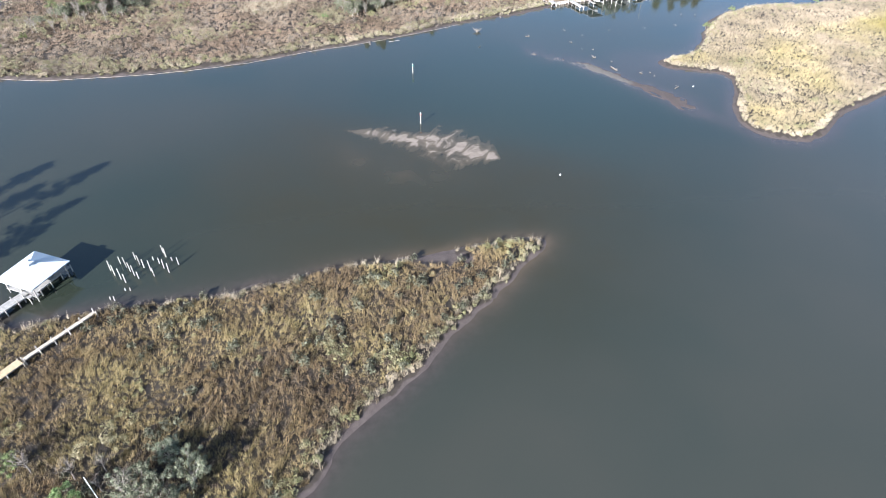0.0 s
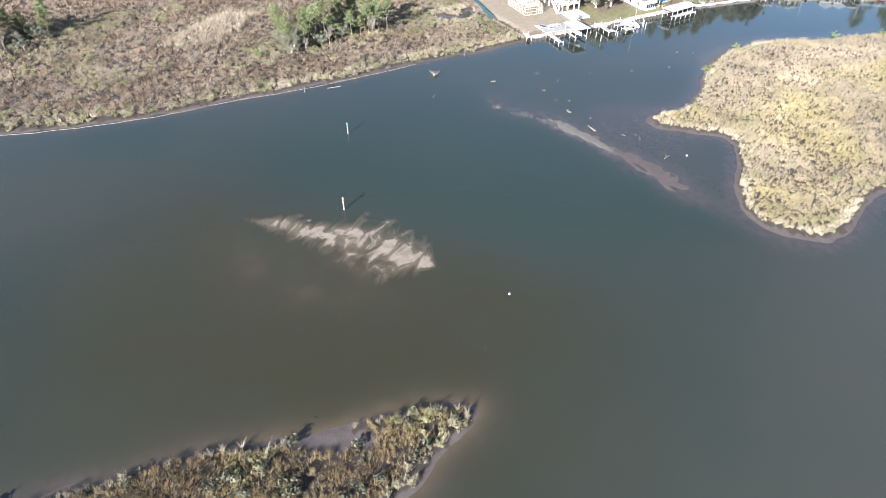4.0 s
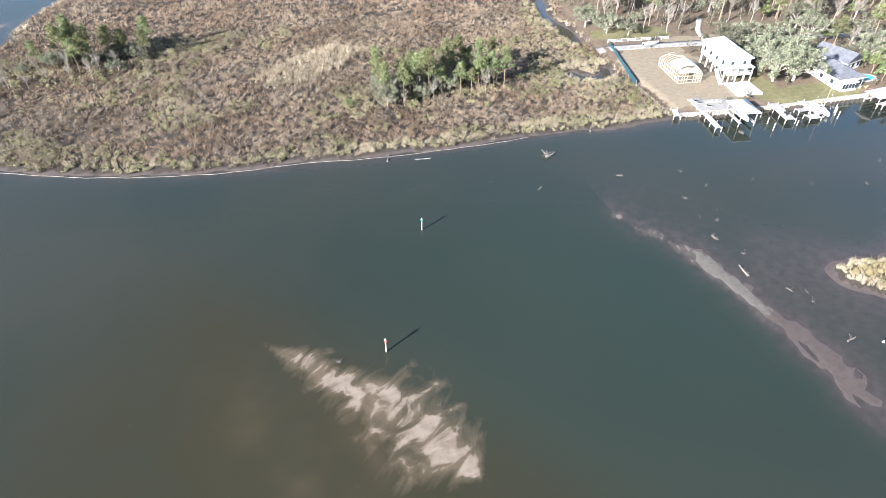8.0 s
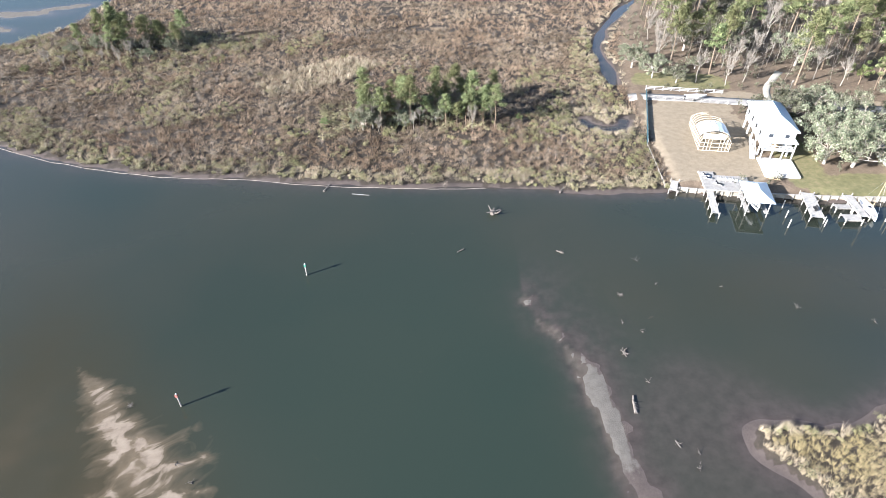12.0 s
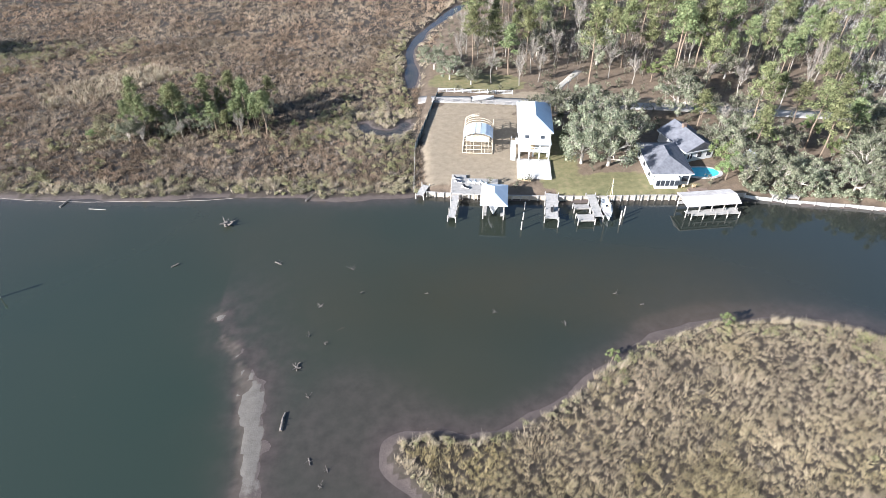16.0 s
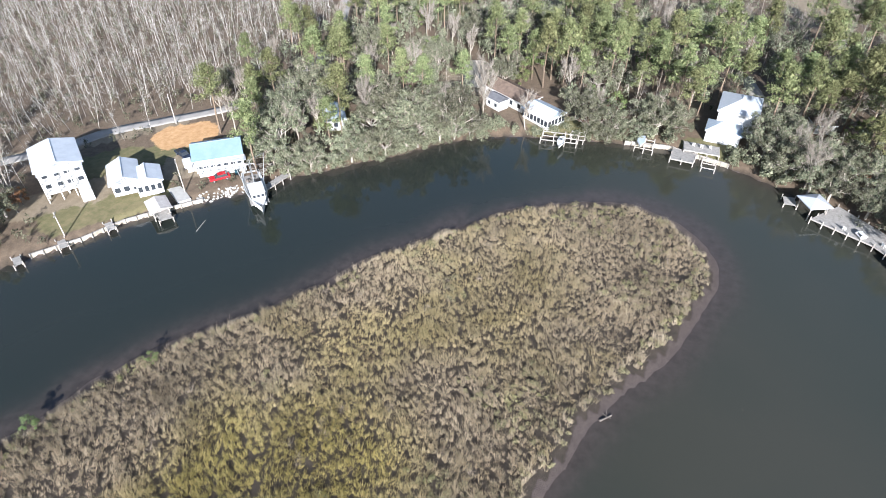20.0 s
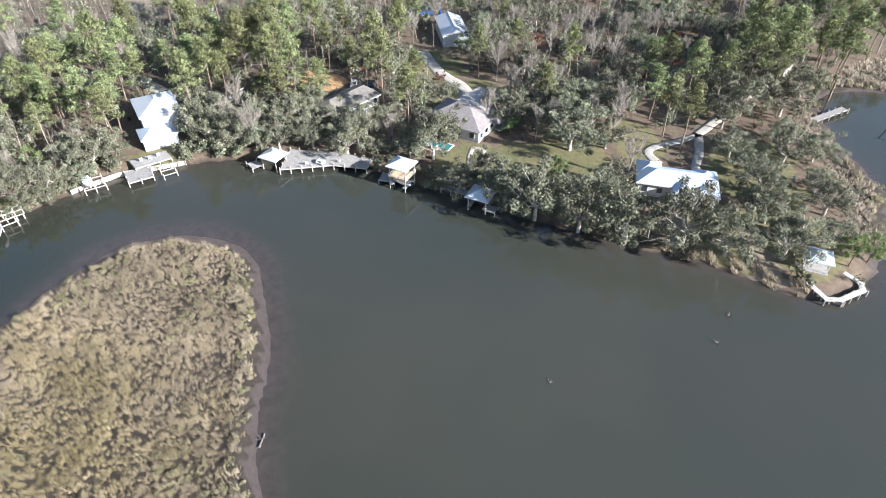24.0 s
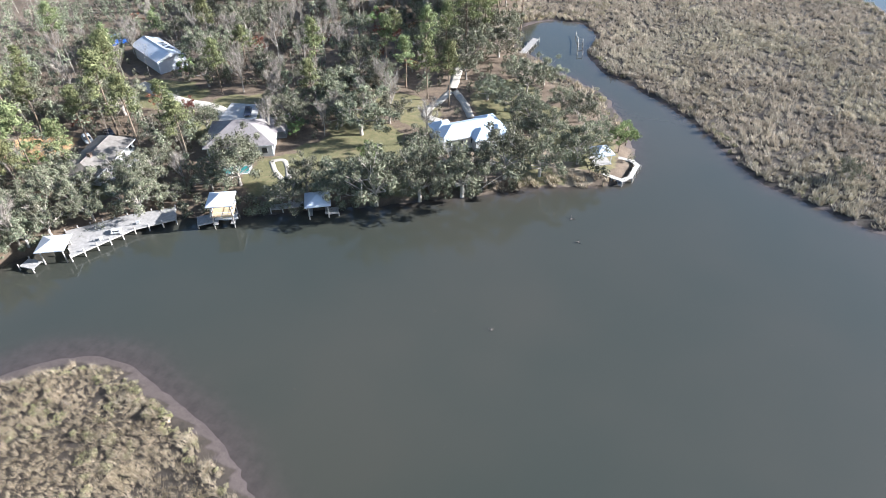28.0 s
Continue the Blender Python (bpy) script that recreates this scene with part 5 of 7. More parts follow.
def house(name, label, x, y, turn, w, l, eave, rise, kind, wall, roof, floor=0.0, rows=(), over=0.5, door=None, z=None, chimney=None, group=""):
    """A house with walls from floor to eave over a w by l plan; heights from its ground."""
    h = thing(name, label, "house", x, y, turn, z, group)
    body = bmesh.new()
    box(body, 0, 0, floor - (0.3 if floor < 0.5 else 0), w, l, eave - floor + (0.3 if floor < 0.5 else 0))
    if kind == "gable":
        a, b = (w / 2, l / 2) if w <= l else (l / 2, w / 2)
        for s in (-1, 1):
            k = eave + rise * (a / (a + over)) - 0.12
            tri = [(-a, s * (b - 0.02), eave - 0.02), (a, s * (b - 0.02), eave - 0.02), (0, s * (b - 0.02), k)]
            tri = tri + [(p[0], p[1] - s * 0.2, p[2]) for p in tri]
            if w > l:
                tri = [(p[1], -p[0], p[2]) for p in tri]
            v = [body.verts.new(p) for p in tri]
            for f in ((0, 1, 2), (3, 5, 4), (0, 3, 4, 1), (1, 4, 5, 2), (2, 5, 3, 0)):
                body.faces.new([v[i] for i in f])
    part("wall", body, wall, h)
    rf = part("roof", roof_mesh(w, l, eave, rise, kind, over), roof, h)
    bm = bmesh.new()
    a, b = min(w, l) / 2 + over, max(w, l) / 2 + over
    r = {"hip": max(b - a, 0.01), "gable": b, "half": b - a * 0.5}[kind]
    ends = ((0, -r, eave + rise + 0.17), (0, r, eave + rise + 0.17))
    if w > l:
        ends = tuple((p[1], -p[0], p[2]) for p in ends)
    tube(bm, *ends, 0.11, sides=5)
    part("ridge_cap", bm, roof, rf)
    bm = bmesh.new()
    for sx, sy, ww, ll in ((0, -1, w + 2 * over, 0.06), (0, 1, w + 2 * over, 0.06), (-1, 0, 0.06, l + 2 * over), (1, 0, 0.06, l + 2 * over)):
        box(bm, sx * (w / 2 + over + 0.035), sy * (l / 2 + over + 0.035), eave - 0.08, ww, ll, 0.2)
    part("fascia", bm, M_TRIM, rf)
    openings(h, w, l, rows)
    if door:
        (cx, cy), (dx, dy), run, tn = side_spots(w, l, door[0])
        d = part("door", one_box(0, 0, 0, 1.0, 0.1, 2.1, bevel=0.02), M_PANE if len(door) > 2 else M_TRIM, h)
        d.matrix_basis = pose(cx + dx * door[1], cy + dy * door[1], floor, 0, 0, tn)
    if chimney:
        part("chimney", one_box(chimney[0], chimney[1], eave - 0.3, 0.9, 0.7, rise + 1.2), M_ROOF_BROWN, h)
    return h


def stilts(h, w, l, floor, nx, ny, r=0.18, material=None):
    for i in range(nx):
        for j in range(ny):
            x, y = (i / (nx - 1) - 0.5) * (w - 0.5), (j / (ny - 1) - 0.5) * (l - 0.5)
            part("post", one_box(x, y, -0.4, 2 * r, 2 * r, floor + 0.4), material or M_TRIM, h)


def railing(parent, pts, z, h=1.0, gap=1.6, material=None):
    """Posts and two rails along a line at height z."""
    m = material or M_TRIM
    for a, b in zip(pts, pts[1:]):
        a, b = Vector((*a, z)), Vector((*b, z))
        n = max(1, int((b - a).length / gap))
        for k in range(n + 1):
            p = a.lerp(b, k / n)
            part("rail_post", one_tube(p, p + Vector((0, 0, h)), 0.05, sides=4), m, parent)
        bm = bmesh.new()
        tube(bm, a + Vector((0, 0, h)), b + Vector((0, 0, h)), 0.05, sides=4)
        tube(bm, a + Vector((0, 0, h * 0.5)), b + Vector((0, 0, h * 0.5)), 0.035, sides=4)
        part("rail", bm, m, parent)


def steps(parent, x, y, turn, height, width=1.2):
    n = max(2, round(height / 0.18))
    st = part("staircase", one_box(0, 0, -0.2, width, 0.3, 0.38), M_TRIM, parent)
    st.matrix_basis = pose(x, y, 0, 0, 0, turn)
    for k in range(1, n):
        part("step", one_box(0, k * 0.27, k * height / n, width, 0.3, 0.06), M_TRIM, st)
    bm = bmesh.new()
    for s in (-1, 1):
        tube(bm, (s * width / 2, 0, 0.9), (s * width / 2, n * 0.27, height + 0.9), 0.05, sides=4)
    part("handrail", bm, M_TRIM, st)


# stilt house on the bare lot
_h = house("stilt_house", "white house on tall stilts with a pale blue-grey hipped metal roof", 57.6, 133.4, -9, 7.4, 14.6, 6.9, 2.3, "hip", M_WHITE, M_ROOF_BLUEGREY,
           floor=3.1, rows=(("f", 2, 5.4, 1.0, 1.2), ("e", 4, 5.2, 1.0, 1.3), ("s", 4, 5.2, 1.0, 1.3), ("b", 2, 5.2, 1.0, 1.2)))
stilts(_h, 7.2, 14.4, 3.1, 3, 5)
part("porch_floor", one_box(0, -8.6, 2.85, 7.4, 2.4, 0.22), M_TRIM, _h)
part("porch_roof", one_box(-0.4, -8.7, 5.0, 8.4, 2.7, 0.14), M_ROOF_WHITE, _h)
for _x in (-3.5, -1.2, 1.2, 3.5):
    part("porch_post", one_box(_x, -9.6, -0.4, 0.24, 0.24, 5.4), M_TRIM, _h)
railing(_h, [(-3.6, -9.7), (3.6, -9.7)], 3.07)
steps(_h, -4.9, -9.0, 0, 3.0)
part("deck_table", one_box(-0.5, -8.4, 3.07, 1.2, 0.8, 0.75), M_LUMBER, _h)
_h["label"] = "white stilt house, pale blue-grey hipped metal roof, porch below"

# arched timber frame under construction
_f = thing("timber_frame_shed", "unfinished arched shed of fresh pale lumber", "shed", 44.2, 135.6, -9)
for _j in range(13):
    _y = -6.6 + 1.1 * _j
    _bm = bmesh.new()
    _tall = 1.0 if _j < 8 else 0.9 - 0.13 * (_j - 8)
    _prev = None
    for _k in range(9):
        _a = math.pi * _k / 8
        _p = Vector((-3.6 * math.cos(_a), _y, 2.4 + 2.0 * math.sin(_a) if _tall > 0.4 else 2.4 + math.sin(_a)))
        if _prev is not None and (_tall > 0.75 or _k < 5):
            tube(_bm, _prev, _p, 0.07, sides=4)
        _prev = _p
    part("arch_rib", _bm, M_FRAME, _f)
    for _s in (-3.6, 3.6):
        part("wall_stud", one_box(_s, _y, -0.3, 0.12, 0.14, 2.68), M_FRAME, _f)
for _s in (-3.6, 3.6):
    for _z in (0.1, 1.2, 2.3):
        part("wall_plate", one_box(_s + (0.1 if _s > 0 else -0.1), 0, _z, 0.08, 13.4, 0.14), M_FRAME, _f)
for _x in (-2.6, -1.8, -1.0, 1.0, 1.8, 2.6):
    part("stud", one_box(_x, -6.75, -0.3, 0.12, 0.12, 2.7 + 1.7 * math.cos(_x / 3.6 * 1.4)), M_FRAME, _f)
for _z in (0.1, 1.1, 2.2):
    part("rail", one_box(0, -6.85, _z, 7.2, 0.08, 0.14), M_FRAME, _f)
for _k in range(1, 8):
    _a = math.pi * (_k + 0.5) / 9
    _q = part("roof_sheet", one_box(0, 0, 0, 1.12, 5.4, 0.05), M_ROOF_BLUEGREY, _f, "pale metal roofing sheet")
    _q.matrix_basis = pose(-3.72 * math.cos(_a), -2.2, 2.46 + 2.1 * math.sin(_a)) @ pose(0, 0, 0, 0, -math.degrees(math.atan2(2.1 * math.cos(_a), 3.72 * math.sin(_a))), 0)
part("loft_panel", one_box(0, -4.8, 2.2, 5.6, 0.1, 1.5), M_FRAME, _f, "plywood panel inside")

# ranch house by the pool
_h = house("ranch_house", "low white house with a grey shingled hipped roof", 85.8, 118.6, -4, 8.6, 13, 2.9, 2.0, "hip", M_WHITE, M_ROOF_GREY, rows=(("f", 4, 1.5, 1.5, 1.5), ("s", 3, 1.5, 1.2, 1.2), ("e", 2, 1.5, 1.2, 1.2)))
part("screen_porch", one_box(-1.2, -7.3, -0.2, 5.2, 1.5, 2.6), M_TRIM, _h)
for _k in range(5):
    part("screen", one_box(-3.3 + 1.05 * _k, -8.08, 0.6, 0.85, 0.08, 1.4), M_PANE, _h)
_h = house("ranch_house_wing", "grey shingled wing with a gabled roof", 94.5, 127, 14, 8, 11, 2.9, 2.2, "gable", M_WHITE, M_ROOF_GREY, rows=(("f", 3, 1.5, 1.2, 1.3), ("e", 3, 1.5, 1.0, 1.2)), chimney=(0, 2))
_p = thing("swimming_pool", "turquoise pool with a pale rim", "pool", 94.2, 116.4, -6)
_out = [(3.6 * math.cos(a) + (0.8 if math.cos(a) > 0 else 0), 2.0 * math.sin(a)) for a in np.linspace(0, 2 * math.pi, 20, endpoint=False)]
_bm = bmesh.new()
solid(_bm, [(x * 1.22, y * 1.3) for x, y in _out], -0.3, 0.10)
part("rim", _bm, M_CONCRETE, _p)
_bm = bmesh.new()
solid(_bm, _out, 0.0, 0.115)
part("water", _bm, M_POOL, _p)
part("pergola", one_box(-1.5, 4.4, 0, 0.2, 0.2, 2.6), M_TRIM, _p)
house("garden_shed", "small pale shed among the trees", 107.5, 118, 20, 3.2, 3.6, 2.3, 1.0, "gable", M_WHITE, M_ROOF_WHITE, rows=(("f", 1, 1.2, 0.8, 0.9),), over=0.25)

# three-storey white house
_h = house("tall_white_house", "tall white three-storey house with galleries", 164.8, 107.6, -33, 8.6, 11, 7.0, 1.3, "gable", M_WHITE, M_ROOF_WHITE, floor=2.0,
           rows=(("f", 4, 5.8, 1.1, 1.5), ("f", 4, 3.3, 1.1, 1.5), ("s", 3, 5.8, 1.0, 1.3), ("s", 3, 3.3, 1.0, 1.3), ("e", 3, 5.8, 1.0, 1.3)), over=0.6)
stilts(_h, 8.4, 10.8, 2.0, 3, 4)
for _z in (1.9, 4.4):
    part("gallery_floor", one_box(0, -6.4, _z, 8.6, 1.8, 0.2), M_TRIM, _h)
    railing(_h, [(-4.2, -7.2), (4.2, -7.2)], _z + 0.2)
for _x in (-4.2, -1.4, 1.4, 4.2):
    part("gallery_post", one_box(_x, -7.25, -0.3, 0.2, 0.2, 7.15), M_TRIM, _h)
part("gallery_roof", one_box(0, -6.75, 6.85, 9.0, 2.2, 0.1), M_ROOF_WHITE, _h)
part("stair_enclosure", one_box(3.2, -9.1, -0.3, 2.4, 3.4, 2.9), M_WHITE, _h)
# low white house, in two wings
_h = house("low_white_house", "low white house with a bright white metal roof", 169.2, 93.4, -40, 5.6, 8.5, 3.6, 1.5, "gable", M_WHITE, M_ROOF_WHITE, floor=0.5, rows=(("f", 3, 2.0, 1.1, 1.2), ("s", 3, 2.0, 1.0, 1.2)))
house("low_white_house_wing", "front wing of the low white house", 170.9, 88.3, -40, 5.2, 6.0, 3.4, 1.2, "gable", M_WHITE, M_ROOF_WHITE, floor=0.3, rows=(("f", 4, 1.9, 0.8, 1.3), ("e", 3, 1.9, 1.0, 1.2)))
# blue-roofed house
_h = house("blue_roofed_house", "white house with a bright blue metal roof", 186.3, 81.6, -48, 10.5, 8.4, 3.4, 2.0, "gable", M_WHITE, M_ROOF_BLUE, floor=0.3, rows=(("f", 7, 1.9, 1.0, 1.4), ("e", 2, 1.9, 1.0, 1.2), ("s", 2, 1.9, 1.0, 1.2)))
part("veranda_floor", one_box(0.6, -5.2, 0.1, 10.5, 2.0, 0.25), M_TRIM, _h)
part("veranda_roof", one_box(0.6, -5.3, 3.0, 11, 2.4, 0.12), M_ROOF_WHITE, _h)
for _k in range(7):
    part("veranda_post", one_box(-4.4 + 1.65 * _k, -6.2, 0.1, 0.16, 0.16, 2.9), M_TRIM, _h)
railing(_h, [(-4.6, -6.25), (5.6, -6.25)], 0.35, 0.9, 1.7)
house("small_grey_house", "small white cottage with a pale metal roof", 213.6, 66.4, -52, 4.6, 7.5, 3.0, 1.6, "gable", M_WHITE, M_ROOF_BLUEGREY, rows=(("f", 1, 1.7, 1.0, 1.1), ("e", 2, 1.7, 0.9, 1.0), ("s", 2, 1.7, 0.9, 1.0)))
# long brown-roofed house with a sunroom
_t = math.degrees(math.atan2(-20.5, -10.5)) + 90
_h = house("brown_roofed_house", "long low house with a brown shingled gable roof", 245.8, 28.5, _t, 6.6, 15, 2.8, 1.6, "gable", M_WHITE, M_ROOF_BROWN, rows=(("s", 5, 1.5, 1.1, 1.2), ("e", 5, 1.5, 1.1, 1.2)), door=("s", 1.4, 1))
_h = house("sunroom", "glazed sunroom with a pale blue metal roof", 238.5, 17.2, _t, 6.4, 9.0, 2.7, 1.3, "gable", M_WHITE, M_ROOF_BLUEGREY, rows=(("s", 7, 1.4, 0.95, 1.5), ("f", 5, 1.4, 0.95, 1.5), ("e", 7, 1.4, 0.95, 1.5)), over=0.4)
house("grey_outbuilding", "small white outbuilding with a dark roof", 240.5, 31.0, _t, 3.6, 5.0, 2.6, 0.9, "gable", M_WHITE, M_ROOF_GREY, rows=(("s", 2, 1.4, 0.9, 1.0),), over=0.3)
# big white house with a lower sunroom
_h = house("big_white_house", "two-storey white house with a bright white roof", 255.5, -29.5, 88, 9.0, 11.5, 6.0, 2.0, "hip", M_WHITE, M_ROOF_WHITE,
           rows=(("f", 3, 4.4, 1.2, 1.4), ("s", 4, 4.4, 1.0, 1.4), ("e", 3, 4.4, 1.0, 1.4), ("s", 3, 1.6, 1.1, 1.3)))
house("garden_room", "low glazed room with a grey-blue roof", 247.2, -27.2, 88, 8.0, 6.0, 2.9, 1.4, "hip", M_WHITE, M_ROOF_BLUEGREY, rows=(("s", 5, 1.6, 1.1, 1.7), ("f", 4, 1.6, 1.1, 1.7)), over=0.4)
house("white_shed", "small white shed under the trees", 262, -50, 20, 4, 5, 2.4, 1.0, "gable", M_WHITE, M_ROOF_BROWN, over=0.3)
# tan ranch house
_h = house("tan_ranch_house", "low house with a weathered tan shingled roof", 238.2, -74.5, 105, 15.5, 8.0, 2.8, 1.7, "half", M_WHITE, M_ROOF_TAN, rows=(("f", 5, 1.5, 1.1, 1.2), ("b", 5, 1.5, 1.1, 1.2)), chimney=(3.0, 0.5), over=0.7)
part("terrace", one_box(1.0, 5.6, -0.2, 9.0, 3.2, 0.35), M_CONCRETE, _h)
for _k in range(4):
    part("terrace_post", one_box(-3 + 2.6 * _k, 6.6, 0, 0.16, 0.16, 2.7), M_TRIM, _h)
# grey hipped house with a porch
_h = house("grey_hipped_house", "large house with a faded taupe shingled hipped roof", 213.2, -95.0, 28, 15, 12, 3.2, 3.4, "hip", M_WHITE, M_ROOF_TAUPE, rows=(("f", 5, 1.7, 1.2, 1.4), ("s", 4, 1.7, 1.2, 1.4), ("b", 4, 1.7, 1.2, 1.4)), over=0.7)
_w = part("porch_roof", roof_mesh(6.0, 8.0, 3.0, 2.2, "hip", 0.5), M_ROOF_TAUPE, _h)
_w.matrix_basis = pose(-6.6, -4.4, 0, 0, 0, 0)
for _x, _y in ((-9.3, -8.0), (-6.6, -8.0), (-3.9, -8.0), (-9.3, -4.2)):
    part("porch_post", one_box(_x, _y, -0.2, 0.2, 0.2, 3.3), M_TRIM, _h)
part("porch_floor", one_box(-6.6, -5.4, -0.2, 6.4, 6.4, 0.38), M_CONCRETE, _h)
M_POOL_DULL = surface("dull_green_pool_water", (0.03, 0.13, 0.12), (0.05, 0.18, 0.17), 1.0, 0.06, bump=0.1, spec=0.5)
_p = thing("garden_pool", "small green pool behind a screen", "pool", 208.5, -84.5, 28)
part("rim", one_box(0, 0, -0.2, 7.4, 3.8, 0.3), M_CONCRETE, _p)
part("water", one_box(0, 0, 0.0, 6.4, 2.8, 0.115), M_POOL_DULL, _p)
# white-blue metal roofed house on the point
_t = math.degrees(math.atan2(-11, -12))
_h = house("metal_roofed_house", "long white house with a pale metal hipped roof", 163.6, -117.4, _t, 15.5, 7.0, 3.2, 1.7, "hip", M_WHITE, M_ROOF_BLUEGREY, rows=(("b", 6, 1.8, 1.1, 1.3), ("f", 5, 1.8, 1.1, 1.3)))
for _x, _y, _w, _l, _r in ((-5.6, 3.0, 4.6, 5.4, 1.5), (2.0, -3.4, 4.4, 5.0, 1.6), (6.6, -3.0, 4.0, 4.8, 1.4), (6.4, 2.4, 4.4, 4.6, 1.4)):
    part("wing_wall", one_box(_x, _y, -0.3, _w, _l, 3.3), M_WHITE, _h)
    _q = part("wing_roof", roof_mesh(_w, _l, 3.04, _r, "hip", 0.45), M_ROOF_BLUEGREY, _h)
    _q.matrix_basis = pose(_x, _y, 0)
part("terrace", one_box(0, 6.2, -0.25, 11, 4.0, 0.4), M_ROOF_BROWN, _h, "brick-red paved terrace")
# barn and blue court
_h = house("white_barn", "white metal barn with an arched pale roof and skylights", 267, -127, -24, 18, 8.5, 3.6, 1.7, "gable", M_ROOF_WHITE, M_ROOF_WHITE, rows=(("f", 3, 1.8, 1.2, 1.2),), over=0.2)
for _k in range(4):
    _q = part("skylight", one_box(0, 0, 0, 0.7, 2.2, 0.05), M_PANE, _h)
    _q.matrix_basis = pose(-3.5 + 2.0 * _k, -2.2, 3.62 + 1.7 * 0.49 + 0.18, 21, 0, 0)
slab("blue_court", [(300, -130), (295.5, -141), (287, -136), (292.5, -127)], 0.9, 1.6, M_BLUE, "bright blue sports court among the trees", "court")


# ---- docks, boathouses, bulkhead ----
def dock(name, label, a, b, width, z=1.25, gap=2.4, tall=0.5, group="", material=None, walls=False):
    """A plank dock from a to b on piles; its root lies on the water under a."""
    run = math.hypot(b[0] - a[0], b[1] - a[1])
    d = thing(name, label, "dock", a[0], a[1], math.degrees(math.atan2(b[1] - a[1], b[0] - a[0])), 0.0, group)
    bm = bmesh.new()
    n = max(2, int(run / 0.32))
    for k in range(n):
        box(bm, (k + 0.5) * run / n, random.uniform(-0.04, 0.04), z - 0.06, run / n - 0.03, width, 0.06)
    part("planks", bm, material or M_DECK, d)
    for s in (-1, 1):
        part("stringer", one_box(run / 2, s * (width / 2 - 0.15), z - 0.32, run, 0.12, 0.26), M_PILE, d)
    m = max(1, int(run / gap))
    for k in range(m + 1):
        for s in (-1, 1):
            x, y = k * run / m, s * (width / 2 + 0.12)
            part("pile", one_tube((x, y, -1.6), (x, y, z + tall * random.uniform(0.3, 1.2)), 0.13, 0.12), M_PILE, d)
    return d


def platform(name, label, pts, z, spacing=2.6, material=None, tall=0.0, front=None):
    """A deck of free outline on piles; its root at the first corner."""
    x0, y0 = pts[0]
    d = thing(name, label, "deck", x0, y0, 0, 0.0)
    loc = [(x - x0, y - y0) for x, y in pts]
    bm = bmesh.new()
    solid(bm, loc, z - 0.12, z)
    part("deck", bm, material or M_DECK, d)
    n = len(loc)
    for i in range(n):
        a, b = Vector((*loc[i], 0)), Vector((*loc[(i + 1) % n], 0))
        m = max(1, int((b - a).length / spacing))
        for k in range(m):
            p = a.lerp(b, k / m)
            part("pile", one_tube((p.x, p.y, -1.4), (p.x, p.y, z + tall), 0.14, 0.13), M_PILE, d)
        part("rim_beam", one_tube((a.x, a.y, z - 0.22), (b.x, b.y, z - 0.22), 0.11, sides=4), M_PILE, d)
    return d


def boathouse(name, label, x, y, turn, w, l, eave, rise, roof, deck=True, over=0.5, storey=None, kind="hip", rows=3):
    b = thing(name, label, "boathouse", x, y, turn, 0.0)
    part("roof", roof_mesh(w, l, eave, rise, kind, over), roof, b)
    for i in range(rows):
        for s in (-1, 1):
            py = (i / (rows - 1) - 0.5) * (l - 0.4)
            part("post", one_tube((s * (w / 2 - 0.2), py, -1.6), (s * (w / 2 - 0.2), py, eave + 0.15), 0.13), M_PILE, b)
    for s in (-1, 1):
        part("roof_beam", one_box(s * (w / 2 - 0.2), 0, eave - 0.22, 0.16, l, 0.24), M_TRIM, b)
        part("cross_beam", one_box(0, s * (l / 2 - 0.2), eave - 0.22, w - 0.6, 0.16, 0.24), M_TRIM, b)
    if deck:
        for s in (-1, 1):
            part("walkway", one_box(s * (w / 2 - 0.45), 0, 1.1, 0.9, l, 0.12), M_DECK, b)
        part("lift_beam", one_box(0, -l / 4, eave - 0.6, w - 0.5, 0.14, 0.2), M_STEEL, b)
        part("lift_beam", one_box(0, l / 4, eave - 0.6, w - 0.5, 0.14, 0.2), M_STEEL, b)
    if storey:
        part("upper_floor", one_box(0, 0, storey, w, l, 0.18), M_LUMBER, b)
        railing(b, [(-w / 2, -l / 2), (w / 2, -l / 2), (w / 2, l / 2), (-w / 2, l / 2), (-w / 2, -l / 2)], storey + 0.18, 0.95, 1.5)
    return b


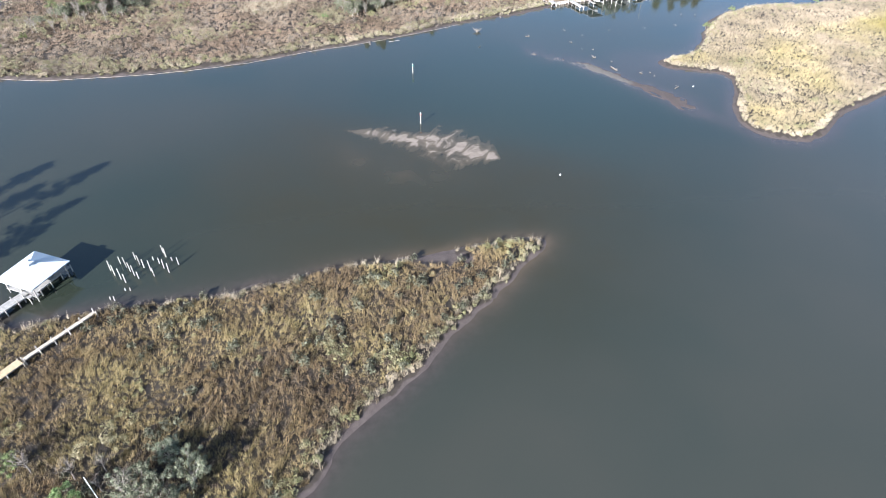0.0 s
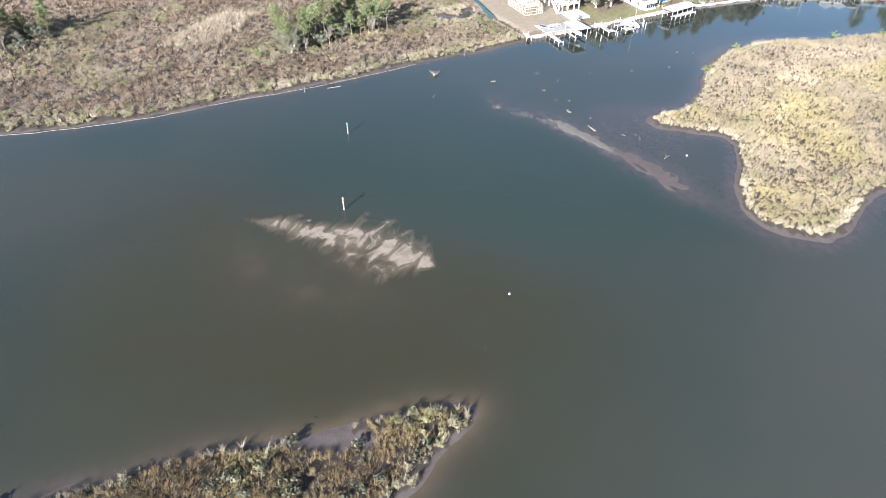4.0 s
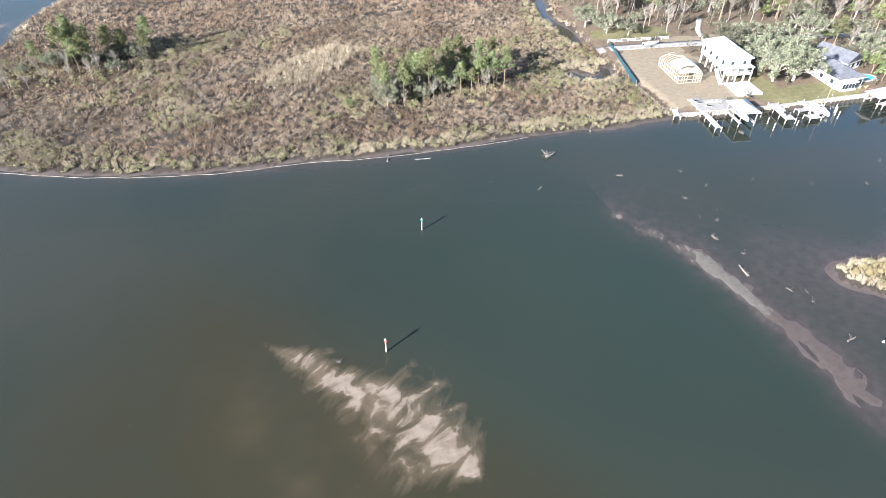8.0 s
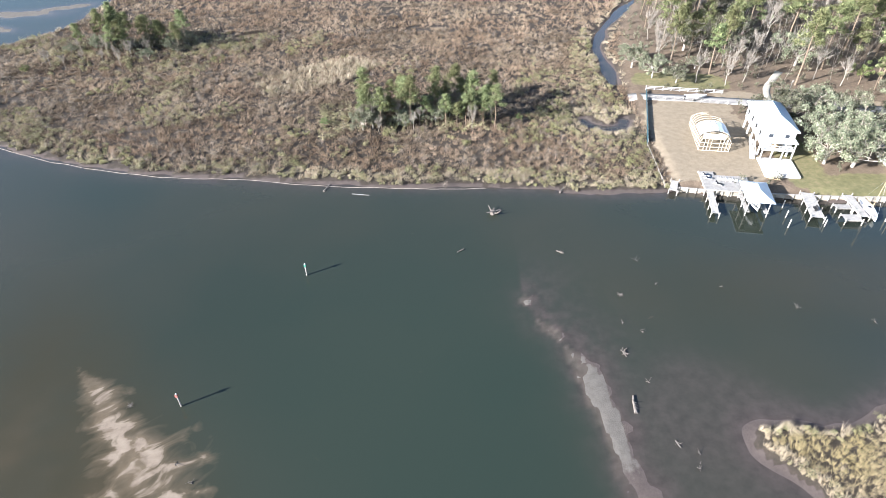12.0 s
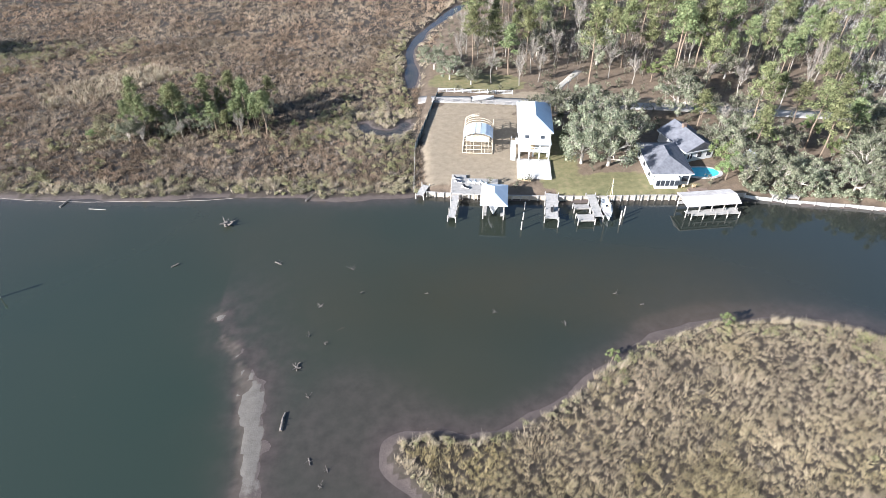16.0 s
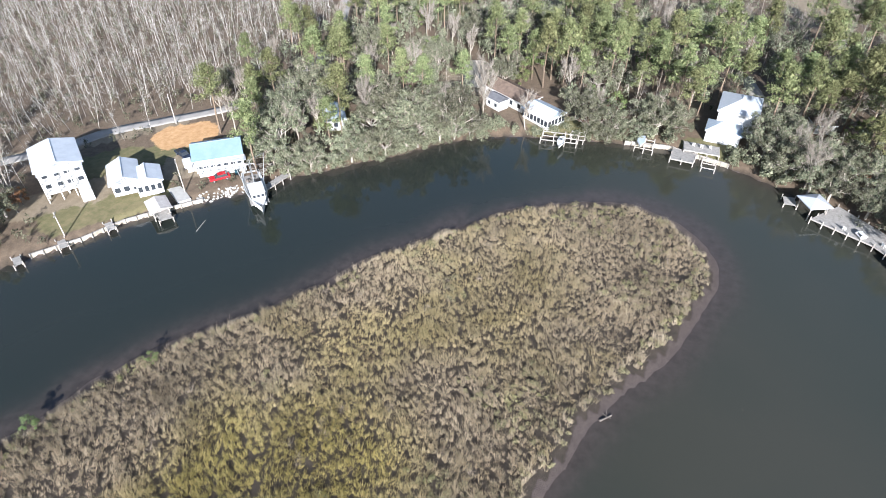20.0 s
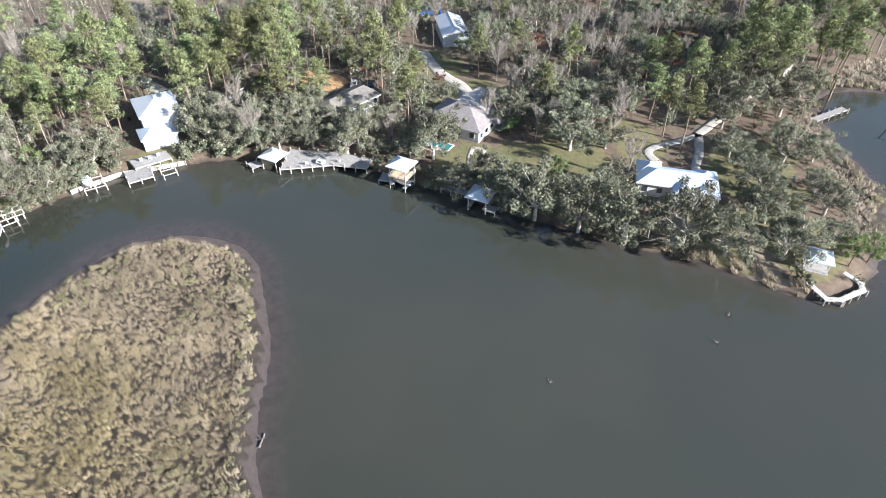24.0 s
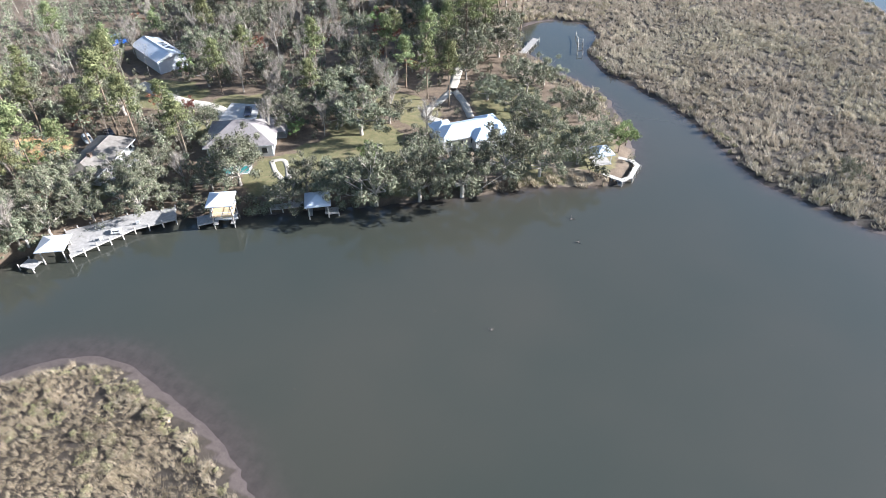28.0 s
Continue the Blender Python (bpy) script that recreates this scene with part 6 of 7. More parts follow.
def hull_mesh(length, beam, depth, flare=0.25, sheer=0.3, stern=0.75, wall=0.1):
    """An open boat hull, bow at +y, made of lofted frames, with an inner skin."""
    bm = bmesh.new()
    rows = []
    for inner in (0, 1):
        ring = []
        for k in range(9):
            s = k / 8
            half = beam / 2 * (stern + (1 - stern) * min(1, s / 0.4)) if s < 0.4 else beam / 2 * max(0.02, 1 - ((s - 0.4) / 0.6) ** 2.2)
            half = max(0.02, half - wall * inner)
            y = -length / 2 + s * length - (wall * inner if s > 0.9 else 0)
            top = depth * (1 + sheer * s**2)
            keel = (0.0 + 0.35 * depth * max(0, s - 0.6) ** 2 * 6) + (0.45 * depth if inner else 0)
            ring.append([bm.verts.new(v) for v in ((-half, y, top), (-half * (1 - flare), y, keel + 0.35 * (top - keel)), (0, y, keel), (half * (1 - flare), y, keel + 0.35 * (top - keel)), (half, y, top))])
        rows.append(ring)
    for ring in rows:
        for k in range(8):
            for j in range(4):
                bm.faces.new((ring[k][j], ring[k][j + 1], ring[k + 1][j + 1], ring[k + 1][j]))
    for k in range(8):
        for j in (0, 4):
            bm.faces.new((rows[0][k][j], rows[1][k][j], rows[1][k + 1][j], rows[0][k + 1][j]))
    for ring in (0, 1):
        bm.faces.new(rows[ring][0])
    bm.faces.new([rows[0][0][0], rows[0][0][4], rows[1][0][4], rows[1][0][0]])
    bmesh.ops.recalc_face_normals(bm, faces=bm.faces)
    return bm


def skiff(name, label, x, y, turn, z, length=5.5, beam=2.1, console=True, cover=None):
    s = thing(name, label, "boat", x, y, turn, z, "small boats")
    part("hull", hull_mesh(length, beam, 0.75), M_BOAT, s)
    if cover:
        bm = bmesh.new()
        solid(bm, [(-beam * 0.45, -length / 2), (beam * 0.45, -length / 2), (beam * 0.45, length * 0.1), (0.1, length * 0.42), (-0.1, length * 0.42), (-beam * 0.45, length * 0.1)], 0.7, 0.95)
        part("cover", bm, cover, s)
    elif console:
        part("console", one_box(0, -0.2, 0.35, 0.8, 0.7, 0.95, bevel=0.06), M_BOAT, s)
        part("windscreen", one_box(0, 0.15, 1.3, 0.7, 0.05, 0.4), M_PANE, s)
        part("seat", one_box(0, -1.1, 0.35, 0.9, 0.5, 0.5, bevel=0.05), M_TRIM, s)
    m = part("outboard_motor", one_box(0, -length / 2 - 0.25, 0.35, 0.42, 0.5, 0.75, bevel=0.08), M_DARK, s)
    part("motor_leg", one_box(0, -length / 2 - 0.3, -0.4, 0.14, 0.25, 0.75), M_DARK, m)
    return s


# lot waterfront
_d = platform("waterfront_deck", "broad weathered deck with loungers at the bare lot", [(35.2, 112.0), (36.2, 119.6), (39.4, 119.2), (39.2, 117.8), (46.4, 116.8), (45.6, 110.6)], 1.75, 2.4, tall=0.0)
dock("finger_dock", "narrow weathered dock on piles", (36.4, 112.4), (34.6, 103.6), 1.5, 1.3, group="finger docks")
dock("small_landing", "small wooden landing by the reeds", (29.8, 116.5), (28.2, 112.6), 1.6, 1.2, group="finger docks")
boathouse("lot_boathouse", "boathouse with a pale blue-grey hipped metal roof", 44.2, 107.2, -10, 4.8, 7.2, 4.0, 1.3, M_ROOF_BLUEGREY)
skiff("motorboat", "white motorboat hanging in the boathouse", 44.0, 106.4, 170, 1.3, 6.0, 2.2)
for _x, _y, _hh in ((51, 107, 1.8), (50, 103.2, 1.8), (49, 99.8, 2.0), (56.9, 100, 1.6), (70.8, 101.4, 2.4), (72.0, 102.8, 2.4), (70.2, 99.8, 2.2)):
    _p = thing("mooring_pile", "grey wooden mooring pile standing in the water", "pile", _x, _y, 0, 0.0, "mooring piles")
    part("shaft", one_tube((0, 0, -2.2), (0.08, 0.05, _hh), 0.15, 0.13), M_PILE, _p)
    part("cap", one_tube((0.08, 0.05, _hh), (0.08, 0.05, _hh + 0.12), 0.15, 0.03), M_TRIM, _p)
dock("slip_dock", "weathered dock with a bench on piles", (57.8, 110.6), (55.8, 101.4), 2.7, 1.35, group="finger docks")
_b = thing("dock_bench", "dark bench on the dock", "bench", 56.4, 104.2, -12, 1.35)
part("seat", one_box(0, 0, 0.38, 0.6, 1.5, 0.08), M_DARK, _b)
part("backrest", one_box(0.3, 0, 0.45, 0.08, 1.5, 0.5), M_DARK, _b)
for _s in (-0.6, 0.6):
    part("leg", one_box(0, _s, 0, 0.5, 0.08, 0.38), M_DARK, _b)
dock("sailboat_dock", "weathered dock beside the sailing boat", (66.4, 109.6), (66.0, 101.4), 1.9, 1.3, group="finger docks")
dock("side_dock", "low side dock on piles", (61.6, 105.6), (65.0, 105.4), 1.5, 1.15, group="finger docks")
dock("side_dock", "low side dock on piles", (61.4, 101.6), (65.0, 101.4), 2.2, 1.15, group="finger docks")

_s = thing("sailing_boat", "white sailing boat with a bare mast", "boat", 68.7, 104.6, 172, 0.0)
part("hull", hull_mesh(7.6, 2.5, 1.0, 0.3, 0.25, 0.6), M_BOAT, _s)
_bm = bmesh.new()
solid(_bm, [(-0.9, -1.2), (0.9, -1.2), (0.7, 1.4), (-0.7, 1.4)], 0.8, 1.45)
part("cabin", _bm, M_BOAT, _s)
part("deck", one_box(0, 2.3, 0.98, 1.1, 1.6, 0.06), M_DECK, _s)
part("hatch", one_box(0, -0.2, 1.45, 0.6, 0.7, 0.08), M_NAVY, _s)
part("mast", one_tube((0, 0.7, 0.8), (0, 0.7, 9.2), 0.08, 0.05), M_LUMBER, _s)
part("boom", one_tube((0, 0.6, 2.2), (0, -2.8, 2.3), 0.06, 0.05), M_LUMBER, _s)
for _y, _z in ((3.7, 1.25), (-3.7, 1.05)):
    part("stay", one_tube((0, _y, _z), (0, 0.7, 9.1), 0.015, sides=3), M_STEEL, _s)

boathouse("covered_slip", "long covered slip with a rust-streaked metal roof", 90.6, 103.6, -88, 4.6, 11.4, 3.1, 0.7, M_ROOF_RUST, kind="gable", rows=5, over=0.4)
dock("slip_walk", "weathered walk beside the covered slip", (86, 101.0), (96.6, 101.0), 1.2, 1.2)
slab("thatched_shelter", [(87.2, 107.4), (91.6, 107.2), (91.4, 104.9), (87.4, 105.2)], 3.05, 3.25, M_ROOF_BROWN, "rusty brown lean-to roof", "roof", kind="")


def bulkhead(name, label, line, top=1.15, gap=1.9, cap=True, material=None):
    """A timber retaining wall: panels, front piles and a cap."""
    b = thing(name, label, "bulkhead", line[0][0], line[0][1], 0, 0.0)
    b["kind"] = "structure"
    x0, y0 = line[0]
    p = np.array(line) - [x0, y0]
    seg = np.r_[0, np.cumsum(np.linalg.norm(np.diff(p, axis=0), axis=1))]
    n = int(seg[-1] / gap)
    at = [(np.interp(k * seg[-1] / n, seg, p[:, 0]), np.interp(k * seg[-1] / n, seg, p[:, 1])) for k in range(n + 1)]
    for (ax, ay), (bx, by) in zip(at, at[1:]):
        run, tn = math.hypot(bx - ax, by - ay), math.degrees(math.atan2(by - ay, bx - ax))
        part("panel", one_box((ax + bx) / 2, (ay + by) / 2, -1.2, run - 0.03, 0.14, 1.2 + top, tn), material or M_BULK, b)
        if cap:
            part("cap", one_box((ax + bx) / 2, (ay + by) / 2, top, run - 0.02, 0.34, 0.08, tn), M_PILE, b)
    for k, (x, y) in enumerate(at):
        t = p[-1] - p[0]
        t = t / np.linalg.norm(t)
        part("pile", one_tube((x + t[1] * 0.25, y - t[0] * 0.25, -1.4), (x + t[1] * 0.25, y - t[0] * 0.25, top + 0.25), 0.13), M_PILE, b)
    return b


bulkhead("lot_bulkhead", "weathered timber bulkhead along the bare lot", offset(E_SHORE[0:4], 0.7))
bulkhead("garden_bulkhead", "grey timber bulkhead along the garden lawn", offset(E_SHORE[3:7], 0.7), 1.25, 1.5)
bulkhead("concrete_seawall", "pale concrete seawall under the trees", offset(E_SHORE[6:10], 0.7), 0.85, 3.0, cap=False, material=M_CONCRETE)
bulkhead("lawn_bulkhead", "low timber bulkhead along the lawn", offset(E_SHORE[10:15], 0.6), 0.95, 2.2)
bulkhead("deck_bulkhead", "low timber bulkhead below the white house", offset(E_SHORE[24:27], 0.5), 1.1, 1.6)


def rail_fence(name, label, line, h=1.2, gap=2.2, rails=3, material=None):
    f = thing(name, label, "fence", line[0][0], line[0][1], 0)
    z0 = float(ground_z(*line[0]))
    for (ax, ay), (bx, by) in zip(line, line[1:]):
        n = max(1, int(math.hypot(bx - ax, by - ay) / gap))
        for k in range(n + 1):
            x, y = ax + (bx - ax) * k / n, ay + (by - ay) * k / n
            part("post", one_box(x - line[0][0], y - line[0][1], float(ground_z(x, y)) - z0 - 0.3, 0.14, 0.14, h + 0.35), material or M_TRIM, f)
        for r in range(rails):
            z = h * (r + 1) / rails - 0.06
            part("rail", one_tube((ax - line[0][0], ay - line[0][1], z), (bx - line[0][0], by - line[0][1], z), 0.06, sides=4), material or M_TRIM, f)
    return f


rail_fence("white_rail_fence", "white three-rail fence along the lane", [(36, 164), (57, 160.5)])
rail_fence("wooden_rail_fence", "weathered rail fence at the back of the lot", [(35, 158), (56, 153.6)], material=M_DECK)
rail_fence("waterside_fence", "old post fence at the marsh edge", [(27, 115), (28, 133)], 1.0, 3.0, 1, M_PILE)
_f = thing("silt_fence", "dark teal fabric fence along the marsh", "fence", 28.2, 133.8, 0)
_n = 16
for _k in range(_n):
    _x0, _y0, _x1, _y1 = 7.6 * _k / _n, 29 * _k / _n, 7.6 * (_k + 1) / _n, 29 * (_k + 1) / _n
    part("panel", one_box((_x0 + _x1) / 2, (_y0 + _y1) / 2, -0.3, math.hypot(_x1 - _x0, _y1 - _y0), 0.06, 2.1 + random.uniform(-0.06, 0.06), math.degrees(math.atan2(29, 7.6))), M_SILT, _f)
    part("stake", one_box(_x0 + 0.1, _y0, -0.4, 0.1, 0.1, 2.35), M_PILE, _f)
skiff("trailer_boat", "white boat under cover on its trailer", 48.2, 157.2, -83, 1.75, 6.2, 2.2, cover=M_BOAT)
_t = thing("boat_trailer", "grey steel boat trailer", "trailer", 48.2, 157.2, -83)
for _s in (-0.7, 0.7):
    part("beam", one_box(_s, 0, 0.3, 0.12, 5.6, 0.14), M_STEEL, _t)
    part("wheel", one_tube((_s * 1.35, -0.8, 0.3), (_s * 1.6, -0.8, 0.3), 0.3, sides=12), M_DARK, _t)
part("axle", one_box(0, -0.8, 0.24, 2.0, 0.12, 0.12), M_STEEL, _t)


def car(name, label, x, y, turn, paint, pickup=False):
    c = thing(name, label, "car", x, y, turn, None, "parked vehicles")
    L, W = (5.6, 1.95) if pickup else (4.7, 1.82)
    bm = bmesh.new()
    box(bm, 0, 0, 0.38, W, L, 0.55, bevel=0.12)
    part("body", bm, paint, c)
    bm = bmesh.new()
    y0, y1, y2, y3 = ((-0.4, -0.1, 0.9, 1.5) if pickup else (-1.9, -1.4, 0.3, 1.1))
    a, b = W / 2 - 0.1, W / 2 - 0.28
    v = [bm.verts.new(p) for p in ((-a, y0, 0.9), (a, y0, 0.9), (a, y3, 0.9), (-a, y3, 0.9), (-b, y1, 1.5), (b, y1, 1.5), (b, y2, 1.5), (-b, y2, 1.5))]
    for f in ((0, 1, 5, 4), (1, 2, 6, 5), (2, 3, 7, 6), (3, 0, 4, 7), (4, 5, 6, 7)):
        bm.faces.new([v[i] for i in f])
    cab = part("windows", bm, M_PANE, c)
    part("roof", one_box(0, (y1 + y2) / 2, 1.5, 2 * b + 0.06, y2 - y1 + 0.1, 0.06, bevel=0.02), paint, c)
    if pickup:
        part("bed", one_box(0, -1.7, 0.90, W - 0.25, 1.9, 0.06), M_DARK, c)
    for sx in (-1, 1):
        for sy in (-1, 1):
            w = part("wheel", one_tube((sx * (W / 2 - 0.2), sy * L * 0.31, 0.33), (sx * (W / 2 + 0.02), sy * L * 0.31, 0.33), 0.33, sides=14), M_DARK, c)
            part("rim", one_tube((sx * (W / 2 + 0.02), sy * L * 0.31, 0.33), (sx * (W / 2 + 0.04), sy * L * 0.31, 0.33), 0.2, sides=10), M_STEEL, w)
        part("headlight", one_box(sx * 0.65, L / 2 - 0.01, 0.62, 0.3, 0.06, 0.16), M_TRIM, c)
    return c


car("red_car", "red saloon car parked before the blue-roofed house", 180.2, 76.6, 52, M_RED)
car("dark_pickup", "dark blue pickup beside the blue-roofed house", 184.6, 91.2, 160, M_NAVY, True)
car("dark_car", "dark car parked on the drive", 222.0, -108.6, 30, M_NAVY)
car("white_pickup", "white pickup under the trees", 197.5, 71.5, 20, M_BOAT, True)
car("silver_car", "pale car parked behind the ranch house", 250.2, -82.0, 60, M_BOAT)
car("dark_van", "dark pickup parked behind the ranch house", 247.0, -86.0, 60, M_NAVY, True)
for _x, _y, _m, _lab in ((181.4, 87.0, M_BOAT, "white trailer box beside the house"), (180.6, 85.2, M_BOAT, "white storage box beside the house")):
    _b = thing("storage_box", _lab, "box", _x, _y, -40)
    part("body", one_box(0, 0, 0, 1.8, 2.4, 1.5, bevel=0.08), _m, _b)
    part("lid", one_box(0, 0, 1.5, 1.9, 2.5, 0.12, bevel=0.03), M_TRIM, _b)
for _x, _y, _c in ((183.6, 74.4, M_SILT), (184.9, 73.5, M_TRIM)):
    _b = thing("rubbish_bin", "wheeled bin beside the red car", "bin", _x, _y, 20)
    part("body", one_box(0, 0, 0, 0.7, 0.8, 1.0, bevel=0.06), _c, _b)
    part("lid", one_box(0, 0, 1.0, 0.76, 0.86, 0.1, bevel=0.03), _c, _b)

# shrimp boat at the bank
_s = thing("shrimp_boat", "white wooden shrimp boat with masts and outriggers", "boat", 179.6, 66.0, 137, 0.0)
part("hull", hull_mesh(17, 4.8, 1.7, 0.25, 0.5, 0.85, 0.15), M_BOAT, _s)
part("deck", one_box(0, -1.0, 1.2, 4.0, 12.5, 0.1), M_DECK, _s)
_c = part("wheelhouse", one_box(0, 2.4, 1.3, 2.9, 4.2, 2.3, bevel=0.08), M_BOAT, _s)
part("wheelhouse_roof", one_box(0, 2.4, 3.6, 3.3, 4.7, 0.14, bevel=0.04), M_TRIM, _s)
for _x in (-0.9, 0, 0.9):
    part("window", one_box(_x, 4.53, 2.6, 0.6, 0.06, 0.6), M_PANE, _c)
part("foredeck", one_box(0, 5.6, 1.75, 2.6, 2.2, 0.12), M_BOAT, _s)
part("mast", one_tube((0, -0.2, 1.2), (0, -0.2, 9.5), 0.12, 0.07), M_STEEL, _s)
for _x in (-1, 1):
    part("outrigger", one_tube((_x * 1.8, -0.2, 1.5), (_x * 3.4, -2.6, 9.0), 0.09, 0.06), M_STEEL, _s)
    part("gallows_post", one_tube((_x * 1.7, -6.6, 1.2), (_x * 1.2, -6.6, 4.6), 0.09), M_STEEL, _s)
    part("stay", one_tube((_x * 3.4, -2.6, 9.0), (0, -0.2, 9.3), 0.03, sides=3), M_STEEL, _s)
part("gallows_beam", one_tube((-1.2, -6.6, 4.6), (1.2, -6.6, 4.6), 0.09), M_STEEL, _s)
part("boom", one_tube((0, -0.4, 3.0), (0, -6.6, 5.2), 0.08), M_STEEL, _s)
part("winch", one_tube((-0.7, -1.4, 1.6), (0.7, -1.4, 1.6), 0.35, sides=10), M_DARK, _s)
for _x, _y in ((-1.2, -4.2), (0.9, -4.8), (-0.2, -5.6)):
    part("net_pile", one_box(_x, _y, 1.3, 1.0, 0.9, 0.5, bevel=0.15), M_DRIFT, _s)
dock("boat_dock", "weathered dock behind the shrimp boat", (188.4, 64.0), (181.0, 65.0), 1.8, 1.3)
for _x, _y, _tn in ((186.6, 69.6, 30), (188.2, 72.0, 50), (189.6, 69.4, 10), (187.2, 74.2, 80)):
    _b = thing("junk_heap", "heap of old timber, nets and crates by the boat", "junk", _x, _y, _tn)
    for _k in range(7):
        part("plank", one_box(random.uniform(-0.9, 0.9), random.uniform(-0.9, 0.9), 0.02 + 0.13 * _k, random.uniform(1.2, 2.6), 0.25, 0.12, random.uniform(0, 180)), M_DRIFT if _k % 2 else M_PILE, _b)

# lawn waterfront: sheds and small docks
_b = boathouse("rusty_boat_shed", "low boat shed with a rust-streaked roof", 165.4, 80.6, -32, 3.6, 4.4, 2.5, 0.6, M_ROOF_RUST, kind="gable", rows=3)
dock("shed_dock", "small weathered dock at the boat shed", (166.8, 81.8), (163.4, 77.0), 2.6, 1.1)
dock("lawn_dock", "small low dock at the lawn", (157.6, 87.6), (156.2, 84.8), 1.5, 1.0, group="lawn docks")
dock("lawn_dock", "small low dock at the lawn", (149.4, 91.8), (148.0, 89.0), 1.5, 1.0, group="lawn docks")
dock("lawn_dock", "small low dock at the lawn", (142.0, 95.2), (140.6, 92.6), 1.4, 1.0, group="lawn docks")
_l = thing("boat_lift", "white pile boat lift by the lawn", "boat lift", 135.4, 97.6, -30, 0.0)
for _x in (-1.6, 1.6):
    for _y in (-2.0, 2.0):
        part("pile", one_tube((_x, _y, -1.6), (_x, _y, 2.4), 0.12), M_PILE, _l)
    part("beam", one_box(_x, 0, 2.0, 0.16, 4.6, 0.24), M_TRIM, _l)
part("cross_beam", one_box(0, -1.8, 1.6, 3.4, 0.16, 0.22), M_TRIM, _l)
dock("lift_dock", "dock beside the boat lift", (132.4, 100.4), (131.2, 96.4), 2.0, 1.1)
dock("tree_dock", "low dock under the trees", (112.4, 106.0), (106.8, 106.8), 2.2, 1.1)


def utility_pole(x, y, h=8.5, turn=0.0):
    p = thing("utility_pole", "weathered wooden utility pole with a crossarm", "pole", x, y, turn, None, "utility poles")
    part("shaft", one_tube((0, 0, -0.6), (0, 0, h), 0.15, 0.1), M_PILE, p)
    part("crossarm", one_box(0, 0, h - 0.7, 1.8, 0.12, 0.14), M_PILE, p)
    for s in (-0.8, 0, 0.8):
        part("insulator", one_tube((s, 0, h - 0.56), (s, 0, h - 0.38), 0.05), M_STEEL, p)


for _x, _y in ((173, 80.5), (196.5, 104.5), (210.5, 95.0), (70, 150.5), (152, 132), (150.5, 91.6), (128, 145)):
    utility_pole(_x, _y, 8.5 if _x != 150.5 else 6, 40)


# lifts and docks of the eastern bank
def pile_rows(name, label, x, y, turn, nx, ny, dx, dy, h, beams=True, leave=()):
    g = thing(name, label, "boat lift", x, y, turn, 0.0)
    for i in range(nx):
        for j in range(ny):
            if (i, j) in leave:
                continue
            px, py = (i - (nx - 1) / 2) * dx + random.uniform(-0.2, 0.2), (j - (ny - 1) / 2) * dy + random.uniform(-0.2, 0.2)
            part("pile", one_tube((px, py, -1.8), (px + random.uniform(-0.1, 0.1), py, h * random.uniform(0.75, 1.15)), 0.14, 0.12), M_PILE, g)
        if beams:
            part("beam", one_box((i - (nx - 1) / 2) * dx, 0, h * 0.62, 0.16, (ny - 1) * dy, 0.2), M_PILE, g)
    return g


pile_rows("east_boat_lift", "rows of grey piles with beams for a boat lift", 231.2, 10.6, 10, 3, 4, 2.2, 3.0, 1.9)
pile_rows("east_dock_frame", "bare dock frame of grey piles", 234.0, 6.6, 10, 3, 3, 2.0, 1.7, 1.7)
skiff("lifted_boat", "white boat resting in the pile lift", 228.6, 9.6, 95, 0.9, 5.6, 2.0)
skiff("second_lifted_boat", "white boat with a grey cover in its lift", 236.6, -8.8, 95, 1.2, 5.4, 2.0, cover=M_ROOF_BLUEGREY)
pile_rows("second_boat_lift", "four-pile boat lift with beams", 236.6, -9.8, 0, 3, 3, 2.4, 2.2, 1.9)
platform("sun_deck", "pale deck above the bulkhead with a rail", [(241.2, -18.6), (241.4, -27.0), (237.2, -27.4), (236.8, -19.2)], 1.9, 2.2)
platform("lower_dock", "low weathered dock with a boat slip", [(237.6, -16.6), (237.4, -22.4), (232.4, -22.0), (232.4, -16.6)], 1.2, 2.2, tall=0.5)
pile_rows("lower_dock_lift", "small lift frame beside the dock", 233.6, -25.4, 0, 3, 2, 2.2, 3.0, 1.6)
dock("low_jetty", "old low jetty beside the shelter", (226.8, -43.2), (223.6, -43.6), 2.4, 0.9)

# the long platform and its shelter
_d = platform("long_deck", "long grey deck bending along the bank", [(219.2, -47.4), (214.2, -58.8), (208.6, -64.6), (211.6, -68.0), (219.0, -62.0), (226.6, -53.0)], 1.35, 2.3, tall=0.55)
_b = boathouse("deck_shelter", "small shelter with a white hipped roof on the deck", 222.8, -47.6, -60, 4.2, 4.4, 3.3, 0.9, M_ROOF_WHITE, deck=False, rows=2)
_t = thing("picnic_table", "white picnic table on the deck", "table", 216.6, -56.6, 30, 1.35)
part("tabletop", one_box(0, 0, 0.7, 1.8, 0.8, 0.06), M_TRIM, _t)
for _s in (-0.75, 0.75):
    part("bench", one_box(0, _s, 0.42, 1.8, 0.3, 0.05), M_TRIM, _t)
    part("leg", one_box(_s, 0, 0, 0.1, 1.4, 0.7), M_TRIM, _t)
_b = boathouse("two_level_boathouse", "two-level boathouse with a white hipped roof", 199.4, -69.0, 28, 4.4, 4.4, 5.8, 1.4, M_ROOF_WHITE, storey=3.0, rows=2)
platform("boathouse_landing", "small grey landing beside the boathouse", [(203.4, -65.0), (205.4, -67.2), (202.4, -70.0), (200.6, -67.6)], 1.0, 2.2)
skiff("hanging_boat", "white boat hanging under the boathouse", 198.8, -68.6, -60, 1.2, 4.6, 1.8, console=False)
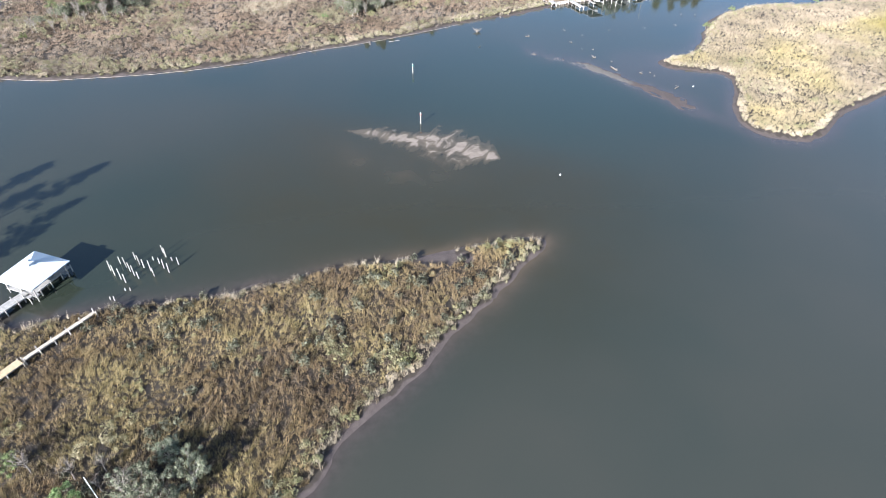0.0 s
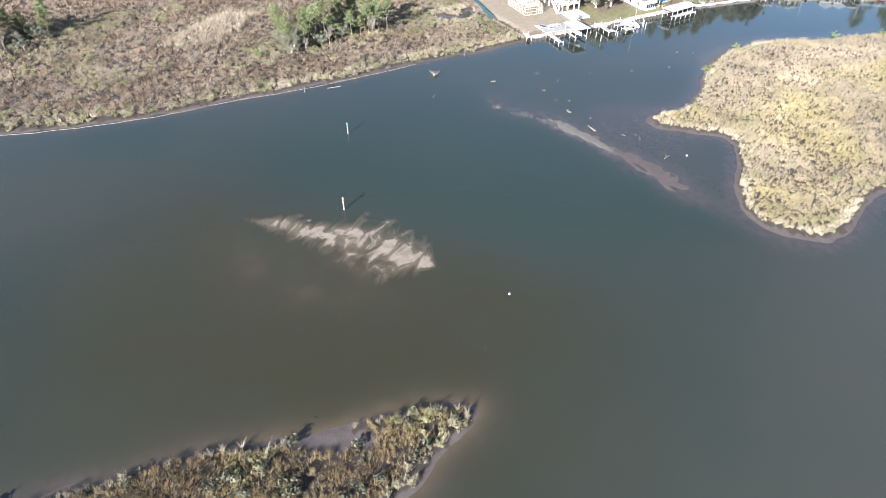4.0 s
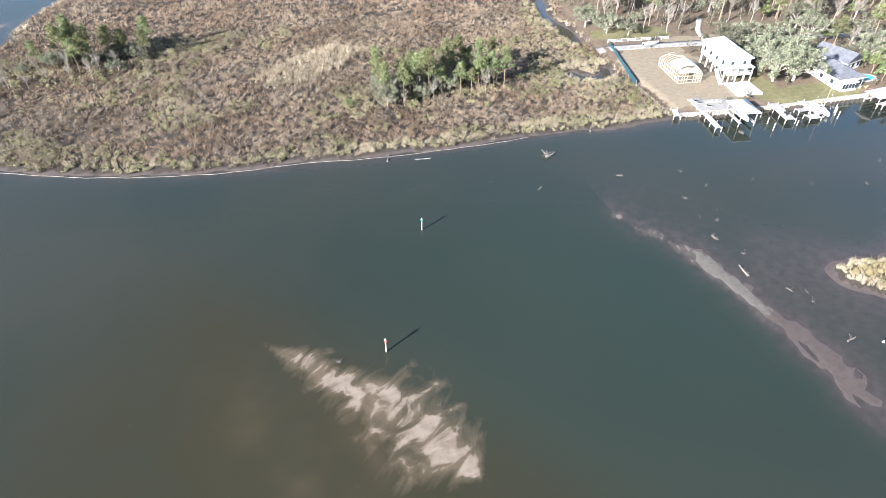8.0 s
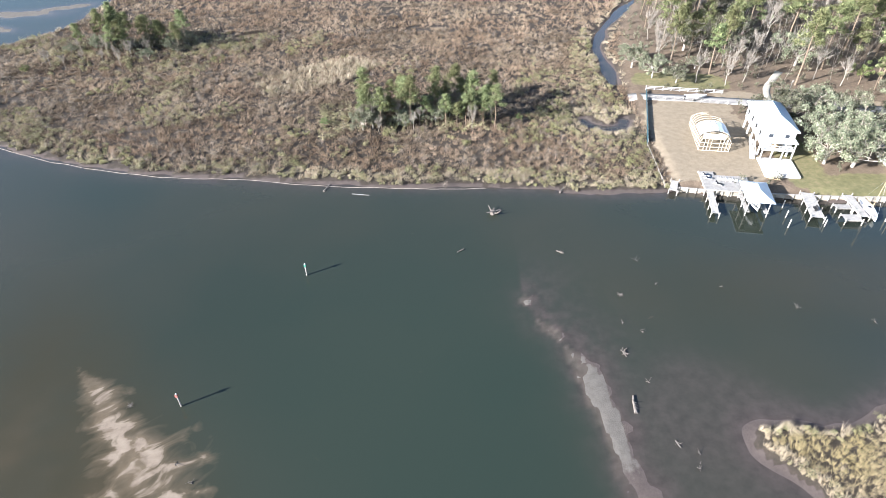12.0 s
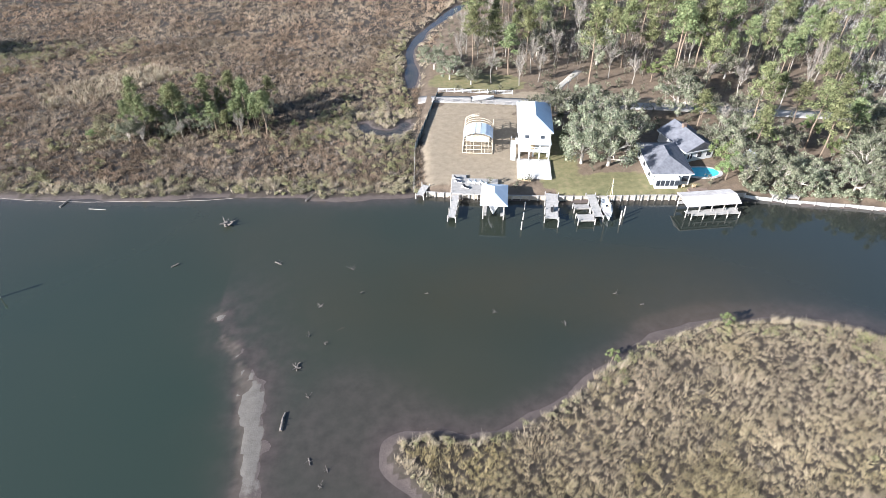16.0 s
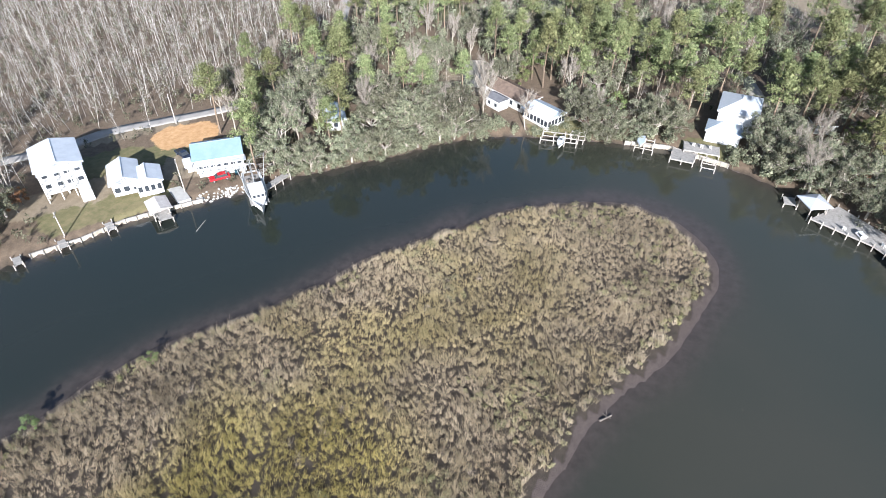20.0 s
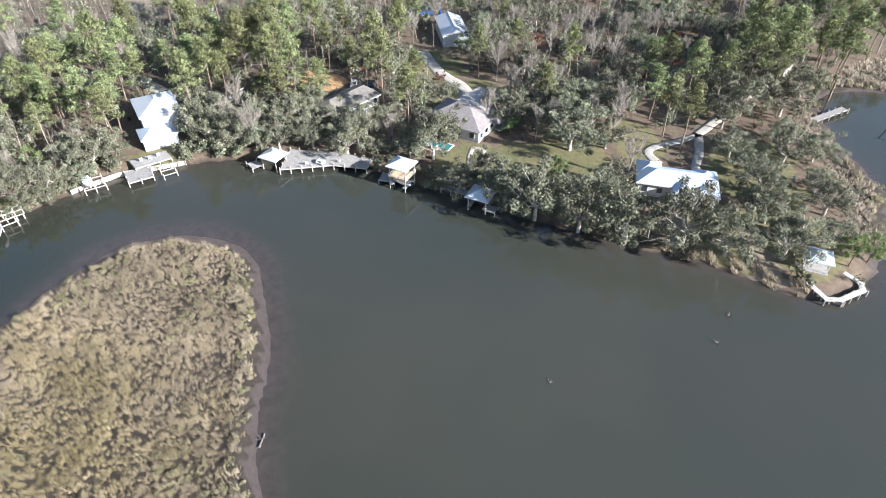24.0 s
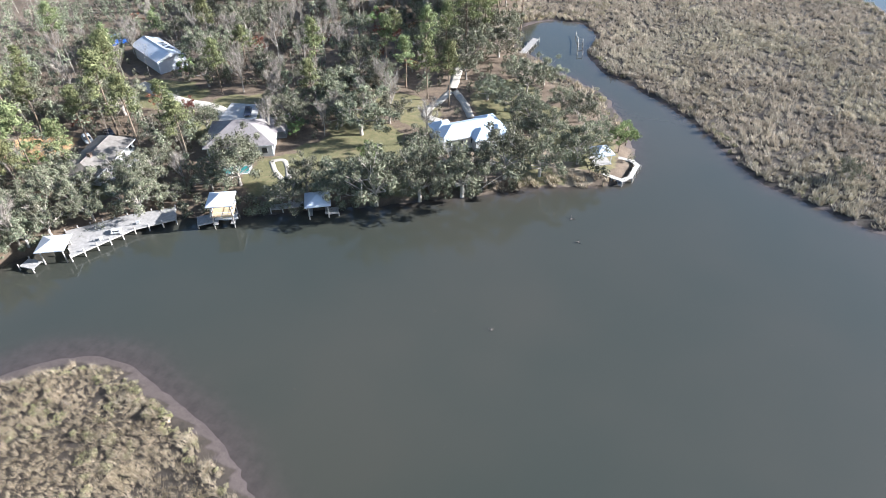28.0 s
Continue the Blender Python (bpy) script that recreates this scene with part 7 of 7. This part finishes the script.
_b = boathouse("open_boathouse", "open boathouse with a bright white hipped roof", 183.2, -79.2, 32, 4.4, 4.6, 3.4, 1.3, M_ROOF_WHITE, rows=2)
dock("boathouse_walk", "grey walk along the shaded bank", (193.0, -75.8), (184.8, -81.2), 1.8, 1.1)
dock("boathouse_stage", "small stage beside the boathouse", (181.2, -79.6), (179.4, -80.8), 2.2, 0.8)

# the point: gazebo and boardwalk
_g = thing("gazebo", "open gazebo with a pale hipped metal roof on the point", "gazebo", 131.4, -120.4, 35)
part("roof", roof_mesh(4.0, 4.0, 2.5, 1.3, "hip", 0.4), M_ROOF_BLUEGREY, _g)
part("floor", one_box(0, 0, -0.3, 4.2, 4.2, 0.42), M_DECK, _g)
for _x in (-1.8, 1.8):
    for _y in (-1.8, 1.8):
        part("post", one_box(_x, _y, 0.1, 0.16, 0.16, 2.5), M_TRIM, _g)
_way = [(129.4, -115.4), (125.2, -114.2), (123.6, -116.2), (122.8, -122.0), (124.2, -123.4), (128.4, -123.8)]
for _a, _b in zip(_way, _way[1:]):
    _n = math.hypot(_b[0] - _a[0], _b[1] - _a[1])
    _e = ((_b[0] - _a[0]) / _n * 0.4, (_b[1] - _a[1]) / _n * 0.4)
    dock("boardwalk", "pale new boardwalk round the point", (_a[0] - _e[0], _a[1] - _e[1]), (_b[0] + _e[0], _b[1] + _e[1]), 1.05, 1.15 + 0.004 * _way.index(_a), 2.2, 0.08, "boardwalk sections", M_NEW_BOARD)
dock("creek_jetty", "white jetty in the creek", (166.4, -175.4), (165.6, -189.0), 2.0, 1.1)
_g = thing("creek_piles", "low grey pile row with three cross beams in the creek", "piles", 152.2, -191.2, 0, 0.0)
_line = [Vector((2.1, -7.7, 0)), Vector((0.3, -2.8, 0)), Vector((-0.5, 1.1, 0)), Vector((-1.8, 7.6, 0))]
for _p in _line:
    part("pile", one_tube((_p.x, _p.y, -1.8), (_p.x, _p.y, 1.5), 0.14, 0.12), M_PILE, _g)
for _a, _b in zip(_line, _line[1:]):
    part("beam", one_tube((_a.x, _a.y, 1.0), (_b.x, _b.y, 1.0), 0.1, sides=4), M_PILE, _g)
for _p in _line[1:]:
    part("cross_beam", one_tube((_p.x, _p.y, 1.15), (_p.x - 1.6, _p.y - 0.1, 1.15), 0.09, sides=4), M_PILE, _g)
    part("outer_pile", one_tube((_p.x - 1.6, _p.y - 0.1, -1.8), (_p.x - 1.6, _p.y - 0.1, 1.3), 0.13, 0.11), M_PILE, _g)

# western bank: boathouse, piles, boardwalk
boathouse("west_boathouse", "boathouse with a broad white hipped metal roof", -160.9, 40.2, 38, 7.6, 7.4, 3.5, 1.7, M_ROOF_WHITE, over=0.7)
_c = thing("roof_vent", "small square cupola on the boathouse roof", "cupola", -160.9, 40.2, 38, 5.2)
part("box", one_box(0, 0, -0.5, 1.1, 1.1, 0.75), M_ROOF_WHITE, _c)
part("cap", roof_mesh(1.1, 1.1, 0.25, 0.3, "hip", 0.15), M_ROOF_WHITE, _c)
dock("west_walk", "pale walk to the boathouse", (-171.5, 32.6), (-163.0, 37.2), 2.0, 1.3)
dock("west_side_dock", "narrow dock beside the boathouse", (-163.2, 35.6), (-155.6, 41.6), 1.2, 1.3)
skiff("west_motorboat", "white boat lifted in the boathouse", -160.2, 40.4, -55, 1.3, 6.2, 2.2)
_k = 0
for _i in range(5):
    for _j in range(5):
        if (_i, _j) in ((0, 4), (4, 0), (3, 4)):
            continue
        _x, _y = -147.0 + 2.55 * _i - 0.55 * _j + random.uniform(-0.3, 0.3), 32.1 - 0.45 * _i + 1.75 * _j + random.uniform(-0.3, 0.3)
        _p = thing("old_pile", "bleached old pile of a vanished pier", "pile", _x, _y, 0, 0.0, "old pier piles")
        _hh = random.uniform(1.5, 2.8) if _i < 3 else random.uniform(0.9, 2.4)
        part("shaft", one_tube((0, 0, -2.2), (random.uniform(-0.12, 0.12), random.uniform(-0.1, 0.1), _hh), 0.13, 0.1), M_PILE, _p)
for _x, _y in ((-150.4, 28.4), (-149.8, 27.8), (-147.6, 29.6), (-146.8, 29.2), (-152.6, 26.2)):
    _p = thing("old_pile", "short bleached pile near the reeds", "pile", _x, _y, 0, 0.0, "old pier piles")
    part("shaft", one_tube((0, 0, -1.2), (0.1, 0.05, random.uniform(0.6, 1.1)), 0.13, 0.1), M_PILE, _p)
dock("marsh_boardwalk", "narrow rail boardwalk through the rushes", (-165.0, 19.3), (-153.2, 24.9), 0.75, 1.45, 2.4, 0.5, material=M_BULK)
dock("yellow_boardwalk", "fresh yellow plank boardwalk through the rushes", (-173.0, 15.0), (-165.4, 19.1), 1.6, 1.5, 2.6, 0.0, material=M_LUMBER)
_p = thing("leaning_pole", "white pole standing among dead trees", "pole", -158.6, -13.4, 0)
part("shaft", one_tube((0, 0, -0.5), (-0.3, 1.2, 4.8), 0.07, 0.06), M_TRIM, _p)


# ---- river marks, snags and drift ----
def channel_marker(name, label, x, y, board, h=3.1):
    m = thing(name, label, "channel marker", x, y, 0, 0.0)
    part("pile", one_tube((0, 0, -2.4), (0, 0.03, h - 0.3), 0.16, 0.13), M_PILE, m)
    part("board", one_box(0, -0.17, h - 0.8, 0.42, 0.05, 0.42, bevel=0.01), board, m)
    part("back_board", one_box(0, 0.17, h - 0.8, 0.42, 0.05, 0.42, bevel=0.01), board, m)
    part("cap", one_tube((0, 0.03, h - 0.3), (0, 0.03, h), 0.16, 0.03), M_TRIM, m)


M_SIGN_GREEN = surface("green_daymark", (0.03, 0.16, 0.11), (0.05, 0.22, 0.15), 2.0, 0.5, bump=0)
M_SIGN_RED = surface("red_and_white_daymark", (0.34, 0.09, 0.07), (0.46, 0.14, 0.11), 2.0, 0.5, bump=0)
channel_marker("green_channel_marker", "white pile with a green channel board", -51.2, 87.2, M_SIGN_GREEN)
channel_marker("red_channel_marker", "white pile with a small red channel board", -66.3, 57.0, M_SIGN_RED, 3.3)


def snag(name, label, x, y, size, seed, lying=False):
    r = np.random.RandomState(seed)
    s = thing(name, label, "driftwood", x, y, float(r.rand() * 360), max(min(float(ground_z(x, y)), 0.0), -0.35) if not lying else max(float(ground_z(x, y)), -0.1))
    bm = bmesh.new()
    if lying:
        limb(bm, (-1.6 * size, 0, 0.15), (1.6 * size, 0.2, 0.25), 0.28 * size, 0.14 * size, r, 0.03, 3, 7)
        for k in range(4):
            a = (r.rand() * 2 - 1) * size
            tube(bm, (a, 0, 0.2), (a + r.randn() * 0.4, r.randn() * 0.5, 0.35 + 0.4 * r.rand()), 0.07 * size, 0.02, 4)
    else:
        tube(bm, (0, 0, -1.0), (0, 0, 0.6 * size), 0.32 * size, 0.22 * size, 7)
        for k in range(8):
            an = k * 0.8 + r.rand()
            e = Vector((math.cos(an), math.sin(an), 0.25 + 0.7 * r.rand())) * size * (0.5 + 0.6 * r.rand())
            limb(bm, (0, 0, 0.35 * size), e + Vector((0, 0, 0.3 * size)), 0.11 * size, 0.03 * size, r, 0.1, 2, 5)
    part("wood", bm, M_DRIFT, s)
    return s


snag("tree_stump", "bleached root stump standing in the shallows", -13.4, 106.2, 2.0, 1)
snag("tree_stump", "dark stump on the mud flat", 5.7, 66.0, 1.0, 2)
snag("tree_stump", "dark stump in the shallows", 8.4, 80.2, 0.7, 3)
snag("tree_stump", "dark stump beside the shoal", -74.3, 57.2, 0.7, 4)
snag("drift_log", "dark drift log on the mud flat", 4.8, 55.6, 1.0, 5, True)
snag("drift_log", "pale drift log in the shallows", -0.8, 92.8, 0.5, 6, True)
snag("drift_log", "pale log floating in the river", -20.9, 93.7, 0.5, 7, True)
snag("drift_log", "grey log on the muddy bank", 152.8, -18.8, 0.7, 8, True)
snag("drift_log", "small log on the mud flat", 10.5, 35, 0.6, 9, True)
snag("drift_log", "small log on the mud flat", 9.2, 48.5, 0.4, 10, True)
snag("drift_log", "grey log at the marsh bank", -51, 117.2, 0.9, 11, True)
snag("drift_log", "grey post leaning at the marsh bank", 3.4, 114.8, 0.8, 12, True)
snag("sunken_snag", "dark snag breaking the surface", 132.6, -97.2, 0.7, 13)
snag("sunken_snag", "dark snag breaking the surface", 129.6, -90.1, 0.7, 14)
snag("sunken_snag", "dark snag breaking the surface", 138.4, -61.0, 0.7, 15)
for _k, (_x, _y) in enumerate(((7, 73), (10, 71), (11, 44.5), (12, 47), (40, 76), (28, 82), (52, 72), (63, 79), (14, 90), (67, 76), (-61, 44), (-64, 47), (8, 60), (16, 83))):
    snag("drift_stick", "small dark drift stick in the shallows", _x, _y, 0.2, 30 + _k, True)


def buoy(x, y):
    b = thing("crab_buoy", "small white crab-pot buoy on the water", "buoy", x, y, 0, 0.0, "crab-pot buoys")
    bm = bmesh.new()
    bmesh.ops.create_icosphere(bm, subdivisions=2, radius=0.22)
    part("float", bm, M_TRIM, b, soft=True)
    part("stick", one_tube((0, 0, 0.15), (0.05, 0, 0.5), 0.04), M_PILE, b)


for _x, _y in ((-51.4, 16.6), (15.3, 33)):
    buoy(_x, _y)


# ---- furniture and clutter by the water ----
def lounger(x, y, turn, z, cloth):
    l = thing("sun_lounger", "reclining deck lounger on the waterfront deck", "lounger", x, y, turn, z, "deck loungers")
    part("frame", one_box(0, 0, 0.22, 0.66, 1.9, 0.08), M_TRIM, l)
    part("cushion", one_box(0, -0.3, 0.30, 0.6, 1.2, 0.1, bevel=0.03), cloth, l)
    b = part("backrest", one_box(0, 0.35, 0, 0.6, 0.75, 0.1, bevel=0.03), cloth, l)
    b.matrix_basis = pose(0, 0.05, 0.34, 40, 0, 0)
    for sx in (-0.28, 0.28):
        for sy in (-0.8, 0.8):
            part("leg", one_box(sx, sy, 0, 0.06, 0.06, 0.22), M_TRIM, l)


for _x, _y, _t, _m in ((37.0, 117.6, 80, M_NAVY), (37.2, 116.2, 80, M_NAVY), (40.2, 115.6, 70, M_TRIM), (41.4, 115.4, 60, M_TRIM), (42.8, 115.2, 70, M_TRIM), (38.6, 113.8, 60, M_DARK)):
    lounger(_x, _y, _t, 1.75, _m)


def deck_chair(x, y, turn, z, paint):
    c = thing("garden_chair", "pale slatted garden chair by the water", "chair", x, y, turn, z, "garden chairs")
    part("seat", one_box(0, 0, 0.36, 0.6, 0.6, 0.05), paint, c)
    b = part("backrest", one_box(0, 0, 0, 0.6, 0.06, 0.75), paint, c)
    b.matrix_basis = pose(0, 0.3, 0.4, -14, 0, 0)
    for sx in (-0.27, 0.27):
        part("armrest", one_box(sx, 0, 0.58, 0.1, 0.6, 0.04), paint, c)
        for sy in (-0.25, 0.25):
            part("leg", one_box(sx, sy, 0, 0.06, 0.06, 0.36), paint, c)


for _x, _y, _t, _z in ((239.4, -21, 100, 1.9), (239.2, -23, 80, 1.9), (239.6, -25, 90, 1.9), (214.6, -60.5, 40, 1.35), (217.6, -53.6, 60, 1.35)):
    deck_chair(_x, _y, _t, _z, M_TRIM)
for _x, _y in ((88.0, 110.8), (90.4, 110.6), (85.6, 111.4)):
    deck_chair(_x, _y, 10 * _x, None, M_LUMBER)

# rubble shore beside the ramp
_r = random.Random(9)
_s = bmesh.new()
for _k in range(90):
    _t = _r.random()
    _x, _y = 172.5 + 9.5 * _t + _r.uniform(-1, 1), 76.6 - 8.0 * _t + _r.uniform(-1, 1)
    _m = bmesh.ops.create_icosphere(_s, subdivisions=1, radius=_r.uniform(0.15, 0.45))["verts"]
    bmesh.ops.transform(_s, verts=_m, matrix=pose(_x, _y, max(0.1, float(ground_z(_x, _y))), _r.uniform(0, 90), 0, _r.uniform(0, 360)) @ Matrix.Diagonal((1, 0.8, 0.6, 1)))
tagged(part("rubble", _s, M_CONCRETE), "broken pale concrete rubble on the bank", "rubble", kind="stuff")

# kayak, floating poles and the far lumber
_k = thing("kayak", "small pale kayak lying on the lawn", "kayak", 52.6, 116.4, 70)
part("hull", hull_mesh(3.2, 0.7, 0.32, 0.3, 0.2, 0.3, 0.06), M_LUMBER, _k)
part("seat", one_box(0, -0.3, 0.15, 0.4, 0.4, 0.25), M_DARK, _k)
for _x, _y, _t in ((165.6, 70.0, 12), (-43.0, 114.4, -10)):
    _p = thing("floating_pole", "pale pole floating near the bank", "pole", _x, _y, _t, 0.02)
    part("shaft", one_tube((-2.0, 0, 0.02), (2.0, 0, 0.06), 0.08, 0.06), M_PILE, _p)

# volleyball posts and a swing frame on the lawn of the point
_g = thing("goal_frame", "small white frame standing on the lawn", "frame", 194.5, -118.0, 30)
for _s in (-1.2, 1.2):
    part("upright", one_tube((_s, 0, -0.3), (_s, 0, 2.0), 0.06), M_TRIM, _g)
part("crossbar", one_tube((-1.2, 0, 2.0), (1.2, 0, 2.0), 0.06), M_TRIM, _g)
